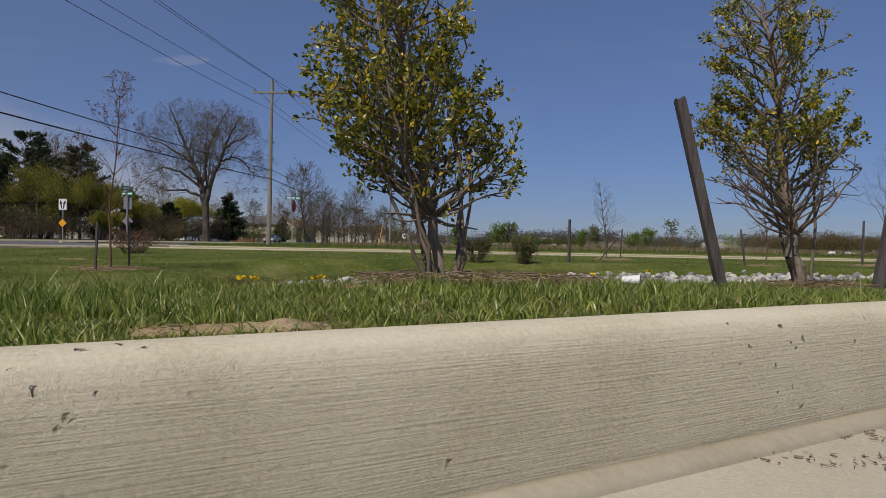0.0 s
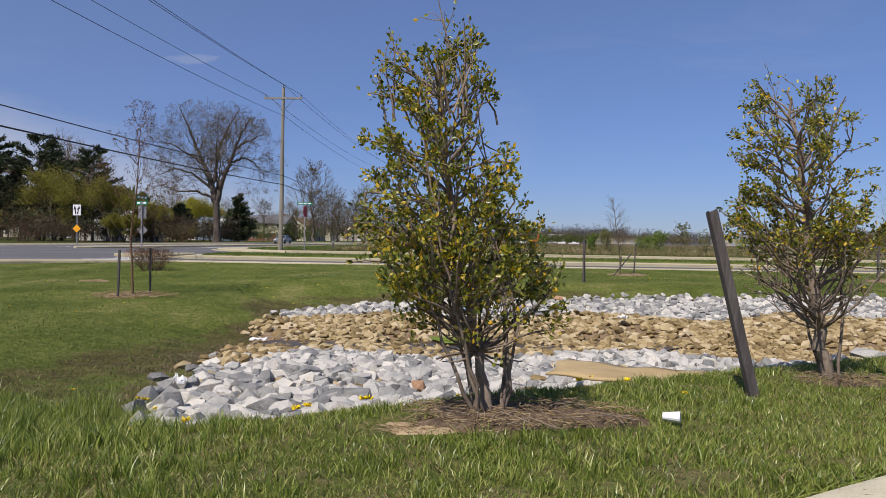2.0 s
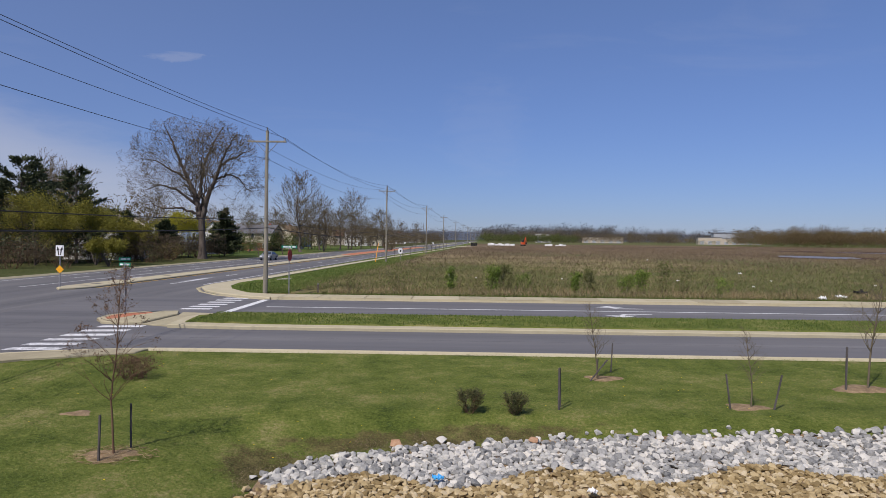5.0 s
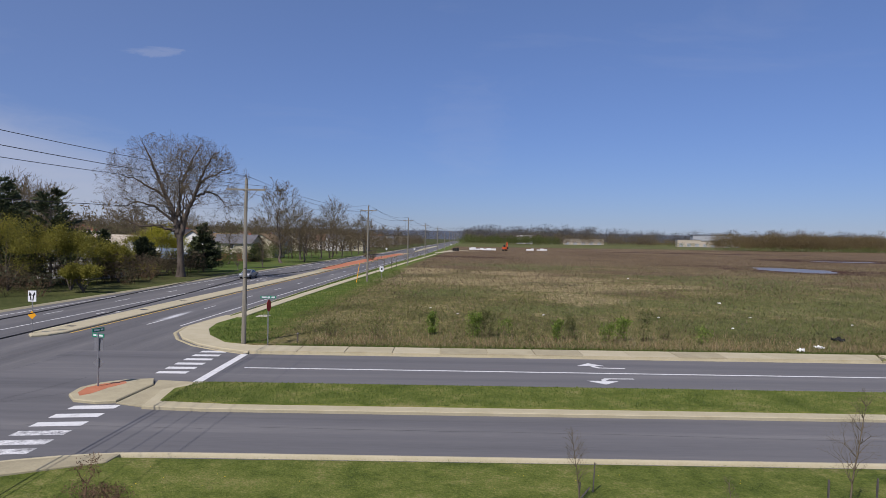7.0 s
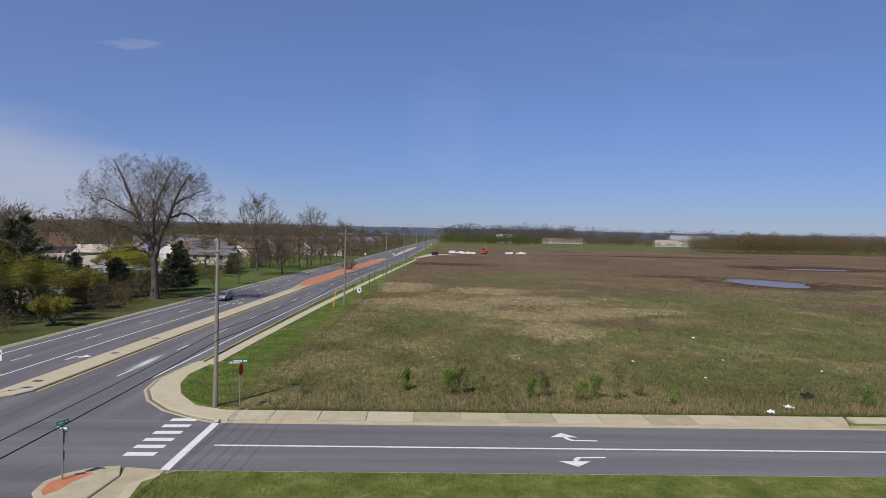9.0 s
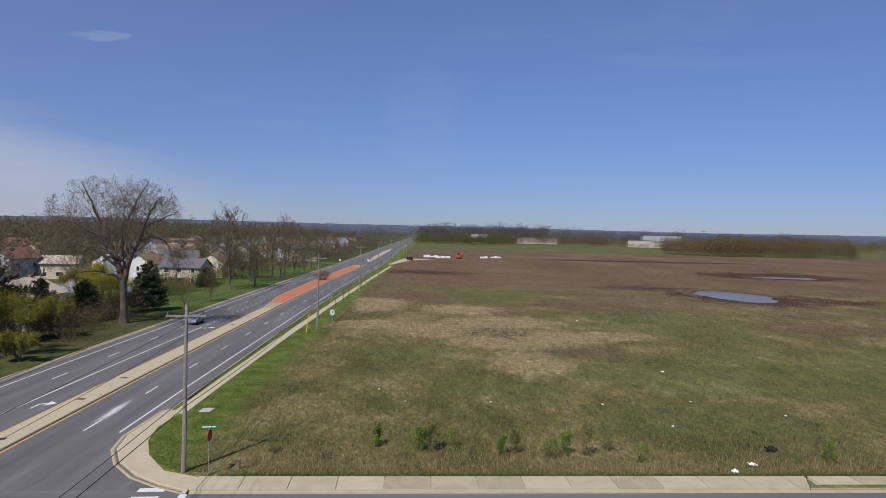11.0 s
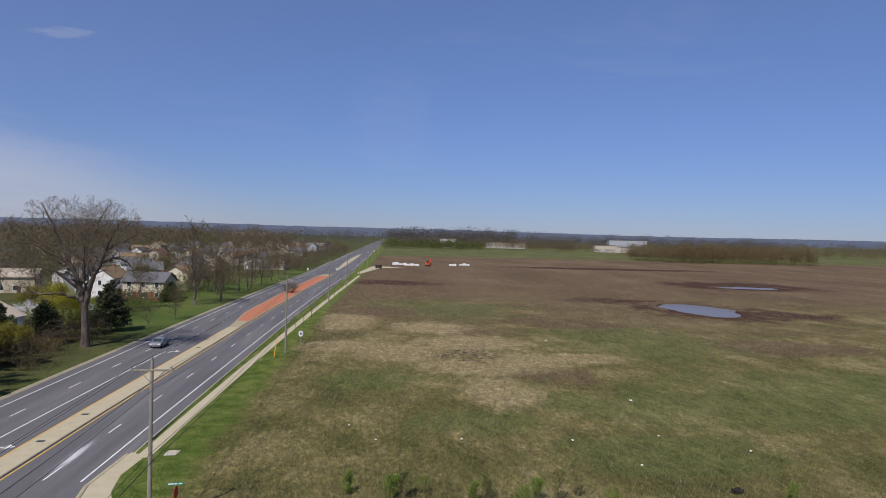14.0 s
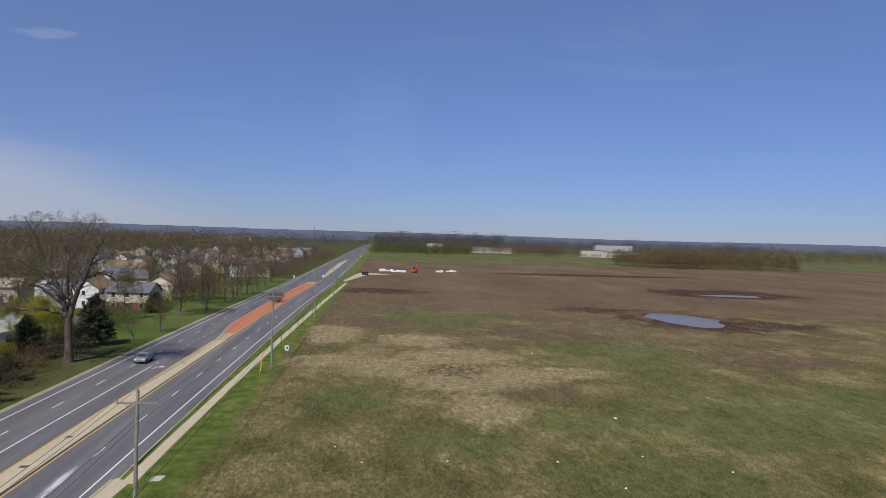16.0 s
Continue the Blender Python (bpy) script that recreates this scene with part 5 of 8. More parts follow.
twig_bush(1.18, 17.45, .6, .5, 51, DRY_LEAF, "small dense brownish-green bush on the lawn", 420, 2600, BUSH_DULL, "small_bush", "bush", "lawn bushes")
twig_bush(2.2, 17.45, .58, .47, 52, DRY_LEAF, "small dense brownish-green bush on the lawn", 420, 2600, BUSH_DULL, "small_bush", "bush", "lawn bushes")
twig_bush(-8.0, 20.6, 1.7, .62, 53, DRY_LEAF, "dry reddish-brown bush on the lawn", 900, 1700, DRY_LEAF, "dry_bush", "bush")
for i, (bx, by, bh, dense) in enumerate([(.15, 53.6, 1.9, 900), (3.2, 52.3, 1.8, 900), (4.1, 52.5, 1.7, 700), (5.7, 53.4, 1.5, 500), (9.2, 51.6, 1.5, 800), (10.3, 52, 1.5, 700), (12.6, 50.7, 1.5, 900), (13.8, 51.5, 1.6, 900), (15.4, 51.4, 2.0, 250), (17.2, 52.5, 2.1, 200), (19, 49.8, 1.3, 500), (-3.5, 50.5, 1.6, 200), (-7.4, 52, 1.4, 200), (33, 50.2, 1.6, 600)]):
    twig_bush(bx, by, .7 + .2 * (i % 4), bh * (.85 + .14 * (i % 3)), 60 + i, BROWN_STALK, "leafy green bush at the field's edge" if dense > 400 else "thin brownish bush at the field's edge", 200, max(320, int(dense * 1.3)), BUSH_LEAF if i % 3 < 2 and dense > 400 else FIELD_GREEN, "field_bush", "bush", "bushes along the field")

# ---- litter ----
def crumple(name, x, y, z, w, h, t, mat, label, seed, rot=0.0, cat="litter", fold=.3):
    """A creased sheet with some thickness."""
    r = np.random.default_rng(seed)
    n = 7
    g = np.linspace(-.5, .5, n)
    gxx, gyy = np.meshgrid(g * w, g * h)
    zz = np.abs(r.normal(0, t * fold, gxx.shape)) + t * .25
    jit = r.normal(0, .03, gxx.shape)
    top = np.stack([gxx + jit * w, gyy + jit.T * h, zz], -1).reshape(-1, 3)
    bot = top - np.array([0, 0, max(.004, t * .2)])
    f = [(j * n + i, j * n + i + 1, (j + 1) * n + i + 1, (j + 1) * n + i) for j in range(n - 1) for i in range(n - 1)]
    fb = [tuple(a + n * n for a in q[::-1]) for q in f]
    rim = [i for i in range(n)] + [n * j + n - 1 for j in range(1, n)] + [n * (n - 1) + i for i in range(n - 2, -1, -1)] + [n * j for j in range(n - 2, 0, -1)]
    side = [(rim[i], rim[i - 1], rim[i - 1] + n * n, rim[i] + n * n) for i in range(len(rim))]
    ob = mesh_object(name, np.concatenate([top, bot]), f + fb + side, mat)
    ob.matrix_basis = pose(x, y, z, 0, 0, rot)
    return tagged(ob, label, cat, "litter")


cup = thing("paper_cup", pose(1.53, 5.0, zat(1.53, 5.0) + .035, 88, 0, 70) @ Matrix.Scale(1.0, 4), "crushed white paper cup lying in the grass", "cup")
bm = bmesh.new()
bmesh.ops.create_cone(bm, cap_ends=False, segments=16, radius1=.02, radius2=.03, depth=.062)
bmesh.ops.solidify(bm, geom=bm.faces[:], thickness=.002)
for v in bm.verts:
    v.co.y *= .7
part("cup_wall", bm, WHITE, cup)
bm = bmesh.new()
bmesh.ops.create_circle(bm, cap_ends=True, segments=16, radius=.019, matrix=pose(0, 0, -.026))
for v in bm.verts:
    v.co.y *= .7
part("cup_base", bm, WHITE, cup)
crumple("paper_scrap", -1.6, 7.9, zat(-1.6, 7.9) + .09, .10, .16, .08, WHITE, "crumpled white paper scrap on the stones", 3, 20)
crumple("paper_scrap", -2.2, 11.8, zat(-2.2, 11.8) + .10, .22, .14, .05, WHITE, "white paper scrap on tan stones", 4, 10)
crumple("plastic_scrap", .6, 14.1, zat(.6, 14.1) + .14, .17, .15, .10, BLUE, "bright blue plastic scrap among grey stones", 5, 30)
crumple("paper_scrap", 3.2, 13.6, zat(3.2, 13.6) + .12, .12, .16, .10, WHITE, "white paper scrap among tan stones", 6, 40)
def stiff_sheet():
    """A stiff, slightly creased sheet of backed fabric, tilted over the stones."""
    r = np.random.default_rng(7)
    n, w = 15, 11
    verts = []
    for layer in (0, -.018):
        for j in range(w):
            for i in range(n):
                u, v = i / (n - 1), j / (w - 1)
                px = (1.26 + .98 * u) * (1 - v) + (1.50 + .86 * u) * v + .02 * math.sin(v * 7)
                py = (6.86 - .24 * u) * (1 - v) + (7.56 - .50 * u) * v - .13 * math.sin(math.pi * u) * (1 - v)
                pz = .10 + .012 * math.sin(u * 5 + v * 3) + .007 * math.sin(u * 17 - v * 9) - .02 * v + layer
                verts.append((px, py, pz))
    f = [(j * n + i, j * n + i + 1, (j + 1) * n + i + 1, (j + 1) * n + i) for j in range(w - 1) for i in range(n - 1)]
    m = n * w
    rim = [i for i in range(n)] + [n * j + n - 1 for j in range(1, w)] + [n * (w - 1) + i for i in range(n - 2, -1, -1)] + [n * j for j in range(w - 2, 0, -1)]
    faces = f + [tuple(a + m for a in q[::-1]) for q in f] + [(rim[i], rim[i - 1], rim[i - 1] + m, rim[i] + m) for i in range(len(rim))]
    return tagged(mesh_object("fabric_sheet", verts, faces, BURLAP, smooth=True), "tan sheet of stiff fabric lying over the stones", "fabric", "litter")


stiff_sheet()
crumple("plastic_bag", 26.6, 49.0, .2, .55, .4, .25, WHITE, "white plastic bag in the field", 8, 0)
crumple("plastic_bag", 24.6, 47.6, .2, .35, .5, .3, WHITE, "white plastic bag beside the pavement", 9, 0)
crumple("dark_rag", 29.8, 52.3, .2, .8, .6, .5, RUBBER, "dark rag in the field", 10, 0)
for i, (lx, ly, s) in enumerate([(32.5, 80.5, .32), (2.3, 66.1, .2), (10.3, 66, .2), (20.8, 65.4, .24), (29.8, 66.6, .22), (24.7, 58.4, .2), (-.3, 70.9, .16), (36.5, 61.8, .24), (33.9, 124.5, .3)]):
    crumple("paper_scrap", lx, ly, zat(lx, ly) + .12, s, s * .8, s * .6, WHITE, "small white litter in the field", 20 + i, i * 33)

# ---- basin: water, stones ----
wp = [(-2.2, 11.6), (-1.2, 10.8), (.2, 10.9), (1.6, 11.2), (3.2, 11.6), (3.9, 12.3), (3.6, 13.1), (2.8, 13.6), (1.6, 13.6), (.2, 13.7), (-1.4, 13.2)]
WATER_Z = float(ground_z(2.0, 12.6)) + .016
water = mesh_object("water", [(x, y, WATER_Z) for x, y in wp], [tuple(range(len(wp)))], PUDDLE)
tagged(water, "shallow brown standing water among the stones", "water", kind="structure")
al = mound("algae_patch", .55, 12.2, .42, .30, .012, ALGAE, "bright green algae on the puddle", 13)
for v in al.data.vertices:
    v.co.z = WATER_Z + .015 + max(0.0, .012 - .01 * math.hypot(v.co.x - .55, v.co.y - 12.2))
al["category"] = "algae"


def stone_mesh(seed, flat):
    r = np.random.default_rng(seed)
    bm = bmesh.new()
    p = r.normal(0, 1, (18, 3))
    p /= np.linalg.norm(p, axis=1, keepdims=True)
    p *= np.array([.5, .41, flat]) * r.uniform(.82, 1.12, (18, 1))
    vs = [bm.verts.new(v) for v in p]
    bmesh.ops.convex_hull(bm, input=vs)
    bmesh.ops.delete(bm, geom=[v for v in bm.verts if not v.link_faces], context="VERTS")
    bmesh.ops.recalc_face_normals(bm, faces=bm.faces)
    me = bpy.data.meshes.new("stone")
    bm.to_mesh(me)
    bm.free()
    return me


KINDS = [stone_mesh(200 + i, .30 + .02 * (i % 5)) for i in range(14)]
KINDS_TAN = [stone_mesh(300 + i, .22 + .02 * (i % 4)) for i in range(10)]
for me in KINDS:
    me.materials.append(STONE_GREY)
for me in KINDS_TAN:
    me.materials.append(STONE_TAN)
bed = thing("stone_bed", Matrix(), "bed of loose grey and tan stones in a drainage basin", "stones")
tagged(bed, kind="structure")
cells, spots = {}, []
r = np.random.default_rng(77)
for trial in range(190000):
    x = -3.0 + 21 * r.uniform() ** 1.25
    y = r.uniform(5.3, 17)
    key = (int(x / .3), int(y / .3))
    near = [s for a in (-1, 0, 1) for b in (-1, 0, 1) for s in cells.get((key[0] + a, key[1] + b), ())]
    centre = 12.55 + .1 * x
    tan = abs(y - centre + .35 * math.sin(x * 1.7)) < 1.75 or (x < -1.4 and 9.2 < y < 14 and r.uniform() < .8) or (y < 10 and r.uniform() < .07)
    size = (r.uniform(.11, .26) if y < 9.5 else r.uniform(.11, .23)) if not tan else r.uniform(.10, .21)
    if y < 8.6 and x < 6:
        size *= r.uniform(.75, 1.1)
    if any((x - s[0]) ** 2 + (y - s[1]) ** 2 < (.245 * (size + s[2])) ** 2 for s in near):
        continue
    cells.setdefault(key, []).append((x, y, size))
    spots.append((x, y, size, tan))
spots = np.array(spots)
sd = basin_depth(spots[:, 0], spots[:, 1]) + r.normal(0, .12, len(spots))
spots = spots[sd > 0]
order = np.argsort(np.hypot(spots[:, 0] - .8, spots[:, 1] - 4))
rest = {0: ([], []), 1: ([], [])}
for rank, i in enumerate(order):
    x, y, size, tan = spots[i]
    if (.15 < x < .95 and 11.95 < y < 12.45) or (abs(y - 12.45 - .1 * x + .4 * math.sin(x * 1.3)) < .55 and math.sin(x * 2.1 + 1) > -.2 and (i * 7) % 10 < 6):
        continue
    kinds = KINDS_TAN if tan else KINDS
    under = .13 if 1.2 < x < 2.35 and 6.2 < y < 7.5 - .35 * (x - 1.5) else 0
    me = kinds[r.integers(0, len(kinds))]
    m = pose(x, y, zat(x, y) - under + size * r.uniform(.05, .24), r.normal(0, 14), r.normal(0, 14), r.uniform(0, 360)) @ Matrix.Diagonal((size * 1.08, size * 1.08, size * r.uniform(.9, 1.3), 1))
    if rank < 300:
        ob = new("stone", me)
        ob.parent, ob.matrix_basis = bed, m
    else:
        vs, fs = rest[int(tan)]
        base = len(vs)
        vs += [m @ v.co for v in me.vertices]
        fs += [tuple(base + k for k in p.vertices) for p in me.polygons]
for tan, (vs, fs) in rest.items():
    ob = mesh_object("stones", vs, fs, STONES_TAN if tan else STONES_GREY, bed)
    tagged(ob, "farther loose stones", kind="stuff")
for k, (x, y, s) in enumerate(((-.3, 15.75, .3), (2.5, 16.2, .26), (.35, 7.9, .2))):
    ob = new("stone", KINDS[k + 4])
    ob.parent, ob.matrix_basis = bed, pose(x, y, zat(x, y) + .08, 10, 5, 40 * k) @ Matrix.Diagonal((s, s, s, 1))
    ob.data = ob.data.copy()
    ob.data.materials.clear()
    ob.data.materials.append(RUST_STONE)

# ---- signs, poles, wires ----
def plate(bm, pts, y0, y1):
    a = [bm.verts.new((x, y0, z)) for x, z in pts]
    b = [bm.verts.new((x, y1, z)) for x, z in pts]
    bm.faces.new(a)
    bm.faces.new(b[::-1])
    for i in range(len(pts)):
        bm.faces.new((a[i], a[i - 1], b[i - 1], b[i]))
    bmesh.ops.recalc_face_normals(bm, faces=bm.faces)
    return bm


def rect(x0, x1, z0, z1):
    return [(x0, z0), (x1, z0), (x1, z1), (x0, z1)]


def name_blade(ob, z, rot, bars, w=.95):
    """A green street-name blade; its writing stays plain bars."""
    m = Matrix.Rotation(rot, 4, "Z")
    bm = plate(bmesh.new(), rect(-w / 2, w / 2, z, z + .17), -.012, .012)
    bm.transform(m)
    b = part("name_blade", bm, SIGN_G, ob, "green street-name blade")
    for side in (-1, 1):
        for x0, x1 in bars:
            bm = plate(bmesh.new(), rect(x0 * w, x1 * w, z + .045, z + .125), side * .012, side * .016)
            bm.transform(m)
            part("lettering_bar", bm, SIGN_W, b)


stop_sign = thing("stop_sign", pose(-10.55, 47.35, .14), "red stop sign seen edge-on with a green name blade", "road sign", "road signs")
part("post", box(bmesh.new(), -.03, .03, -.025, .025, 0, 3.05), STEEL, stop_sign)
octo = [(.38 * math.cos(a) * 1.08, 2.6 + .38 * math.sin(a) * 1.08) for a in np.arange(8) * math.pi / 4 + math.pi / 8]
bm = plate(bmesh.new(), octo, -.06, -.045)
bm.transform(Matrix.Rotation(radians(84), 4, "Z"))
part("sign_face", bm, SIGN_R, stop_sign, "red octagonal face")
name_blade(stop_sign, 3.06, radians(8), ((-.42, -.1), (-.05, .12), (.2, .42)), 1.0)

keep = thing("keep_right_sign", pose(-28.2, 50.9, .1), "white sign with black arrows above an amber diamond marker", "road sign", "road signs")
part("post", box(bmesh.new(), -.03, .03, -.025, .025, 0, 2.95), STEEL, keep)
face = part("sign_face", plate(bmesh.new(), rect(-.29, .29, 2.28, 3.06), -.05, -.03), SIGN_W, keep, "white panel")
for sx, lean_x in ((-.12, -.05), (.12, .06)):
    part("arrow_shaft", plate(bmesh.new(), [(sx - .04 - lean_x, 2.36), (sx + .04 - lean_x, 2.36), (sx + .04, 2.72), (sx - .04, 2.72)], -.056, -.05), SIGN_K, face)
    part("arrow_head", plate(bmesh.new(), [(sx - .11, 2.68), (sx + .11, 2.74), (sx + lean_x * 1.2, 2.98)], -.056, -.05), SIGN_K, face)
part("marker", plate(bmesh.new(), [(-.3, 1.32), (0, 1.02), (.3, 1.32), (0, 1.62)], -.05, -.03), SIGN_Y, keep, "amber diamond marker")

isl = thing("street_name_sign", pose(-15.2, 34.5, .13), "green street-name sign above the backs of two traffic signs", "road sign", "road signs")
part("post", box(bmesh.new(), -.03, .03, -.03, .03, 0, 2.5), STEEL, isl)
name_blade(isl, 2.32, radians(-18), ((-.42, -.15), (-.08, .4)), .68)
name_blade(isl, 2.58, radians(70), ((-.4, .1), (.18, .4)), .68)
part("sign_back", plate(bmesh.new(), rect(-.2, .2, 1.66, 2.26), .04, .055), SIGN_B, isl, "grey back of a sign")
part("marker_back", plate(bmesh.new(), [(-.27, 1.1), (0, .84), (.27, 1.1), (0, 1.38)], .04, .055), SIGN_B, isl, "grey back of a diamond sign")

for x, y, rot in ((-9.9, 122.0, 0), (-13.2, 330, 0), (-26.0, 322, 0)):
    sh = thing("route_sign", pose(x, y, .15, 0, 0, rot), "small white route sign on a pale post", "road sign", "road signs")
    part("post", box(bmesh.new(), -.04, .04, -.03, .03, 0, 2.1), SIGN_B, sh)
    f = part("sign_face", plate(bmesh.new(), [(-.36, 1.25), (0, 1.05), (.36, 1.25), (.40, 1.8), (.25, 2.05), (-.25, 2.05), (-.40, 1.8)], -.06, -.04), SIGN_W, sh)
    part("sign_bar", plate(bmesh.new(), rect(-.12, .12, 1.4, 1.75), -.066, -.06), SIGN_K, f)
pst = thing("guy_wire_guard", pose(-12.6, 108.5, .15), "yellow guard over the guy wire of a pole", "guy guard")
part("post", rod(bmesh.new(), (0, 0, 0), (.35, .9, 3.0), .06, .05), SIGN_Y, pst)
hyd = thing("utility_marker", pose(-8.86, 48.6, .14), "short brown utility pedestal at the field's edge", "marker")
part("post", box(bmesh.new(), -.05, .05, -.05, .05, 0, .6, None, .01), BARK, hyd)
part("cap", box(bmesh.new(), -.06, .06, -.06, .06, .58, .64, None, .01), STEEL, hyd)
pad = slab("concrete_pad", [(-15.6, 62.5), (-14.6, 62.6), (-14.5, 63.9), (-15.5, 63.8)], .05, .19, GREENPAD, bevel=.02)
tagged(pad, "pale concrete service pad in the green verge", "pad")

POLES = [(-13.9, -17, 11.2), (-12.33, 47.95, 11.05), (-11.3, 111.6, 12.2), (-8.4, 178, 12.3), (-5.9, 247, 12.3), (-2.2, 314, 12.3), (1.2, 382, 12.3), (4.2, 450, 12.3), (7.0, 520, 12.3), (9.8, 590, 12.3), (12.4, 660, 12.3), (15.2, 730, 12.3), (18, 800, 12.3), (20.8, 870, 12.3)]
ARM_Z, ARM_W = -.75, 1.2


def utility_pole(x, y, h):
    ob = thing("utility_pole", pose(x, y, .05), "weathered timber utility pole with a crossarm and insulators", "utility pole", "utility poles")
    bm = bmesh.new()
    rings = []
    for k in range(9):
        f = k / 8
        cx, rr = .10 * f + .02 * math.sin(f * 6), .165 - .065 * f
        rings.append([bm.verts.new((cx + rr * math.cos(a), rr * math.sin(a), h * f)) for a in np.arange(10) * math.pi / 5])
    for lo, hi in zip(rings, rings[1:]):
        for i in range(10):
            bm.faces.new((lo[i - 1], lo[i], hi[i], hi[i - 1]))
    bm.faces.new(rings[-1])
    part("pole", bm, POLE, ob)
    part("crossarm", box(bmesh.new(), -ARM_W, ARM_W + .2, -.13, -.03, h + ARM_Z - .06, h + ARM_Z + .06, None, .01), POLE, ob)
    for s in (-1, 1):
        part("brace", rod(bmesh.new(), (.1 + s * .1, -.09, h + ARM_Z - .75), (.1 + s * .75, -.09, h + ARM_Z - .04), .02, .02, 5), STEEL, ob)
    for ix, iz in ((-1.1, h + ARM_Z + .06), (1.3, h + ARM_Z + .06), (.1, h)):
        part("insulator", rod(bmesh.new(), (ix, -.08, iz), (ix, -.08, iz + .2), .05, .035, 7), STEEL, ob)
    return ob


for p in POLES:
    utility_pole(*p)


def cable(p, q, sag, rad, label):
    """A hanging cable as one continuous tube."""
    n, k = 22, 5
    f = np.linspace(0, 1, n + 1)[:, None]
    pts = np.array(p) * (1 - f) + np.array(q) * f - np.array([0, 0, sag * 4]) * f * (1 - f)
    d = np.array(q) - np.array(p)
    s = np.cross(d, (0, 0, 1.0))
    s /= np.linalg.norm(s)
    a = np.arange(k) * 2 * np.pi / k
    ring = (s[None] * np.cos(a)[:, None] + np.array([[0, 0, 1.0]]) * np.sin(a)[:, None]) * rad
    verts = (pts[:, None] + ring[None]).reshape(-1, 3)
    faces = [(i * k + j, i * k + (j + 1) % k, (i + 1) * k + (j + 1) % k, (i + 1) * k + j) for i in range(n) for j in range(k)]
    ob = tri_object("cable", verts, faces, WIRE)
    return tagged(ob, label, "cable", "overhead cables")


for (x0, y0, h0), (x1, y1, h1) in zip(POLES[:9], POLES[1:10]):
    rad = .012 if y0 < 60 else .018
    for ox, oz in ((-1.1, ARM_Z + .3), (1.3, ARM_Z + .3), (.1, .22), (.2, -1.9)):
        cable((x0 + ox, y0 - .08, h0 + oz), (x1 + ox, y1 - .08, h1 + oz), .9, rad, "thin dark power line between utility poles")
    for oz, rr in ((4.55, 2.2), (5.15, 1.6)):
        cable((x0 + .2, y0 - .1, oz), (x1 + .2, y1 - .1, oz), .55, rad * rr, "thick black cable slung low between utility poles")

# ---- trees ----
def bare_tree(h, seed, fork=.32, spread=.42, level=6, rad=.35, kids=(2, 3), up=.05, limbs_n=4, tilt=.45, wob=.10):
    """Segments of a leafless tree of height h."""
    r = np.random.default_rng(seed)
    segs, tips = [], []
    p, d = np.zeros(3), np.array([0, 0, 1.0])
    n = 5
    for i in range(n):
        q = p + d * h * fork / n
        flare = 1.35 if i == 0 else 1.0
        segs.append((*p, *q, rad * flare * (1 - .06 * i), rad * (1 - .06 * (i + 1)), 9))
        p = q
    for i in range(limbs_n):
        a = 6.283 * (i + r.uniform(-.2, .2)) / limbs_n + .4
        t = tilt * r.uniform(.6, 1.25)
        grow(r, p - np.array([0, 0, h * fork * .06 * i]), (math.sin(t) * math.cos(a), math.sin(t) * math.sin(a), math.cos(t)), h * (1 - fork) * .34, rad * .55, level, segs, tips, spread, kids, up, wob, .76, 3, .62)
    segs = np.array(segs)
    top = segs[:, 5].max()
    segs[:, :6] *= h / top if top > h else 1
    return segs, tips


def tree_thing(name, x, y, segs, label, cat="tree", group="", bark=BARK, twig=TWIG, thick=.05):
    ob = thing(name, pose(x, y, .05), label, cat, group)
    limbs(segs, ob, bark, twig, thick)
    return ob


# the great bare tree: a thick trunk, two main leaders, long low limbs on one side
GREAT = [  # start radius, end radius, points (x, y, z)
    (.46, .06, [(-.5, 0, 7.0), (-.9, -.2, 10.1), (-2.4, -.6, 13.9), (-4.1, -1.2, 18.1), (-6, -1.5, 22.4)]),
    (.28, .05, [(-.9, 0, 9.8), (-.6, 1.0, 13), (-.5, 1.8, 16.4), (1.0, 2.4, 20.2), (2.0, 2.8, 22.4)]),
    (.40, .06, [(.1, 0, 7.2), (1.3, -.8, 11.3), (3.0, -1.6, 14.1), (4.5, -2.4, 17.6), (7.0, -3.0, 21.4)]),
    (.18, .04, [(2.6, -1.5, 13.4), (4.6, -.8, 14.4), (6.4, 0, 13.6), (7.8, .6, 11.2)]),
    (.18, .04, [(3.6, -2, 15.6), (5.8, -2.6, 16.8), (8.9, -3.2, 18.0)]),
    (.21, .035, [(-.5, -.2, 7.4), (-3.0, -1.2, 8.6), (-6, -2, 8.4), (-9, -2.6, 9.8)]),
    (.23, .035, [(-1.1, 0, 9.2), (-3.9, .6, 11.3), (-7.3, 1.2, 12.8), (-11, 1.8, 11.6)]),
    (.18, .035, [(-2.2, -.6, 13.2), (-5.2, -2, 15.4), (-9.0, -3.2, 17.0)]),
    (.18, .035, [(-.3, .3, 8.4), (-1, 3.4, 11), (-2, 6.4, 15), (-1.2, 8.4, 19.4)]),
    (.17, .035, [(.2, -.3, 9.0), (1.2, -3.6, 11.2), (2.2, -6.4, 15), (3, -8.2, 18.8)]),
]
r = np.random.default_rng(5)
segs, tips = [], []
p = np.array([0., 0, 0])
for i in range(6):
    q = np.array([-.04 * i, 0, 1.2 * (i + 1)])
    segs.append((*p, *q, (.95, .68, .60, .56, .54, .54)[i], (.68, .60, .56, .54, .54, .56)[i], 9))
    p = q
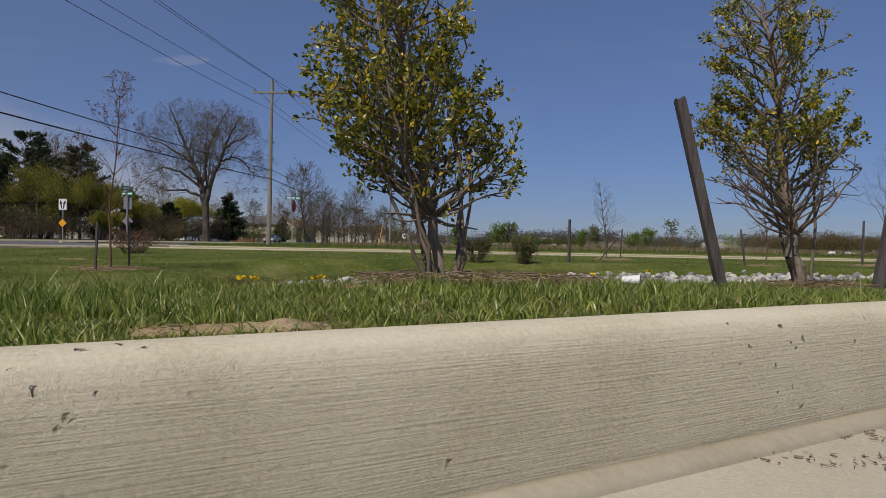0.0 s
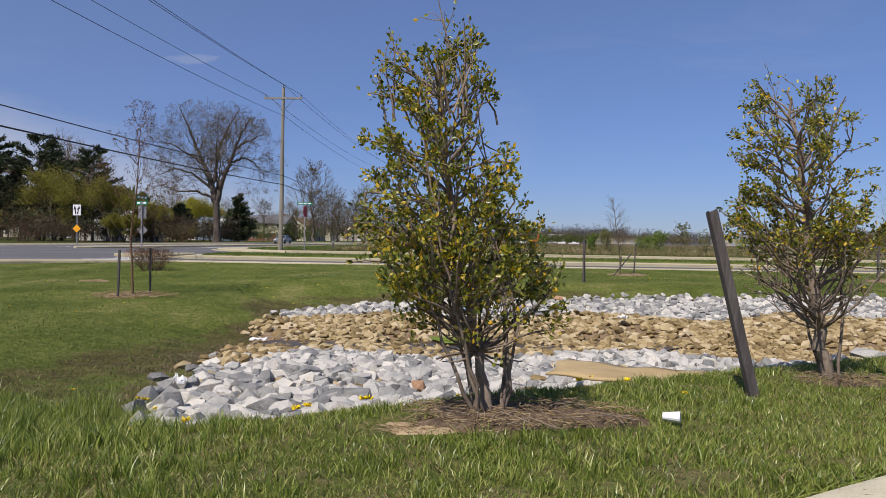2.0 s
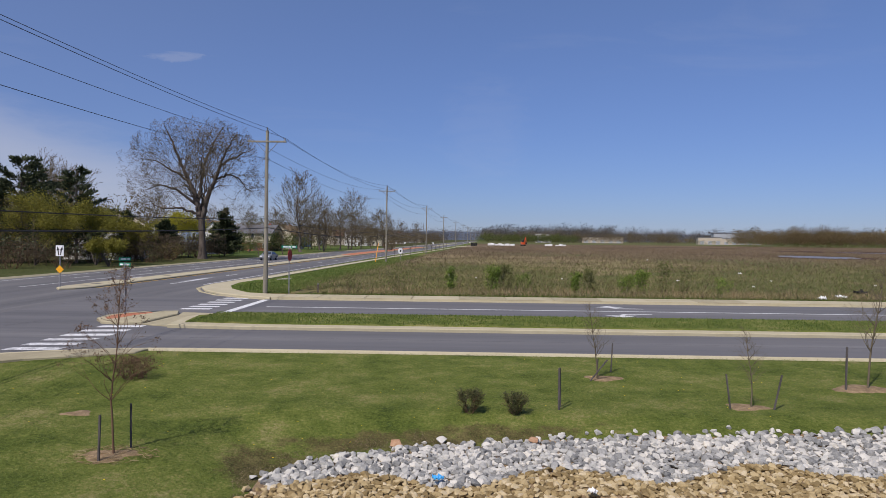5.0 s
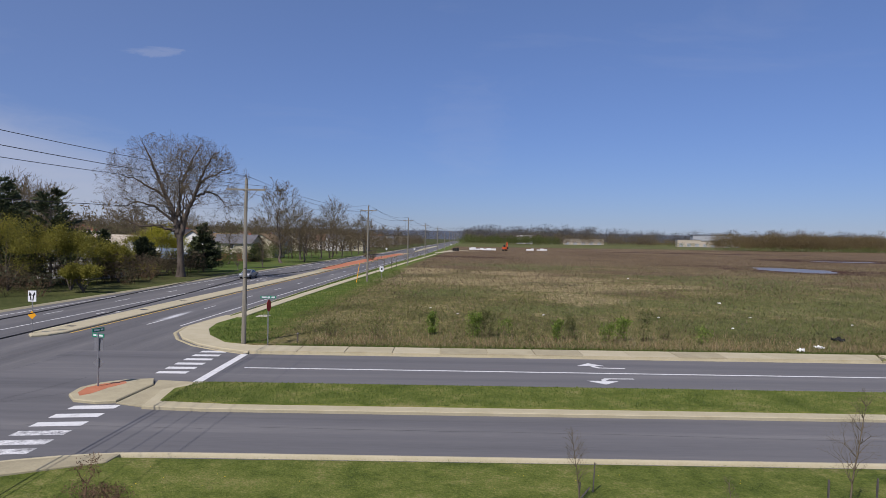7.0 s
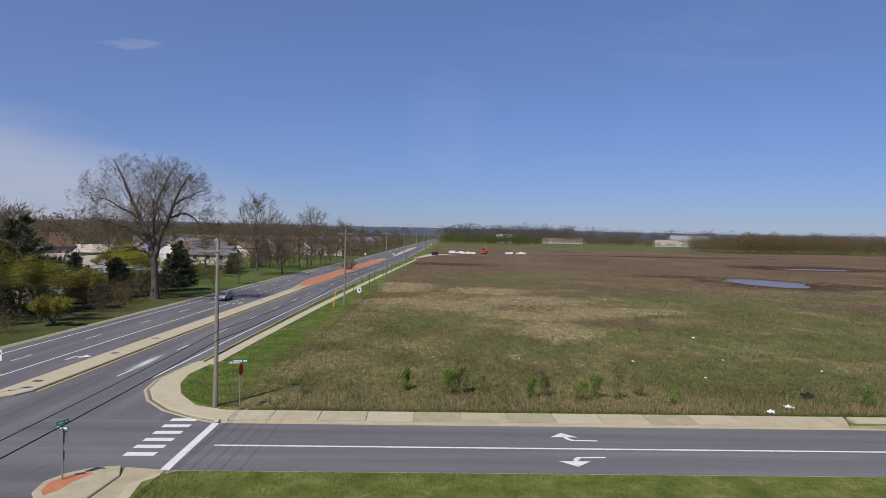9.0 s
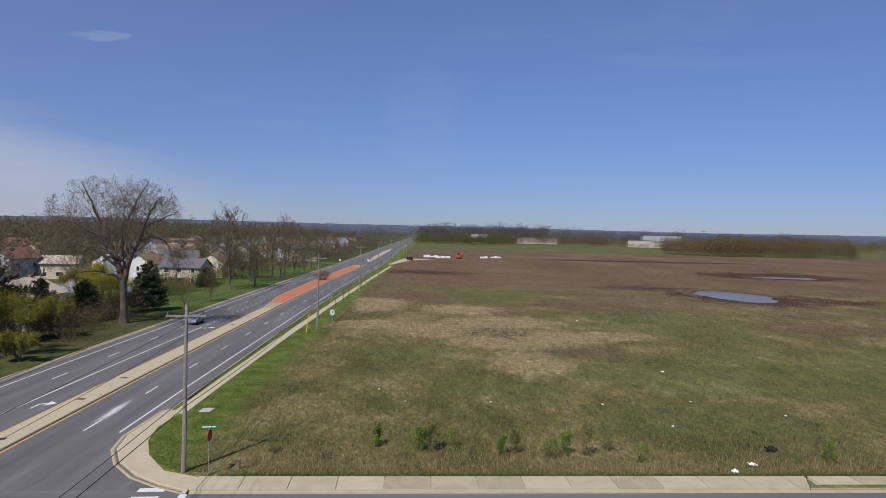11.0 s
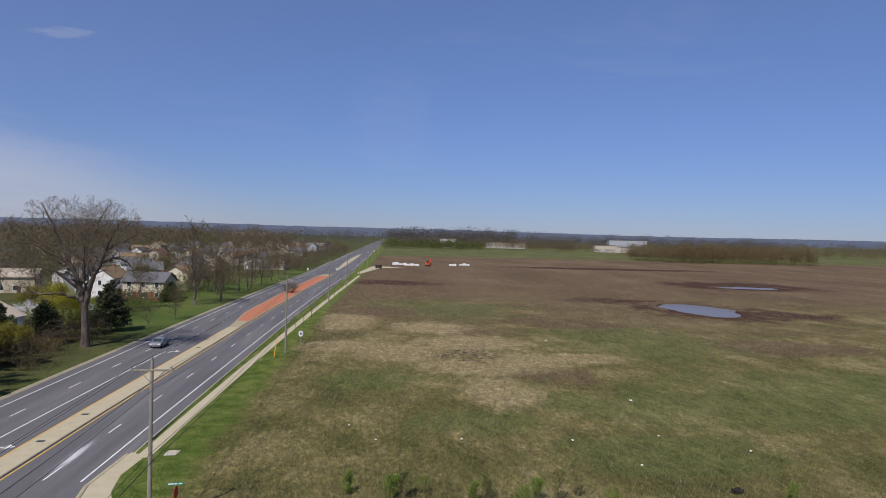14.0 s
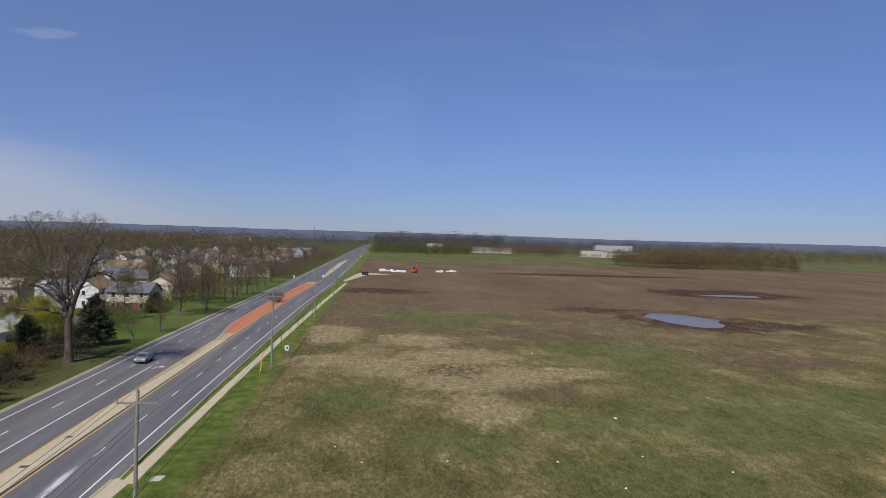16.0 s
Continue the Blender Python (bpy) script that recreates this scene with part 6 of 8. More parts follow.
for r0, r1, pts in GREAT:
    pts = np.array(pts, float)
    t = np.linspace(0, len(pts) - 1, 6 * (len(pts) - 1) + 1)
    line = np.stack([np.interp(t, np.arange(len(pts)), pts[:, k]) for k in range(3)], 1)
    for k in range(3):
        line[2:-1, k] = np.convolve(line[:, k], np.ones(5) / 5, "same")[2:-1] if len(line) < 6 else np.convolve(np.pad(line[:, k], 2, mode="edge"), np.ones(5) / 5, "valid")[2:-1]
    line[1:] += r.normal(0, .09, (len(line) - 1, 3))
    f = np.linspace(0, 1, len(line))
    rad = r0 * (1 - f) ** .9 + r1
    for k in range(len(line) - 1):
        segs.append((*line[k], *line[k + 1], rad[k], rad[k + 1], 8))
    ahead = line[-1] - line[0]
    for k in range(max(2, int(len(line) * .22)), len(line)):
        way = line[min(k + 1, len(line) - 1)] - line[k - 1]
        way /= np.linalg.norm(way)
        for c in range((1 if k % 3 else 2) if k < len(line) - 1 else 4):
            off = r.normal(0, 1, 3)
            off -= way * (off @ way)
            off /= np.linalg.norm(off)
            a = r.uniform(.45, 1.05)
            d = way * math.cos(a) + off * math.sin(a) + np.array([0, 0, .12])
            grow(r, line[k], d, (1.3 + 1.2 * r.uniform()) * (1.25 - .5 * f[k]), max(.026, rad[k] * .30), 5, segs, tips, .52, (2, 3), .02, .18, .78, 3, .58)
segs = np.array(segs)
away = (segs[:, 3] + .8) ** 2 / 12.2 ** 2 + segs[:, 4] ** 2 / 11.8 ** 2 + ((segs[:, 5] - 14.6) / 9.6) ** 2
segs = segs[(away < 1 + .10 * np.sin(segs[:, 3] * 1.9 + segs[:, 4] * 1.3) + .06 * np.sin(segs[:, 5] * 2.3)) | (segs[:, 6] > .12)]
segs[:, 6:8] = np.maximum(segs[:, 6:8], .010)
tree_thing("bare_tree", -43.0, 116.5, segs, "great leafless tree with a thick trunk and wide vase-shaped crown", bark=BARK, twig=TWIG, thick=.055)


def leader_tree(h, w, seed, low=.18, n=36):
    """Segments of an upright leafless tree: one stem to the top, rising limbs in an oval crown."""
    r = np.random.default_rng(seed)
    segs, tips = [], []
    top = 14
    stem = np.stack([np.cumsum(r.normal(0, .012 * h, top + 1)), np.cumsum(r.normal(0, .012 * h, top + 1)), np.linspace(0, h * .95, top + 1)], 1)
    stem[0, :2] = 0
    rad = .020 * h * (1 - np.linspace(0, 1, top + 1)) ** .85 + .012
    for k in range(top):
        segs.append((*stem[k], *stem[k + 1], rad[k] * (1.3 if k == 0 else 1), rad[k + 1], 9))
    for i in range(n):
        f = (i + r.uniform(0, 1)) / n
        z = h * (low + (.93 - low) * f ** .9)
        wide = w * .5 * min(1.0, .45 + 1.9 * f) * (1 - f) ** .55 + .05 * h
        tilt = 1.05 - .6 * f
        a = i * 2.4 + r.uniform(-.4, .4)
        base = np.array([np.interp(z, stem[:, 2], stem[:, k]) for k in range(3)])
        L = wide * r.uniform(.75, 1.15) / math.sin(tilt)
        grow(r, base, (math.cos(a) * math.sin(tilt), math.sin(a) * math.sin(tilt), math.cos(tilt)), L * .46, .0065 * h * (1.1 - f), 3, segs, tips, .48, (2, 4), .05, .15, .74, 3, .6)
    return np.array(segs), tips


# a few bare trees, then copies in other sizes and turns
proto = []
for sg, _ in (leader_tree(11, 8.2, 400), leader_tree(11, 9.0, 401, .14), bare_tree(11, 402, .24, .42, 5, .2, (2, 3), .05, 5, .5, .14), leader_tree(11, 10, 403, .22)):
    sg[:, 6:8] = np.maximum(sg[:, 6:8], .018)
    proto.append(sg)
TREES = [(-41.2, 179, 17.5), (-43.5, 187, 12.5), (-39.2, 199, 12), (-42, 207, 13), (-37.8, 216, 11), (-36.6, 226, 10.5), (-35.4, 246, 12), (-33.6, 278, 11), (-37.5, 190, 10), (-38.6, 151.3, 6), (-40, 138.2, 5.5), (-37.2, 235, 15.5), (-43.3, 285.5, 13), (-34.5, 305, 14), (-49, 250, 12), (-47, 218, 11), (-60, 225, 11), (-55, 300, 13), (-44, 330, 12), (-38, 360, 12), (-52, 170, 9), (-34.5, 265, 8), (-68, 262, 11), (-92, 255, 12), (-84, 320, 13), (-75, 170, 12), (-88, 180, 13), (-60, 100, 12), (-66, 118, 13), (-78, 130, 14), (-90, 140, 14), (-98, 120, 15), (-36, 420, 12), (-30, 460, 12), (-42, 470, 13), (-58, 420, 13)]
first = {}
for i, (x, y, h) in enumerate(TREES):
    v = i % 4
    m = pose(x, y, .05, 0, 0, i * 67) @ Matrix.Scale(h / 11, 4)
    if v not in first:
        first[v] = tree_thing("bare_tree", x, y, proto[v], "leafless roadside tree with fine brown twigs", "tree", "bare trees", BARK, FAR_TWIG, .06)
        first[v].matrix_basis = m
    else:
        c = copy_thing(first[v], Matrix())
        c.matrix_basis = m
ROW = [(-11.6, 126), (-11.1, 136), (-10.4, 146), (-9.6, 156), (-9.2, 166), (-8.3, 187), (-7.9, 198), (-7.2, 209), (-6.4, 220), (-5.6, 232), (-4.9, 258), (-4.2, 272)]
sg, _ = bare_tree(4.2, 450, .3, .5, 3, .06, (2, 3), .03, 4, .6)
row0 = None
for i, (x, y) in enumerate(ROW):
    m = pose(x - 1.2, y, .12, 0, 0, i * 81) @ Matrix.Scale(.85 + .08 * (i % 4), 4)
    if row0 is None:
        row0 = tree_thing("street_tree", x, y, sg, "small bare street tree beside the sidewalk", "tree", "street trees", BARK, TWIG, .03)
        row0.matrix_basis = m
    else:
        copy_thing(row0, Matrix()).matrix_basis = m


def conifer(h, w, seed, droop=.2, name="conifer", open_=1.0, shape=.8, tier=.035):
    """A pine or spruce: straight trunk, tiers of limbs, flat sprays of needles with gaps between."""
    r = np.random.default_rng(seed)
    ob = thing(name, Matrix(), "", "tree", "evergreens")
    segs = [(0, 0, 0, 0, 0, h * .97, .018 * h, .01, 9)]
    pos, dirs = [], []
    z = h * .1
    while z < h * .98:
        f = (z - h * .1) / (h * .9)
        L = w * .5 * (1 - f) ** shape + .25
        for c in range(5 if tier < .05 else 6):
            a = r.uniform(0, 6.28)
            ln = L * r.uniform(.45, 1.2)
            d = np.array([math.cos(a), math.sin(a), .35 - droop * r.uniform(.4, 1.6)])
            p0 = np.array([0, 0, z + r.normal(0, tier * h * .2)])
            p1 = p0 + d * ln
            segs.append((*p0, *p1, .03 + .012 * ln, .01, 1))
            n = int(32 * ln * open_) + 12
            t = r.uniform(.15 if tier < .05 else .4, 1.05, (n, 1))
            fan = np.cross(d, (0, 0, 1.0))[None] * r.normal(0, .16 * ln, (n, 1)) * t
            pos.append(p0 + (p1 - p0) * t + fan + r.normal(0, 1, (n, 3)) * np.array([.1, .1, .06 + .02 * ln]) + np.array([0, 0, .12 * ln]) * t * t)
            dirs.append(np.tile(d, (n, 1)) + r.normal(0, .5, (n, 3)) + np.array([0, 0, .45]))
        z += h * tier
    limbs(np.array(segs), ob, BARK, BARK, .06)
    pos, dirs = np.concatenate(pos), np.concatenate(dirs)
    ln = r.uniform(.3, .7, len(pos))
    tri_object("needles", *leaf_mesh(pos, dirs, ln, ln * .3, r, .1), NEEDLE, ob, "dark green needles")
    return ob


def put_conifer(x, y, h, w, seed, label, droop=.2, open_=1.0):
    c = conifer(h, w, seed, droop, open_=open_, shape=.55 if h > 11 else .8, tier=.075 if h > 11 else .035)
    c.matrix_basis = pose(x, y, .05)
    c["label"] = label
    return c


put_conifer(-45.2, 133.5, 9.3, 6.6, 501, "dense dark cone-shaped spruce beside the great tree", .35, 1.5)
put_conifer(-57.5, 91, 14.5, 11, 502, "tall open pine with layered dark branches", .05, 1.5)
put_conifer(-51.5, 93.5, 12.8, 9.5, 503, "tall open pine with layered dark branches", .05, 1.5)
put_conifer(-63, 90, 14.0, 10, 504, "dark bushy pine behind spring-leaf trees", .15, 1.5)
put_conifer(-68, 96, 12, 8, 505, "dark pine in the roadside thicket", .1, .9)
put_conifer(-50, 118, 6.5, 5.5, 506, "low dark evergreen under the great tree", .3, 1.4)
put_conifer(-53, 126, 6.2, 5.5, 507, "low dark evergreen in the thicket", .3, 1.4)
put_conifer(-49.5, 186.5, 5.0, 4.2, 508, "small dark evergreen beside a house", .35, 1.6)
put_conifer(-57, 110, 7, 6, 509, "dark evergreen in the thicket", .3, 1.2)
put_conifer(-66, 88, 14, 9, 511, "tall dark pine in the roadside thicket", .08, 1.5)
put_conifer(-59, 97, 12.5, 8, 512, "tall dark pine in the roadside thicket", .08, 1.5)
put_conifer(-52, 108, 7.5, 6, 513, "dark evergreen in the thicket", .25, 1.1)
put_conifer(-49, 140, 6.5, 5, 514, "dark evergreen beside the yard", .3, 1.2)
put_conifer(-62, 116, 6, 6, 510, "dark evergreen in the thicket", .3, 1.2)


def leafy(h, w, seed, mat, n=14000, leaf=.18, bare=.25):
    r = np.random.default_rng(seed)
    ob = thing("spring_tree", Matrix(), "", "tree", "spring-leaf trees")
    segs, tips = [], []
    for i in range(4):
        a = r.uniform(0, 6.28)
        grow(r, (0, 0, 0), (.35 * math.cos(a), .35 * math.sin(a), 1), h * .36, .11, 4, segs, tips, .45, (2, 3), .05, .12, .74, 3)
    segs = np.array(segs)
    segs[:, [2, 5]] *= h / segs[:, 5].max()
    segs[:, [0, 1, 3, 4]] *= w * .5 / np.abs(segs[:, [3, 4]]).max()
    limbs(segs, ob, BARK, TWIG, .05)
    fine = segs[segs[:, 8] <= 2]
    k = r.integers(0, len(fine), n)
    p = fine[k, 3:6] + r.normal(0, .045 * h, (n, 3))
    p[:, 2] = np.where(p[:, 2] < h * .5, p[:, 2] - h * .16 * r.uniform(0, 1, len(p)), p[:, 2])
    p = p[p[:, 2] > .15]
    ln = r.uniform(.5, 1.2, len(p)) * leaf
    tri_object("crown", *leaf_mesh(p, r.normal(0, 1, p.shape) + np.array([0, 0, .4]), ln, ln * .55, r), mat, ob, "fresh yellow-green leaves")
    return ob


for x, y, h, w, s, lab, mat in ((-51.5, 84.5, 9.2, 9.0, 601, "round tree with fresh olive-yellow leaves", SPRING), (-45.5, 87.5, 8.2, 8.5, 602, "round tree with fresh olive-yellow leaves", SPRING), (-49.5, 126.5, 9.2, 10.5, 603, "bright yellow-green spring tree behind the trunk", YELLOW_LEAF), (-54.5, 136, 8.6, 8.0, 604, "bright yellow-green spring tree in the yard", YELLOW_LEAF), (-60, 96, 7.5, 7, 605, "olive-leaved spring tree in a thicket", SPRING), (-42.0, 84, 3.5, 5, 606, "low olive roadside shrub", SPRING), (-50, 97, 7.8, 7.0, 611, "round tree with fresh olive-yellow leaves", SPRING), (-46.5, 102, 6.0, 6.0, 612, "low round olive spring tree", SPRING), (-57.5, 102, 8.0, 7.0, 613, "olive spring tree before a white house", SPRING), (-66, 150, 7, 7, 607, "olive spring tree in a garden", SPRING), (-72, 235, 7, 7, 608, "olive spring tree between houses", SPRING), (-80, 285, 8, 8, 609, "olive spring tree between houses", SPRING)):
    t = leafy(h, w, s, mat)
    t.matrix_basis = pose(x, y, .05)
    t["label"] = lab
blossom = leafy(5.5, 5.5, 620, SIGN_W, 5000, .14)
blossom.matrix_basis = pose(-60, 134, .05)
blossom["label"] = "white blossoming tree in a garden"
mb = twig_bush(-22.5, 219, 5.5, 3.2, 640, TWIG, "wide bare twiggy bush on the brick central reservation", 1500, 500, FAR_TWIG, "median_bush", "bush")
mb.scale = (1, 2.4, 1)
for i, (x, y, h, w) in enumerate([(-45, 108, 2.6, 5), (-48, 102, 3.4, 5), (-46.5, 112, 2.2, 4), (-50, 95, 3.2, 5), (-47, 125, 2.6, 4), (-43.5, 98, 2.2, 4), (-55, 140, 2.4, 4), (-51, 184, 1.6, 3), (-58, 185, 1.6, 3), (-64, 181, 1.7, 3), (-44, 78, 2.6, 5), (-49, 76, 3.5, 6), (-56, 78, 4, 7)]):
    twig_bush(x, y, w, h, 660 + i, DRY_LEAF, "brown tangled roadside thicket bush", 420, 420, NEEDLE if i % 3 else SPRING, "thicket_bush", "bush", "thicket along the road")


# ---- houses ----
def house(x, y, rot, w, d, h, roof_h, wall, roof, label, wing=None, windows=3, storeys=2, brick=None):
    """A gabled house: walls, pitched roof with eaves, framed windows, a door, a chimney."""
    ob = thing("house", pose(x, y, .05, 0, 0, rot), label, "house", "houses across the road")
    def gable(name, x0, x1, y0, y1, hh, rh, wm, rm):
        bm = bmesh.new()
        ym = (y0 + y1) / 2
        vs = [bm.verts.new(v) for v in ((x0, y0, 0), (x1, y0, 0), (x1, y1, 0), (x0, y1, 0), (x0, y0, hh), (x1, y0, hh), (x1, y1, hh), (x0, y1, hh), (x0, ym, hh + rh), (x1, ym, hh + rh))]
        for f in ((0, 1, 5, 4), (1, 2, 6, 9, 5), (2, 3, 7, 6), (3, 0, 4, 8, 7)):
            bm.faces.new([vs[i] for i in f])
        bmesh.ops.recalc_face_normals(bm, faces=bm.faces)
        part(name, bm, wm, ob)
        bm = bmesh.new()
        e, t = .45, .16
        s = rh / (ym - y0)
        for sg in (-1, 1):
            yo = ym + sg * ((y1 - y0) / 2 + e)
            zo = hh - e * s
            q = [(x0 - e, yo, zo), (x1 + e, yo, zo), (x1 + e, ym, hh + rh), (x0 - e, ym, hh + rh)]
            lo = [bm.verts.new((a, b, c + .02)) for a, b, c in q]
            hi = [bm.verts.new((a, b, c + t)) for a, b, c in q]
            bm.faces.new(lo)
            bm.faces.new(hi[::-1])
            for i in range(4):
                bm.faces.new((lo[i - 1], lo[i], hi[i], hi[i - 1]))
        bmesh.ops.recalc_face_normals(bm, faces=bm.faces)
        part("roof", bm, rm, ob)
    gable("wall", -w / 2, w / 2, -d / 2, d / 2, h, roof_h, wall, roof)
    if brick:
        part("lower_wall", box(bmesh.new(), -w / 2 - .03, w / 2 + .03, -d / 2 - .03, -d / 2 + .1, 0, h * .45), brick, ob, "red brick lower wall")
    if wing:
        wx0, wx1, wy0, wy1, wh, wr, wm = wing
        gable("wing", wx0, wx1, wy0, wy1, wh, wr, wm, roof)
    for st in range(storeys):
        zc = 1.5 + st * 2.7
        if zc > h - .6:
            continue
        for k in range(windows):
            xc = -w / 2 + w * (k + .5) / windows
            fr = part("window", box(bmesh.new(), xc - .62, xc + .62, -d / 2 - .09, -d / 2 - .02, zc - .72, zc + .72), SIGN_W, ob, "white window frame")
            part("pane", box(bmesh.new(), xc - .5, xc + .5, -d / 2 - .1, -d / 2 - .085, zc - .6, zc + .6), GLASS, fr)
        for xs in (-1, 1):
            fr = part("window", box(bmesh.new(), xs * (w / 2 + .055) - .035, xs * (w / 2 + .055) + .035, -.55, .55, zc - .7, zc + .7), SIGN_W, ob)
            part("pane", box(bmesh.new(), xs * (w / 2 + .095) - .006, xs * (w / 2 + .095) + .006, -.43, .43, zc - .58, zc + .58), GLASS, fr)
    part("door", box(bmesh.new(), .4, 1.4, -d / 2 - .1, -d / 2 - .03, 0, 2.1), BARK, ob)
    part("chimney", box(bmesh.new(), w * .28, w * .28 + .7, -.2, .4, h, h + roof_h + .5), BRICK_W, ob, "brick chimney")
    return ob


WHITE_W = wall_paint("white_siding", (.72, .71, .68))
CREAM_W = wall_paint("cream_siding", (.62, .56, .42))
GREY_W = wall_paint("grey_siding", (.36, .38, .40))
BLUE_W = wall_paint("blue_grey_siding", (.26, .33, .42))
BEIGE_W = wall_paint("beige_siding", (.48, .42, .33))
BRICK_W = wall_paint("red_brick_wall", (.30, .12, .08))
GREY_R = wall_paint("grey_shingles", (.13, .13, .14), .95)
DARK_R = wall_paint("dark_shingles", (.085, .08, .08), .95)
BROWN_R = wall_paint("brown_shingles", (.22, .155, .09), .95)
RED_R = wall_paint("red_brown_shingles", (.17, .095, .065), .95)
house(-56.5, 193, -8, 11, 8, 5.0, 2.2, CREAM_W, GREY_R, "cream and brick house with a grey shingle roof", (-9.5, -5.5, -3.5, 3.0, 2.8, 1.5, BRICK_W), 3, 2, BRICK_W)
house(-68.5, 197, 82, 9, 8, 5.6, 2.6, WHITE_W, BROWN_R, "white gabled house with an orange-brown roof", None, 2)
house(-75, 200, 82, 10, 8, 6.0, 2.6, BLUE_W, DARK_R, "blue-grey house with a dark roof", None, 2)
house(-82, 208, 85, 8, 8, 5.8, 2.4, WHITE_W, RED_R, "white house with a red-brown roof", None, 2)
house(-56.5, 224, 80, 9, 8, 5.2, 2.4, CREAM_W, BROWN_R, "cream gabled house with a tan roof", None, 2)
house(-96, 207, 10, 10, 8, 4.6, 2.0, CREAM_W, BEIGE_W, "cream house with a pale roof", None, 3, 1)
house(-106, 200, 75, 11, 9, 6.2, 2.8, GREY_W, RED_R, "grey house with a red-brown roof", None, 2)
house(-108, 184, 75, 10, 8, 5.0, 2.4, GREY_W, RED_R, "grey house with a red-brown roof", None, 2)
house(-56.5, 111, 84, 9, 9, 5.2, 2.2, WHITE_W, BEIGE_W, "white-sided house with a pale roof behind the thicket", None, 2)
house(-53.5, 152, 20, 5, 4, 2.2, .9, BLUE_W, BLUE_W, "small blue-grey garden shed", None, 1, 1)
palette = [(WHITE_W, GREY_R), (BEIGE_W, BROWN_R), (GREY_W, GREY_R), (WHITE_W, DARK_R), (CREAM_W, GREY_R), (BEIGE_W, RED_R)]
names = ["white house with a grey roof", "beige house with a brown roof", "grey house with a grey roof", "white house with a dark roof", "cream house with a grey roof", "beige house with a red-brown roof"]
FAR_HOUSES = [(-90, 286, 10), (-110, 283, 80), (-66, 275, 75), (-52, 340, 10), (-42.5, 345, 80), (-64, 372, 15), (-89, 405, 10), (-87, 440, 75), (-113, 430, 80), (-131, 420, 75), (-72, 330, 80), (-99, 345, 80), (-128, 340, 10), (-150, 300, 80), (-160, 260, 20), (-140, 205, 75), (-126, 180, 10), (-60, 440, 80), (-46, 480, 10), (-75, 490, 75), (-100, 500, 80), (-130, 505, 80), (-160, 470, 10), (-55, 560, 15), (-90, 580, 80), (-130, 600, 80), (-48, 640, 80), (-78, 660, 10), (-175, 360, 75), (-190, 430, 80), (-112, 560, 80), (-156, 540, 80), (-146, 549, 80), (-112, 540, 10), (-126, 660, 80), (-95, 695, 80), (-62, 395, 12), (-101, 317, 15), (-123, 362, 80), (-118, 300, 10), (-76, 252, 12), (-57.5, 488, 80), (-98, 458, 12), (-85, 352, 80), (-145, 385, 15), (-104, 395, 80), (-76, 412, 10), (-168, 320, 10), (-190, 300, 80), (-140, 450, 10), (-176, 520, 80), (-120, 480, 10), (-84, 535, 12), (-66, 600, 80), (-150, 620, 12), (-105, 630, 80)]
for i, (x, y, rot) in enumerate(FAR_HOUSES):
    wl_, rf = palette[i % 6]
    house(x, y, rot + (i * 7) % 12, 10 + i % 3, 8, 4.6 + (i % 4) * .45, 2.3 + (i % 3) * .3, wl_, rf, names[i % 6] + " among bare trees", None, 2)


def shed(name, x, y, w, d, h, mat, label, bays):
    ob = thing(name, pose(x, y, .05, 0, 0, -14), label, "building")
    part("wall", box(bmesh.new(), -w / 2, w / 2, -d / 2, d / 2, 0, h), mat, ob)
    part("roof", box(bmesh.new(), -w / 2 - .4, w / 2 + .4, -d / 2 - .4, d / 2 + .4, h, h + .5), GREY_R, ob)
    for k in range(bays):
        xc = -w / 2 + w * (k + .5) / bays
        part("loading_door", box(bmesh.new(), xc - w / bays * .25, xc + w / bays * .25, -d / 2 - .15, -d / 2 - .02, 0, h * .5), GREY_W, ob)
    return ob


shed("warehouse", 334, 935, 30, 30, 9.5, BEIGE_W, "long pale warehouse beyond the field", 3)
shed("warehouse", 372, 925, 48, 30, 8, BEIGE_W, "long pale warehouse beyond the field", 5)
shed("warehouse", 430, 1100, 60, 40, 17, GREY_W, "grey flat-roofed building behind the woods", 5)
shed("warehouse", 215, 1050, 60, 25, 9, BEIGE_W, "pale building behind the woods", 5)
shed("warehouse", 120, 1010, 22, 15, 13, WHITE_W, "white building behind the far trees", 2)
shed("warehouse", -230, 1400, 70, 30, 14, WHITE_W, "far white building above the tree line", 5)
shed("warehouse", -55, 690, 34, 18, 8, BEIGE_W, "pale flat building beside the main road", 4)


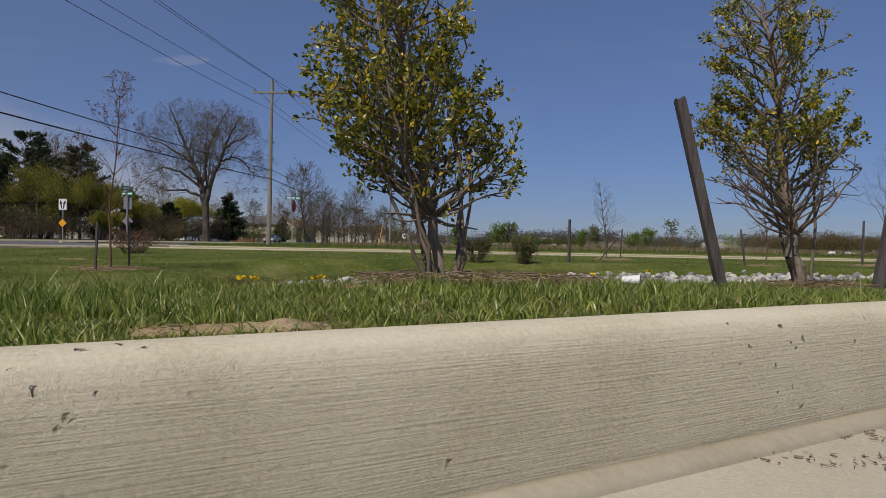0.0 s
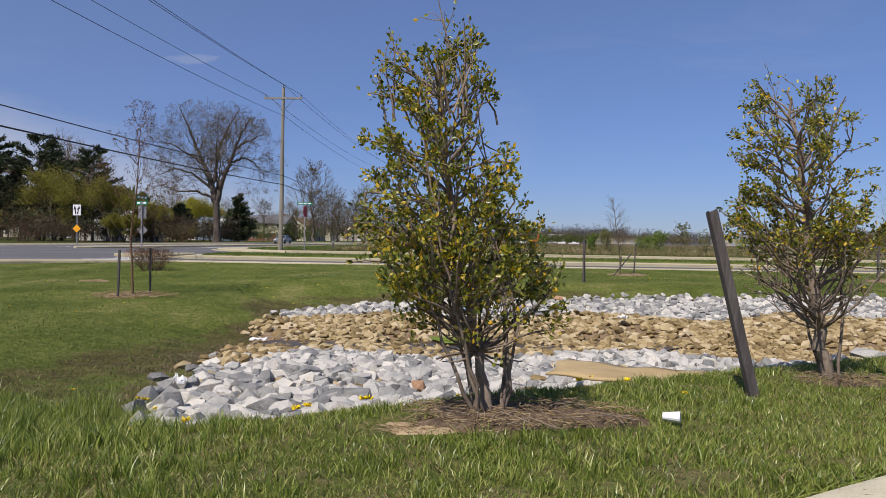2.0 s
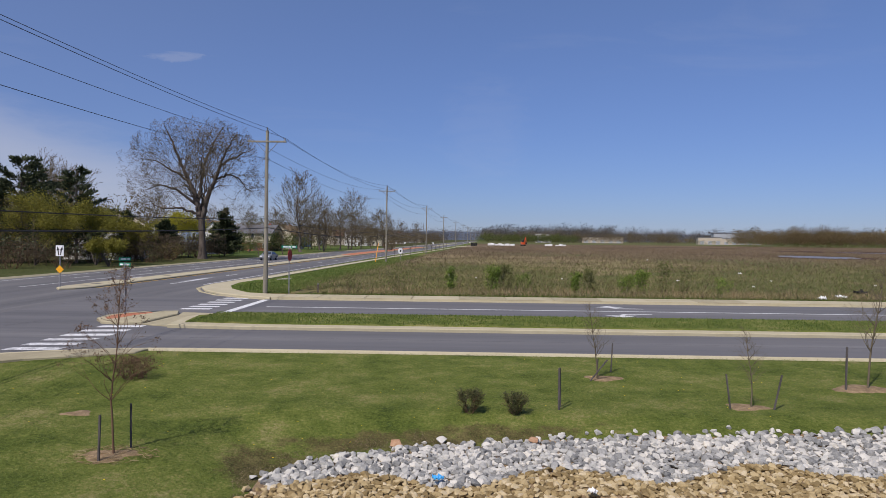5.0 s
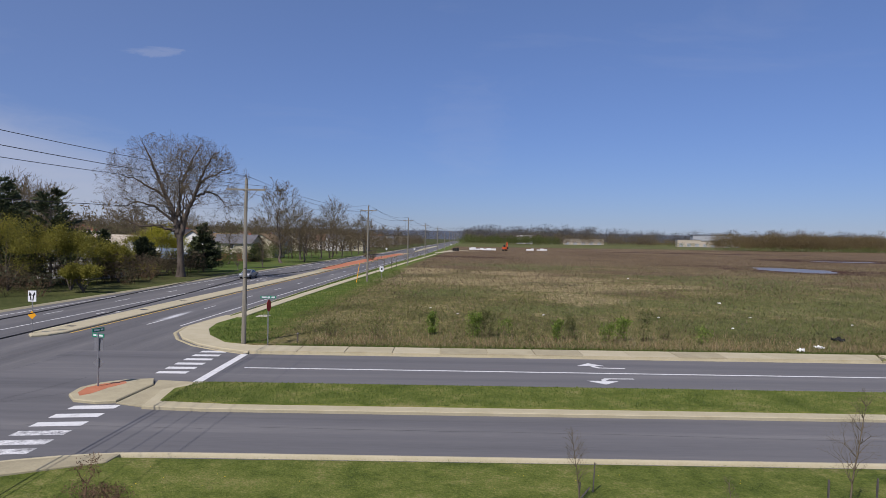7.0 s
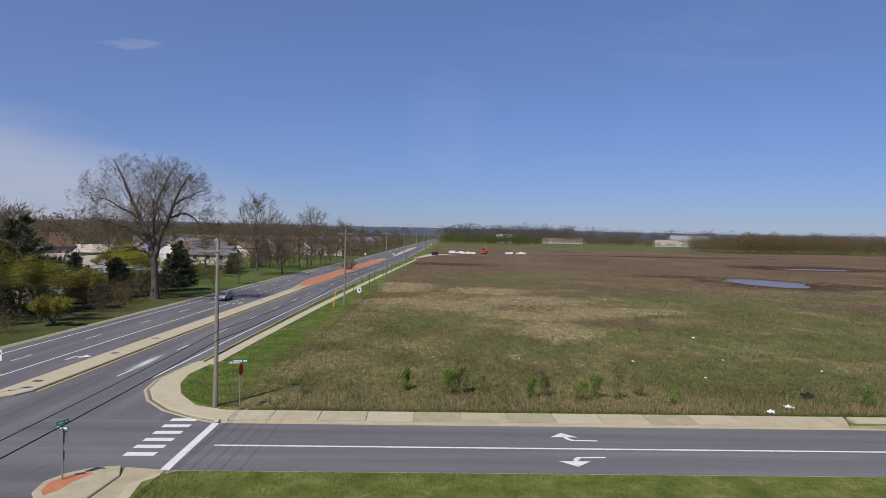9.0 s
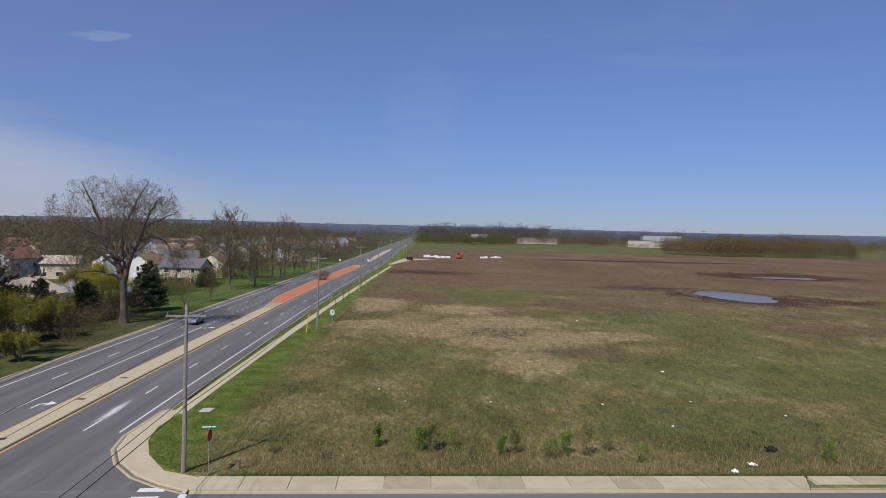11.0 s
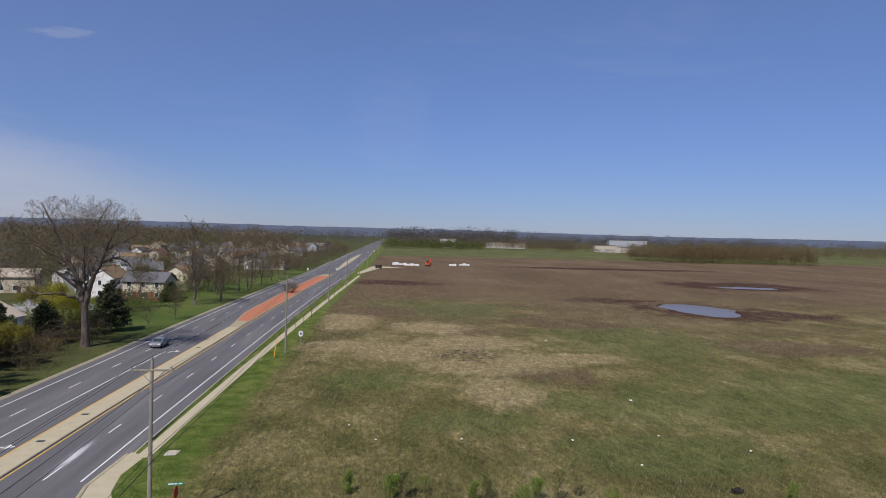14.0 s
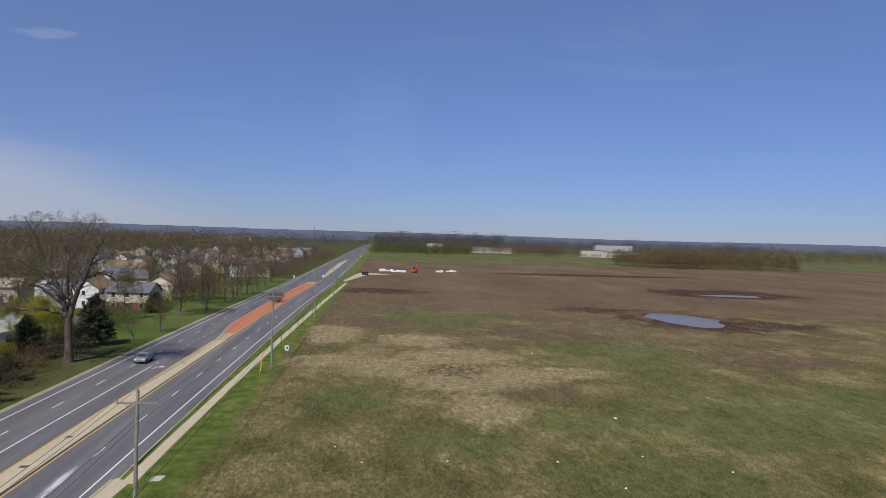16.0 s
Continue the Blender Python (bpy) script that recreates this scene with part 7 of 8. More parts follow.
# ---- far woods ----
def woods(name, pts, height, mat, label, seed, crown=1.5, per=44, spray=1.0, fat=1.7):
    """Many thin-limbed far trees joined: each a stem with a ragged crown of twig sprays."""
    r = np.random.default_rng(seed)
    pts = np.asarray(pts, float)
    n = len(pts)
    h = height * np.clip(r.normal(.86, .22, n), .40, 1.35)
    stems = np.stack([pts[:, 0], pts[:, 1], 0 * h, pts[:, 0] + r.normal(0, .3, n), pts[:, 1], h * .8, h * (.012 if fat < 3 else .006), h * .003], 1)
    v0, f0 = tubes(stems, 3)
    k = np.repeat(np.arange(n), per)
    m = len(k)
    hh = h[k] * (.18 + .82 * r.beta(1.6, 1.4, m))
    rad = h[k] * .30 * np.sqrt(np.clip(1 - ((hh / h[k] - .55) / .55) ** 2, .03, 1)) * np.sqrt(r.uniform(0, 1, m)) * crown
    a = r.uniform(0, 6.28, m)
    p = np.stack([pts[k, 0] + np.cos(a) * rad, pts[k, 1] + np.sin(a) * rad, hh], 1)
    ln = h[k] * r.uniform(.09, .24, m) * spray
    d = np.stack([np.cos(a) * .7, np.sin(a) * .7, r.uniform(-.1, .9, m)], 1) + r.normal(0, .45, (m, 3))
    if fat > 3:
        d = r.normal(0, 1, (m, 3)) * np.array([1, 1, .6])
    v1, f1 = leaf_mesh(p, d, ln, ln * r.uniform(.06, .17, m) * fat, r)
    f0 = np.concatenate([f0[:, [0, 1, 2]], f0[:, [0, 2, 3]]])
    ob = tri_object(name, np.concatenate([v0, v1]), np.concatenate([f0, f1 + len(v0)]), mat)
    return tagged(ob, label, "woods", kind="stuff")


def scatter(n, x0, x1, y0, y1, seed, keep_=None):
    r = np.random.default_rng(seed)
    p = np.stack([r.uniform(x0, x1, n), r.uniform(y0, y1, n)], 1)
    return p if keep_ is None else p[keep_(p[:, 0], p[:, 1])]


WOOD_OLIVE = material("olive_wood_crowns", [(0.1, (.0966, .0749, .0359)), (0.5, (.185, .14, .0673)), (0.9, (.299, .227, .112))], .03, .6, 0.95, 0, island=.3, translucent=.45)
WOOD_GREEN = material("green_wood_crowns", [(0.1, (.0633, .078, .0242)), (0.5, (.115, .138, .0396)), (0.9, (.184, .204, .066))], .03, .6, 0.95, 0, island=.3, translucent=.45)
THICKET = material("thicket_twigs", [(0.1, (.060, .044, .028)), (0.5, (.120, .090, .058)), (0.9, (.19, .15, .095))], .1, 1.2, 0.95, 0, island=.3, translucent=.45)
# farthest crowns: aerial haze mixed into the colour, paler and greyer
HAZE_WOOD = material("hazed_wood_crowns", [(0.1, (.106, .101, .0957)), (0.5, (.144, .135, .125)), (0.9, (.181, .169, .152))], .01, .3, 1.0, 0, island=.3, translucent=.45)
woods("far_woods", scatter(440, 245, 398, 560, 640, 1, lambda x, y: y > 560 - (x - 245) * .12), 14.5, WOOD_OLIVE, "brown-olive copse at the far side of the field", 1, 1.2, 170, .40, 3.6)
woods("copse_undergrowth", scatter(200, 228, 388, 540, 566, 23, lambda x, y: y > 552 - (x - 232) * .12), 4.5, WOOD_GREEN, "green undergrowth along the edge of the copse", 23, 1.8, 60, .7, 3.4)
woods("far_woods", scatter(380, 430, 1000, 800, 900, 2), 15, WOOD_OLIVE, "brown woods beyond the field", 2, 1.6, 120, .45, 3.4)
woods("far_woods", scatter(230, 20, 150, 850, 930, 3), 10, WOOD_GREEN, "line of green trees at the field's far end", 3, 1.4, 90, .7, 3.4)
woods("far_woods", scatter(300, 30, 300, 930, 1000, 4), 14, FAR_TWIG, "brown bare trees at the field's far end", 4, 1.5, 120, .45, 3.4)
woods("far_woods", scatter(240, 290, 520, 960, 1150, 5), 9, WOOD_OLIVE, "low trees round the warehouses", 5, 1.6, 60, .7, 3.4)
woods("far_woods", scatter(46, 285, 420, 880, 902, 26), 6, WOOD_GREEN, "low green trees before the warehouses", 26, 1.5, 90, .7, 3.0)
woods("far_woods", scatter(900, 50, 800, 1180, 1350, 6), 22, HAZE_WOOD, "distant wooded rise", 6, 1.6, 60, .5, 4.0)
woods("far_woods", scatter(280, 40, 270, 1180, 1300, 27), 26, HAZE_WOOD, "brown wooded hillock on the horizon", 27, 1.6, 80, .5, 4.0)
woods("far_woods", scatter(1200, -620, -110, 720, 1150, 7), 18, FAR_TWIG, "bare suburban woods beyond the houses", 7, 1.5, 60, .5, 3.8)
band = scatter(125, 0, 1, 212, 700, 21)
band[:, 0] = edge(band[:, 1]) - 22.5 - 17 * band[:, 0]
woods("suburban_trees", band, 7.8, FAR_TWIG, "bare trees and brush lining the main road", 21, 1.5, 320, .5, 2.2)
woods("suburban_trees", scatter(150, -230, -62, 225, 690, 8), 9.5, FAR_TWIG, "bare trees between the houses", 8, 1.5, 280, .5, 2.2)
woods("suburban_trees", scatter(230, -300, -62, 120, 240, 9, lambda x, y: (np.hypot(x + 75, y - 200) > 22) & (np.hypot(x + 100, y - 200) > 18) & (x < -84)), 13, FAR_TWIG, "bare brown trees behind the gardens", 9, 1.5, 280, .5, 2.2)
woods("suburban_woods", scatter(560, -560, -130, 210, 760, 24, lambda x, y: x < -118 - .10 * (y - 210)), 16, FAR_TWIG, "tall bare woods behind the houses", 24, 1.5, 250, .5, 2.4)
woods("suburban_woods", scatter(150, -420, -120, 230, 720, 25), 13, WOOD_GREEN, "early green trees in the woods behind the houses", 25, 1.5, 200, .5, 2.4)
woods("suburban_trees", scatter(150, -150, -40, 600, 900, 10), 10, FAR_TWIG, "bare trees along the main road", 10, 1.5, 200, .6)
woods("suburban_trees", scatter(70, -150, -58, 78, 128, 11), 11, FAR_TWIG, "bare thicket trees behind the pines", 11, 1.5, 520, .5)
woods("suburban_trees", scatter(60, -110, -62, 20, 80, 12), 9, FAR_TWIG, "bare thicket trees along the road", 12, 1.5, 520, .5)
woods("suburban_trees", scatter(45, -180, -70, 225, 520, 15), 8, WOOD_GREEN, "early green trees between the houses", 15, 1.4, 420, .5)
woods("roadside_thicket", scatter(230, -66, -38, 74, 131, 16, lambda x, y: x < edge(y) - np.where(y < 98, 28, 24)), 3.6, THICKET, "dark tangled thicket under the pines", 16, 2.0, 250, .6)
yard_b = scatter(60, 0, 1, 140, 215, 22)
yard_b[:, 0] = edge(yard_b[:, 1]) - 30 - 12 * yard_b[:, 0]
woods("garden_shrubs", yard_b, 4.0, WOOD_GREEN, "green and brown garden shrubs before the houses", 22, 1.7, 300, .6)
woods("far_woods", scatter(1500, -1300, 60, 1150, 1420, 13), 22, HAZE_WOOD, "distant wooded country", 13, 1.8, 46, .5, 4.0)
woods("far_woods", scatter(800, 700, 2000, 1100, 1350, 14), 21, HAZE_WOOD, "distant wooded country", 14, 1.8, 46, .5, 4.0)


def ridge(y, z0, seed, mat, label, amp):
    r = np.random.default_rng(seed)
    xs = np.linspace(-4000, 4000, 260)
    prof = z0 + amp * (np.sin(xs * .0011 + seed) + .5 * np.sin(xs * .0031 + 2 * seed)) + r.normal(0, .8, len(xs))
    verts, n = [], len(xs)
    for dy, s in ((-260, 0), (-60, .8), (0, 1), (200, .9), (400, 0)):
        verts += [(x, y + dy, -2 + (p + 2) * s) for x, p in zip(xs, prof)]
    faces = [(j * n + i, j * n + i + 1, (j + 1) * n + i + 1, (j + 1) * n + i) for j in range(4) for i in range(n - 1)]
    ob = mesh_object("backdrop", verts, faces, mat, smooth=True)
    return tagged(ob, label, "hills", kind="structure")


# aerial haze over the wooded hills is put into their blue base colour
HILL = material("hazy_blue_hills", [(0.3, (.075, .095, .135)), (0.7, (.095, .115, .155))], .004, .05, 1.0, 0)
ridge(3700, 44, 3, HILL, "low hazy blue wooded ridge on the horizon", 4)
mast = thing("radio_mast", pose(-85, 1500, 0), "thin lattice radio mast on the horizon", "mast")
part("mast", rod(bmesh.new(), (0, 0, 0), (0, 0, 38), .9, .3, 4), STEEL, mast)

# ---- field furniture, ponds ----
def pond(name, pts, z, label, mx, my):
    c = np.mean(pts, 0)
    mudring = mesh_object("pond_mud", [(c[0] + (x - c[0]) * mx * (1 + .06 * math.sin(y * 2.1)), c[1] + (y - c[1]) * my, z - .01) for x, y in pts], [tuple(range(len(pts)))], MUD)
    tagged(mudring, "dark wet mud round a field pond", "mud", kind="structure")
    ob = mesh_object(name, [(x, y, z) for x, y in pts], [tuple(range(len(pts)))], WATER)
    return tagged(ob, label, "pond", kind="structure")


def lobed(cx, cy, rx, ry, seed, n=40):
    r = np.random.default_rng(seed)
    ph = r.uniform(0, 6.28, 3)
    return [(cx + rx * math.cos(a) * (1 + .13 * math.sin(3 * a + ph[0]) + .07 * math.sin(7 * a + ph[1])), cy + ry * math.sin(a) * (1 + .16 * math.sin(2 * a + ph[2]))) for a in np.arange(n) * 2 * math.pi / n]


pond("pond", lobed(93.5, 184, 9.5, 15.0, 3), .19, "shallow blue-grey pond in the brown field", 1.4, 1.22)
pond("pond", lobed(160, 272, 12.5, 5.5, 5), .19, "small shallow pond in a dark hollow of the field", 1.5, 1.7)

for cx, cy, rx, ry, n, seed, lab in ((93.5, 184, 10.5, 16.5, 4600, 814, "straw-coloured reeds round the field pond"), (160, 272, 15.5, 9, 500, 815, "straw-coloured reeds round the far pond")):
    r = np.random.default_rng(seed)
    a, q = r.uniform(-.15, 3.3, n), 1.0 + np.abs(r.normal(0, .10, n))
    x, y = cx + np.cos(a) * rx * q, cy + np.sin(a) * ry * q
    blades("reeds", np.stack([x, y, ground_z(x, y) - .03], 1), r.uniform(.3, .75, n), r.uniform(.05, .12, n), r.uniform(.1, .6, n), BROWN_STALK, r, lab)

mach = thing("excavator", pose(36.5, 402, .15, 0, 0, 20) @ Matrix.Diagonal((.8, .7, .95, 1)), "red-orange excavator parked in the field", "excavator")
for sx in (-1.2, 1.2):
    part("track", box(bmesh.new(), sx - .35, sx + .35, -2, 2, 0, 1.0, None, .25), RUBBER, mach)
part("house_body", box(bmesh.new(), -1.3, 1.3, -1.6, 2.0, 1.1, 2.6, None, .15), ORANGE, mach)
part("cab", box(bmesh.new(), -1.2, -.2, -1.7, -.1, 2.5, 3.8, None, .1), GLASS, mach, "dark glazed cab")
part("boom", rod(bmesh.new(), (.3, -1.2, 2.2), (.5, -3.0, 5.6), .35, .28, 6), ORANGE, mach)
part("dipper", rod(bmesh.new(), (.5, -3.0, 5.6), (.5, -4.4, 2.4), .25, .2, 6), ORANGE, mach)
part("bucket", box(bmesh.new(), 0, 1.0, -4.8, -3.9, 1.4, 2.4, None, .15), RUBBER, mach)


def heap(x, y, w, h, mat, label, seed, cat):
    ob = thing("barrier_stack", pose(x, y, .3), label, cat, "site materials")
    r = np.random.default_rng(seed)
    for i in range(3):
        bx = (i - 1) * w * .33
        part("block", box(bmesh.new(), bx - w * .15, bx + w * .15, -1, 1, 0, h * r.uniform(.4, .85), None, .1), mat, ob)
    return ob


for i, (x, y, w, h) in enumerate(((17.8, 415, 3.2, 2.6), (21.5, 416, 7, 1.8), (27.5, 408, 9, 1.9), (53, 416, 4.5, 1.6), (61.4, 424, 6.5, 1.6))):
    heap(x, y, w, h, WHITE, "stack of white site materials in the field", 30 + i, "barrier")
heap(7.3, 372, 3.5, 2.2, RUBBER, "dark bin beside the sidewalk's end", 40, "bin")
drive = slab("driveway", [(-2.5, 318), (9, 378), (62, 388), (62, 396), (4, 392), (-3.5, 326)], .0, .22, WALK, bevel=.02)
tagged(drive, "pale gravel site track in the field", "track", kind="structure")


def car(x, y, rot, paint, label):
    """A saloon: lower body with arches, glazed cabin, wheels, lamps."""
    ob = thing("car", pose(x, y, .01, 0, 0, rot), label, "car", "cars on the main road")
    prof = [(-2.2, .35), (-2.25, .62), (-2.0, .85), (-1.25, .93), (-.55, 1.40), (.75, 1.43), (1.45, 1.0), (2.1, .93), (2.25, .6), (2.2, .35)]
    bm = bmesh.new()
    rows = []
    for s, tuck in ((-.86, 0), (-.9, 1), (.9, 1), (.86, 0)):
        rows.append([bm.verts.new((s * (.80 if z > 1.0 else 1), px, z)) for px, z in prof])
    for a, b in zip(rows, rows[1:]):
        for i in range(len(prof)):
            bm.faces.new((a[i - 1], a[i], b[i], b[i - 1]))
    bm.faces.new(rows[0])
    bm.faces.new(rows[-1][::-1])
    bmesh.ops.recalc_face_normals(bm, faces=bm.faces)
    part("body", bm, paint, ob, smooth=False)
    bm = bmesh.new()
    for pts in ([(-1.18, .97), (-.60, 1.37)], [(1.40, 1.03), (.80, 1.40)]):
        (ya, za), (yb, zb) = pts
        o = -.02 if ya < 0 else .02
        vs = [bm.verts.new(v) for v in ((-.68, ya + o, za + .01), (.68, ya + o, za + .01), (.62, yb + o, zb + .01), (-.62, yb + o, zb + .01))]
        bm.faces.new(vs)
    part("windscreen", bm, GLASS, ob)
    for s in (-1, 1):
        bm = bmesh.new()
        vs = [bm.verts.new((s * (.895 if z < 1.02 else .74), py, z)) for py, z in ((-1.0, .98), (1.15, .98), (.7, 1.36), (-.5, 1.34))]
        bm.faces.new(vs)
        part("side_window", bm, GLASS, ob)
        for wy in (-1.4, 1.38):
            w = part("wheel", rod(bmesh.new(), (s * .72, wy, .32), (s * .92, wy, .32), .32, .32, 16), RUBBER, ob)
            part("rim", rod(bmesh.new(), (s * .9, wy, .32), (s * .93, wy, .32), .19, .19, 10), STEEL, w)
        part("headlight", box(bmesh.new(), s * .65 - .18, s * .65 + .18, -2.27, -2.1, .60, .75), SIGN_W, ob)
        part("tail_light", box(bmesh.new(), s * .65 - .18, s * .65 + .18, 2.1, 2.27, .65, .82), SIGN_R, ob)
    return ob


car(-32.1, 118, -2, CARPAINT, "silver saloon car on the far lanes")
car(8.5, 700, 178, WHITE, "white car far up the main road")
car(1.6, 640, 0, CARPAINT, "grey car far up the main road")

# ---- grass ----
def lawn_spots(n, x0, x1, y0, y1, seed, keep_):
    r = np.random.default_rng(seed)
    x, y = r.uniform(x0, x1, n), r.uniform(y0, y1, n)
    ok = keep_(x, y)
    x, y = x[ok], y[ok]
    return np.stack([x, y, ground_z(x, y) - .005], 1), r


def on_lawn(x, y):
    sd = basin_depth(x, y)
    k = ((y - kerb_y(x)) * .83 > .13) & (sd < -.05) & (y < lawn_edge(x) - .2)
    for cx, cy, rx, ry, pr in ((.93, 5.06, .54, .29, .10), (.56, 3.75, .25, .11, .10), (.30, 3.98, .18, .10, .5), (-.45, 3.2, .25, .09, .2), (1.15, 4.35, .16, .07, .3), (.66, 4.85, .26, .12, .15), (-1.0, 5.55, .14, .07, .1), (-2.3, 7.2, .25, .15, .5), (1.4, 4.35, .3, .12, .5), (2.73, 6.15, .22, .14, .3)):
        h = ((x - cx) / rx) ** 2 + ((y - cy) / ry) ** 2 < 1
        k &= ~h | ((np.sin(x * 91.7 + y * 57.3) * 43758.5) % 1 < pr)
    bare = sstep(-.75, -.08, sd) * (x < .6) * (.35 + .65 * (np.sin(x * 5.3 + y * 2.1) * np.sin(y * 3.7) > -.3))
    k &= (np.sin(x * 71.3 + y * 37.9) * 9375.5) % 1 > bare * .92
    return k


def clumpy(x, y):
    return .5 + .5 * np.sin(x * 5.1 + 2 * np.sin(y * 3.3)) * np.sin(y * 6.2 + 1.5 * np.sin(x * 2.7))


def tufts(name, centres, per, radius, lo, hi, w0, w1, lean, mat, r, label):
    """Grass in clumps: every clump has its own height, its outer blades splay."""
    n = len(centres)
    k = np.repeat(np.arange(n), per)
    m = len(k)
    off = r.normal(0, 1, (m, 2)) * radius
    tall = (r.uniform(lo, hi, n) * (.45 + .9 * clumpy(centres[:, 0], centres[:, 1])))[k] * r.uniform(.45, 1.1, m)
    tall = tall * (.66 + .95 * sstep(.25, -.8, centres[k, 0]))
    q = centres[k] + np.concatenate([off, np.zeros((m, 1))], 1)
    q[:, 2] = ground_z(q[:, 0], q[:, 1]) - .006
    ok = (q[:, 1] - kerb_y(q[:, 0])) * .83 > .115
    return blades(name, q[ok], tall[ok], r.uniform(w0, w1, m)[ok], r.uniform(lean[0], lean[1], m)[ok], mat, r, label)


p, r = lawn_spots(13500, -3.8, 4.8, 1.4, 7.2, 801, on_lawn)
tufts("grass", p, 20, .022, .036, .088, .0026, .0054, (.1, .9), BLADES, r, "long fresh green grass behind the kerb")
p, r = lawn_spots(60000, -5, 5.5, 1.2, 7.4, 802, on_lawn)
blades("dry_grass", p, r.uniform(.008, .028, len(p)), r.uniform(.002, .004, len(p)), r.uniform(.8, 2.4, len(p)), THATCH, r, "dry straw between the grass blades")
p, r = lawn_spots(110000, -1.6, 3.8, 2.4, 6.2, 816, lambda x, y: on_lawn(x, y) & ((y - kerb_y(x)) < 1.9))
c = clumpy(p[:, 0] * 1.3, p[:, 1] * 1.3)
blades("short_grass", p, r.uniform(.012, .034, len(p)) * (.6 + .7 * c), r.uniform(.002, .0045, len(p)), r.uniform(.3, 1.6, len(p)), BLADES, r, "short yellow-green grass under the longer blades")
# grass that hangs over the kerb's back edge
r = np.random.default_rng(811)
n = 9000
x = r.uniform(-3, 4.5, n)
y = kerb_y(x) + .145 + np.abs(r.normal(0, .035, n))
p = np.stack([x, y, np.full(n, .245)], 1)[clumpy(x * 1.7, y) > .3]
blades("kerb_grass", p, r.uniform(.015, .05, len(p)), r.uniform(.002, .005, len(p)), r.uniform(.4, 2.2, len(p)), BLADES, r, "ragged grass along the kerb's back edge")
p, r = lawn_spots(210000, -14, 14, 5, 25, 803, lambda x, y: on_lawn(x, y) & ((y > 7.2) | (x < -3.6) | (x > 4.8)) & (np.sin(x * 37.1 + y * 91.7) * 4375.8 % 1 < np.interp(y, [6, 12, 25], [1, .75, .4])))
blades("lawn_grass", p, r.uniform(.018, .042, len(p)), r.uniform(.005, .012, len(p)), r.uniform(.4, 1.8, len(p)), LAWN_BLADES, r, "short mown lawn grass with paler tufts")
p, r = lawn_spots(60000, -4.5, 1, 5, 17, 813, lambda x, y: (basin_depth(x, y) < .05) & (basin_depth(x, y) > -.15 - .65 * clumpy(x * .7, y * .5)) & (y > 5.6 - x * .2))
blades("dead_turf", p, r.uniform(.015, .05, len(p)), r.uniform(.004, .009, len(p)), r.uniform(.6, 2.0, len(p)), BROWN_STALK, r, "brown dead turf along the rim of the stone basin")
# taller tufts and dandelions
p, r = lawn_spots(90, -4, -.2, 2.5, 6.5, 804, on_lawn)
k = np.repeat(np.arange(len(p)), 60)
pp = p[k] + np.concatenate([r.normal(0, .05, (len(k), 2)), np.zeros((len(k), 1))], 1)
blades("grass_tufts", pp, r.uniform(.05, .12, len(pp)), r.uniform(.003, .006, len(pp)), r.uniform(.2, .9, len(pp)), BLADES, r, "taller dark green grass tufts")
p, r = lawn_spots(150, -12, 10, 4.8, 24, 805, on_lawn)
flat = np.repeat(p, 8, 0)
a = r.uniform(0, 6.28, len(flat))
h = np.repeat(r.uniform(.05, .11, len(p)), 8)
base = flat + np.stack([0 * a, 0 * a, h], 1)
ob = tri_object("dandelions", *leaf_mesh(base, np.stack([np.cos(a), np.sin(a), 0 * a + .35], 1), np.full(len(a), .017), np.full(len(a), .012), r), DANDELION)
tagged(ob, "scattered yellow dandelion flowers in the lawn", "flowers", kind="stuff")

NEAR_FLOWERS = [(.36, 5.4), (.33, 5.42), (.13, 5.26), (.1, 5.2), (-.34, 5.2), (1.3, 5.84), (1.53, 5.86), (-1.3, 6.96), (-1.61, 7.42), (-1.66, 7.45), (-1.57, 7.4), (-1.62, 7.5)]
nf = np.repeat(np.array([(a, b - .12, zat(a, b - .12) + .045) for a, b in NEAR_FLOWERS]), 22, 0)
a = r.uniform(0, 6.28, len(nf))
ob = tri_object("dandelions", *leaf_mesh(nf, np.stack([np.cos(a), np.sin(a), r.uniform(.1, 1.2, len(a))], 1), np.full(len(a), .024), np.full(len(a), .009), r), DANDELION)
tagged(ob, "open yellow dandelion flowers in the near grass", "flowers", kind="stuff")

# median and verge grass
r = np.random.default_rng(806)
n = 26000
x, y = -11 + 60 * r.uniform(0, 1, n) ** 1.3, r.uniform(31.55, 35.65, n)
blades("median_blades", np.stack([x, y, np.full(n, .185)], 1), r.uniform(.04, .10, n), r.uniform(.012, .03, n), r.uniform(.2, .9, n), LAWN_BLADES, r, "fresh green grass on the median")

n = 34000
y = 48 + 105 * r.uniform(0, 1, n) ** 1.6
x = edge(y) + r.uniform(1.9, 9.5, n)
ok = (x > np.interp(y, [47, 50, 54, 58, 64], [-11.5, -15.0, -16.6, -17.2, -17.6])) & (np.abs(x - edge(y) - np.interp(y, *WALK_OFF)) > .75)
x, y = x[ok], y[ok]
blades("verge_grass", np.stack([x, y, ground_z(x, y) - .01], 1), r.uniform(.05, .16, len(x)), r.uniform(.02, .05, len(x)), r.uniform(.2, 1.0, len(x)), LAWN_BLADES, r, "green verge grass beside the sidewalk")

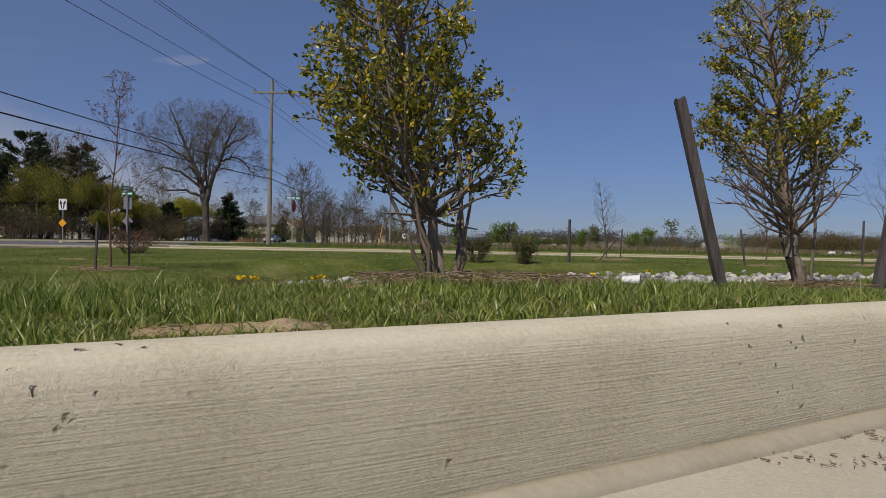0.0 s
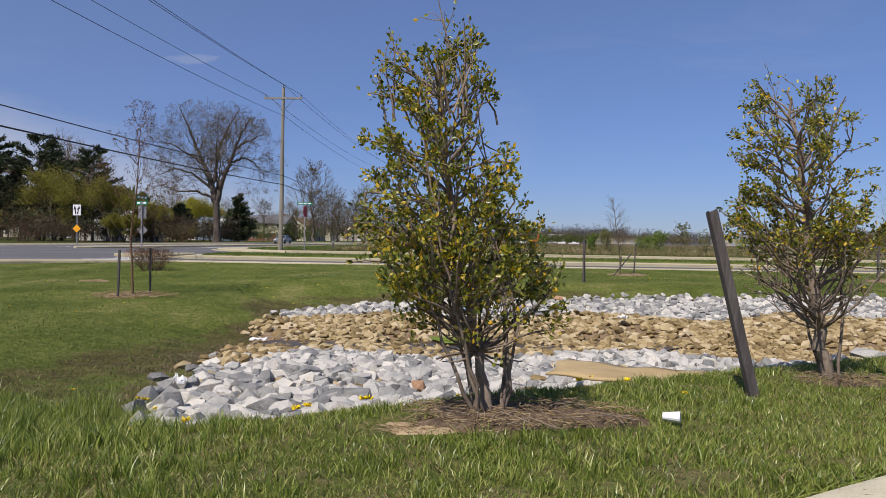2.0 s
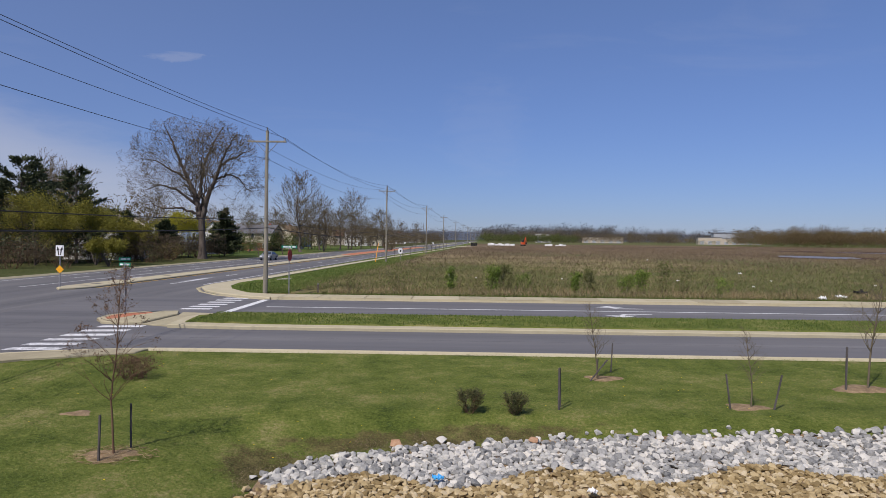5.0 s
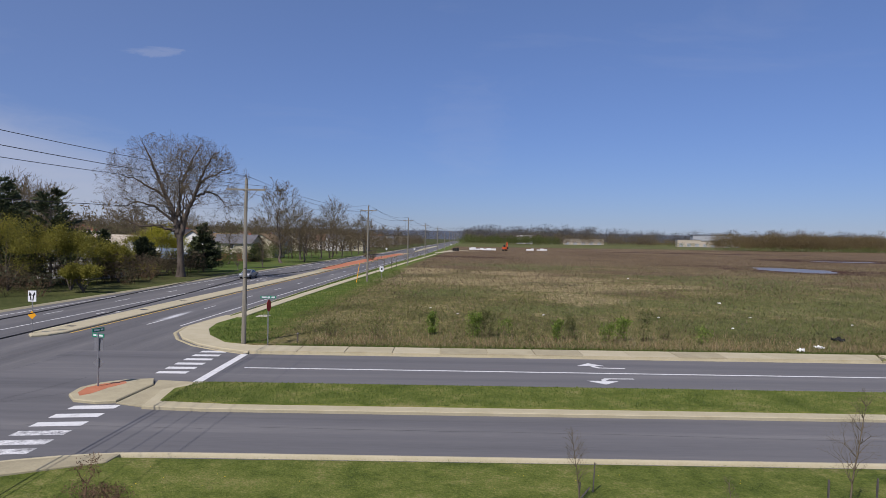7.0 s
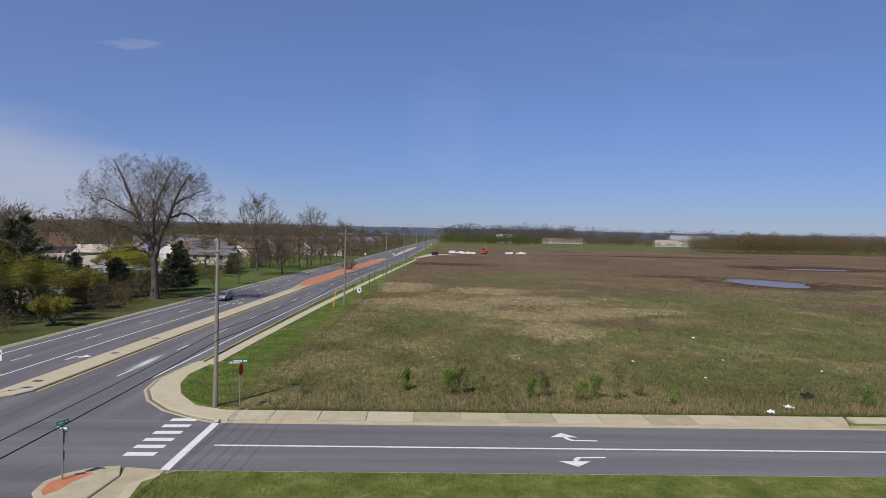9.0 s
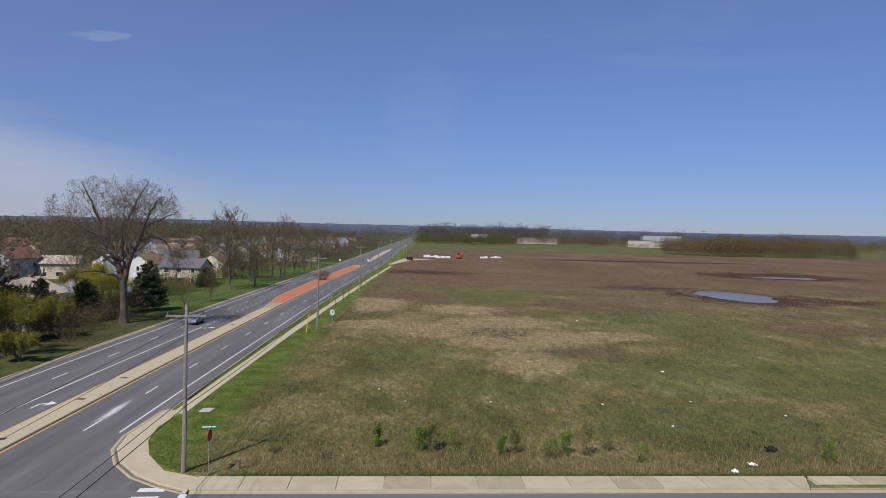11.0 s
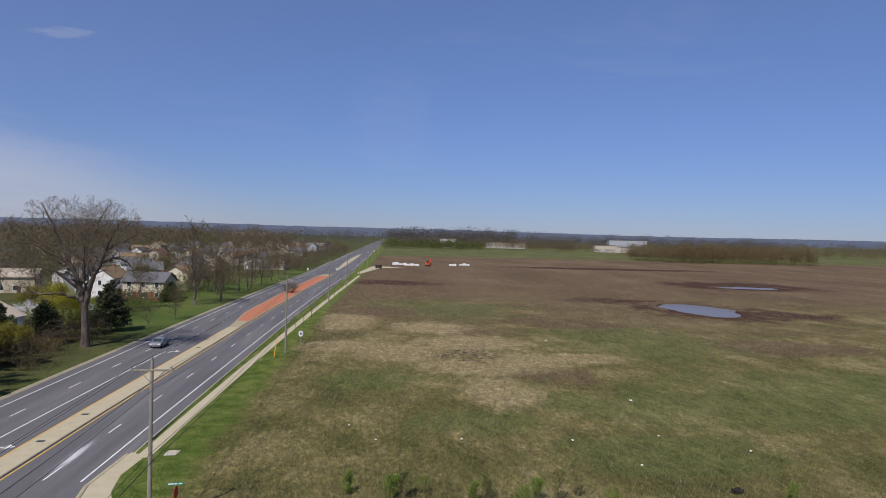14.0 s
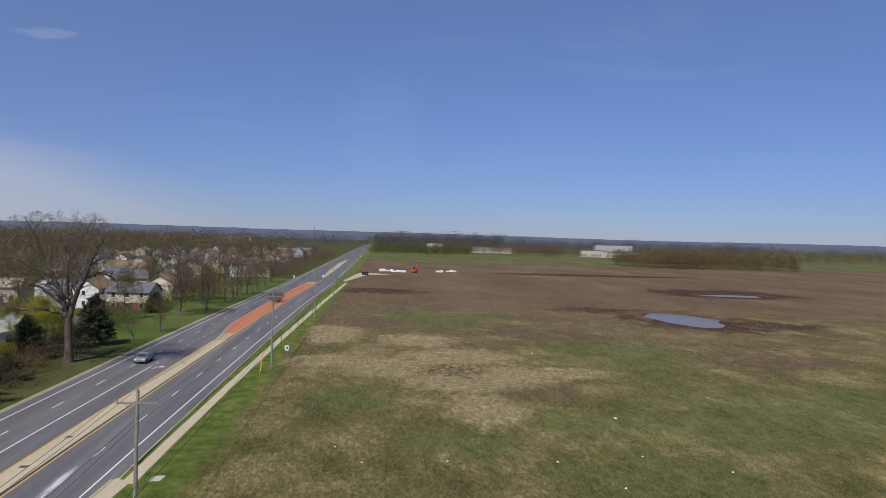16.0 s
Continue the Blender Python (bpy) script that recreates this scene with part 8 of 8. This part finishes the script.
# field growth: dense beside the street, thinner farther out
def field_spots(n, seed, y0, y1, power, x0=-30, x1=120):
    r = np.random.default_rng(seed)
    y = y0 + (y1 - y0) * r.uniform(0, 1, n) ** power
    x = x0 + r.uniform(0, 1, n) * ((x1 - x0) * (.45 + .55 * (y - y0) / (y1 - y0)))
    ok = (x > edge(y) + 9.5) & (y > 47.3) & ~((x < -8.5) & (y < 52)) & (np.hypot((x - 93.5) / 11, (y - 184) / 17) > 1) & (np.hypot((x - 160) / 32, (y - 276) / 27) > 1)
    ok &= r.uniform(0, 1, n) < np.minimum(sstep(y1 + 1, y1 - .45 * (y1 - y0), y), 1 if y0 < 50 else sstep(y0, y0 + 60, y))
    x, y = x[ok], y[ok]
    return np.stack([x, y, ground_z(x, y) - .02], 1), r


p, r = field_spots(110000, 807, 47.2, 135, 1.5)
blades("field_grass", p, r.uniform(.10, .38, len(p)), r.uniform(.02, .05, len(p)), r.uniform(.4, 1.8, len(p)), FIELD_GREEN, r, "rough olive field grass")
p, r = field_spots(34000, 808, 47.2, 170, 1.5)
blades("field_stalks", p, r.uniform(.15, .45, len(p)), r.uniform(.015, .04, len(p)), r.uniform(.4, 1.6, len(p)), BROWN_STALK, r, "dry brown stalks over the field")
p, r = field_spots(95000, 809, 70, 420, 1.2, -20, 230)
blades("field_stalks", p, r.uniform(.15, .42, len(p)), r.uniform(.05, .13, len(p)), r.uniform(.5, 2.0, len(p)), BROWN_STALK, r, "dry brown stalks over the far field")

r = np.random.default_rng(812)
n = 14000
x, y = r.uniform(-8, 75, n), 47.4 + np.abs(r.normal(0, 2.6, n))
blades("field_edge_grass", np.stack([x, y, ground_z(x, y) - .02], 1), r.uniform(.2, .62, n) * (.5 + .6 * clumpy(x * .2, y * .2)), r.uniform(.012, .03, n), r.uniform(.1, .7, n), THATCH, r, "straw-coloured rough grass along the field's edge")

n = 15000
x, y = r.uniform(-10, 62, n), 47.14 + np.abs(r.normal(0, .28, n))
blades("pavement_edge_grass", np.stack([x, y, ground_z(x, y) - .01], 1), r.uniform(.06, .2, n), r.uniform(.012, .03, n), r.uniform(.2, 1.2, n), LAWN_BLADES, r, "short green grass along the pavement's back edge")

# ---- slabs of the pavement beside the field ----
bm = bmesh.new()
box(bm, 0, 2.94, 0, 2.12, 0, .1, None, .015)
slab_me = bpy.data.meshes.new("paving_slab")
bm.to_mesh(slab_me)
bm.free()
slab_me.materials.append(WALK)
for i in range(13):
    ob = new("paving_slab", slab_me)
    ob.parent, ob.location = far_walk, (-11.1 + i * 2.98, 44.98, .06 + .003 * math.sin(i * 7.7))
slab("paving_slab", [(27.64, 44.98), (28.25, 44.98), (29.2, 47.1), (27.64, 47.1)], .04, .16, WALK, far_walk, "", .015)
bm = bmesh.new()
box(bm, 0, 2.94, 0, 1.46, 0, .1, None, .015)
narrow_me = bpy.data.meshes.new("paving_slab")
bm.to_mesh(narrow_me)
bm.free()
narrow_me.materials.append(WALK)
for i in range(40):
    ob = new("paving_slab", narrow_me)
    ob.parent, ob.location = narrow_walk, (29.4 + i * 2.98, 45.64, .06 + .003 * math.sin(i * 5.3))
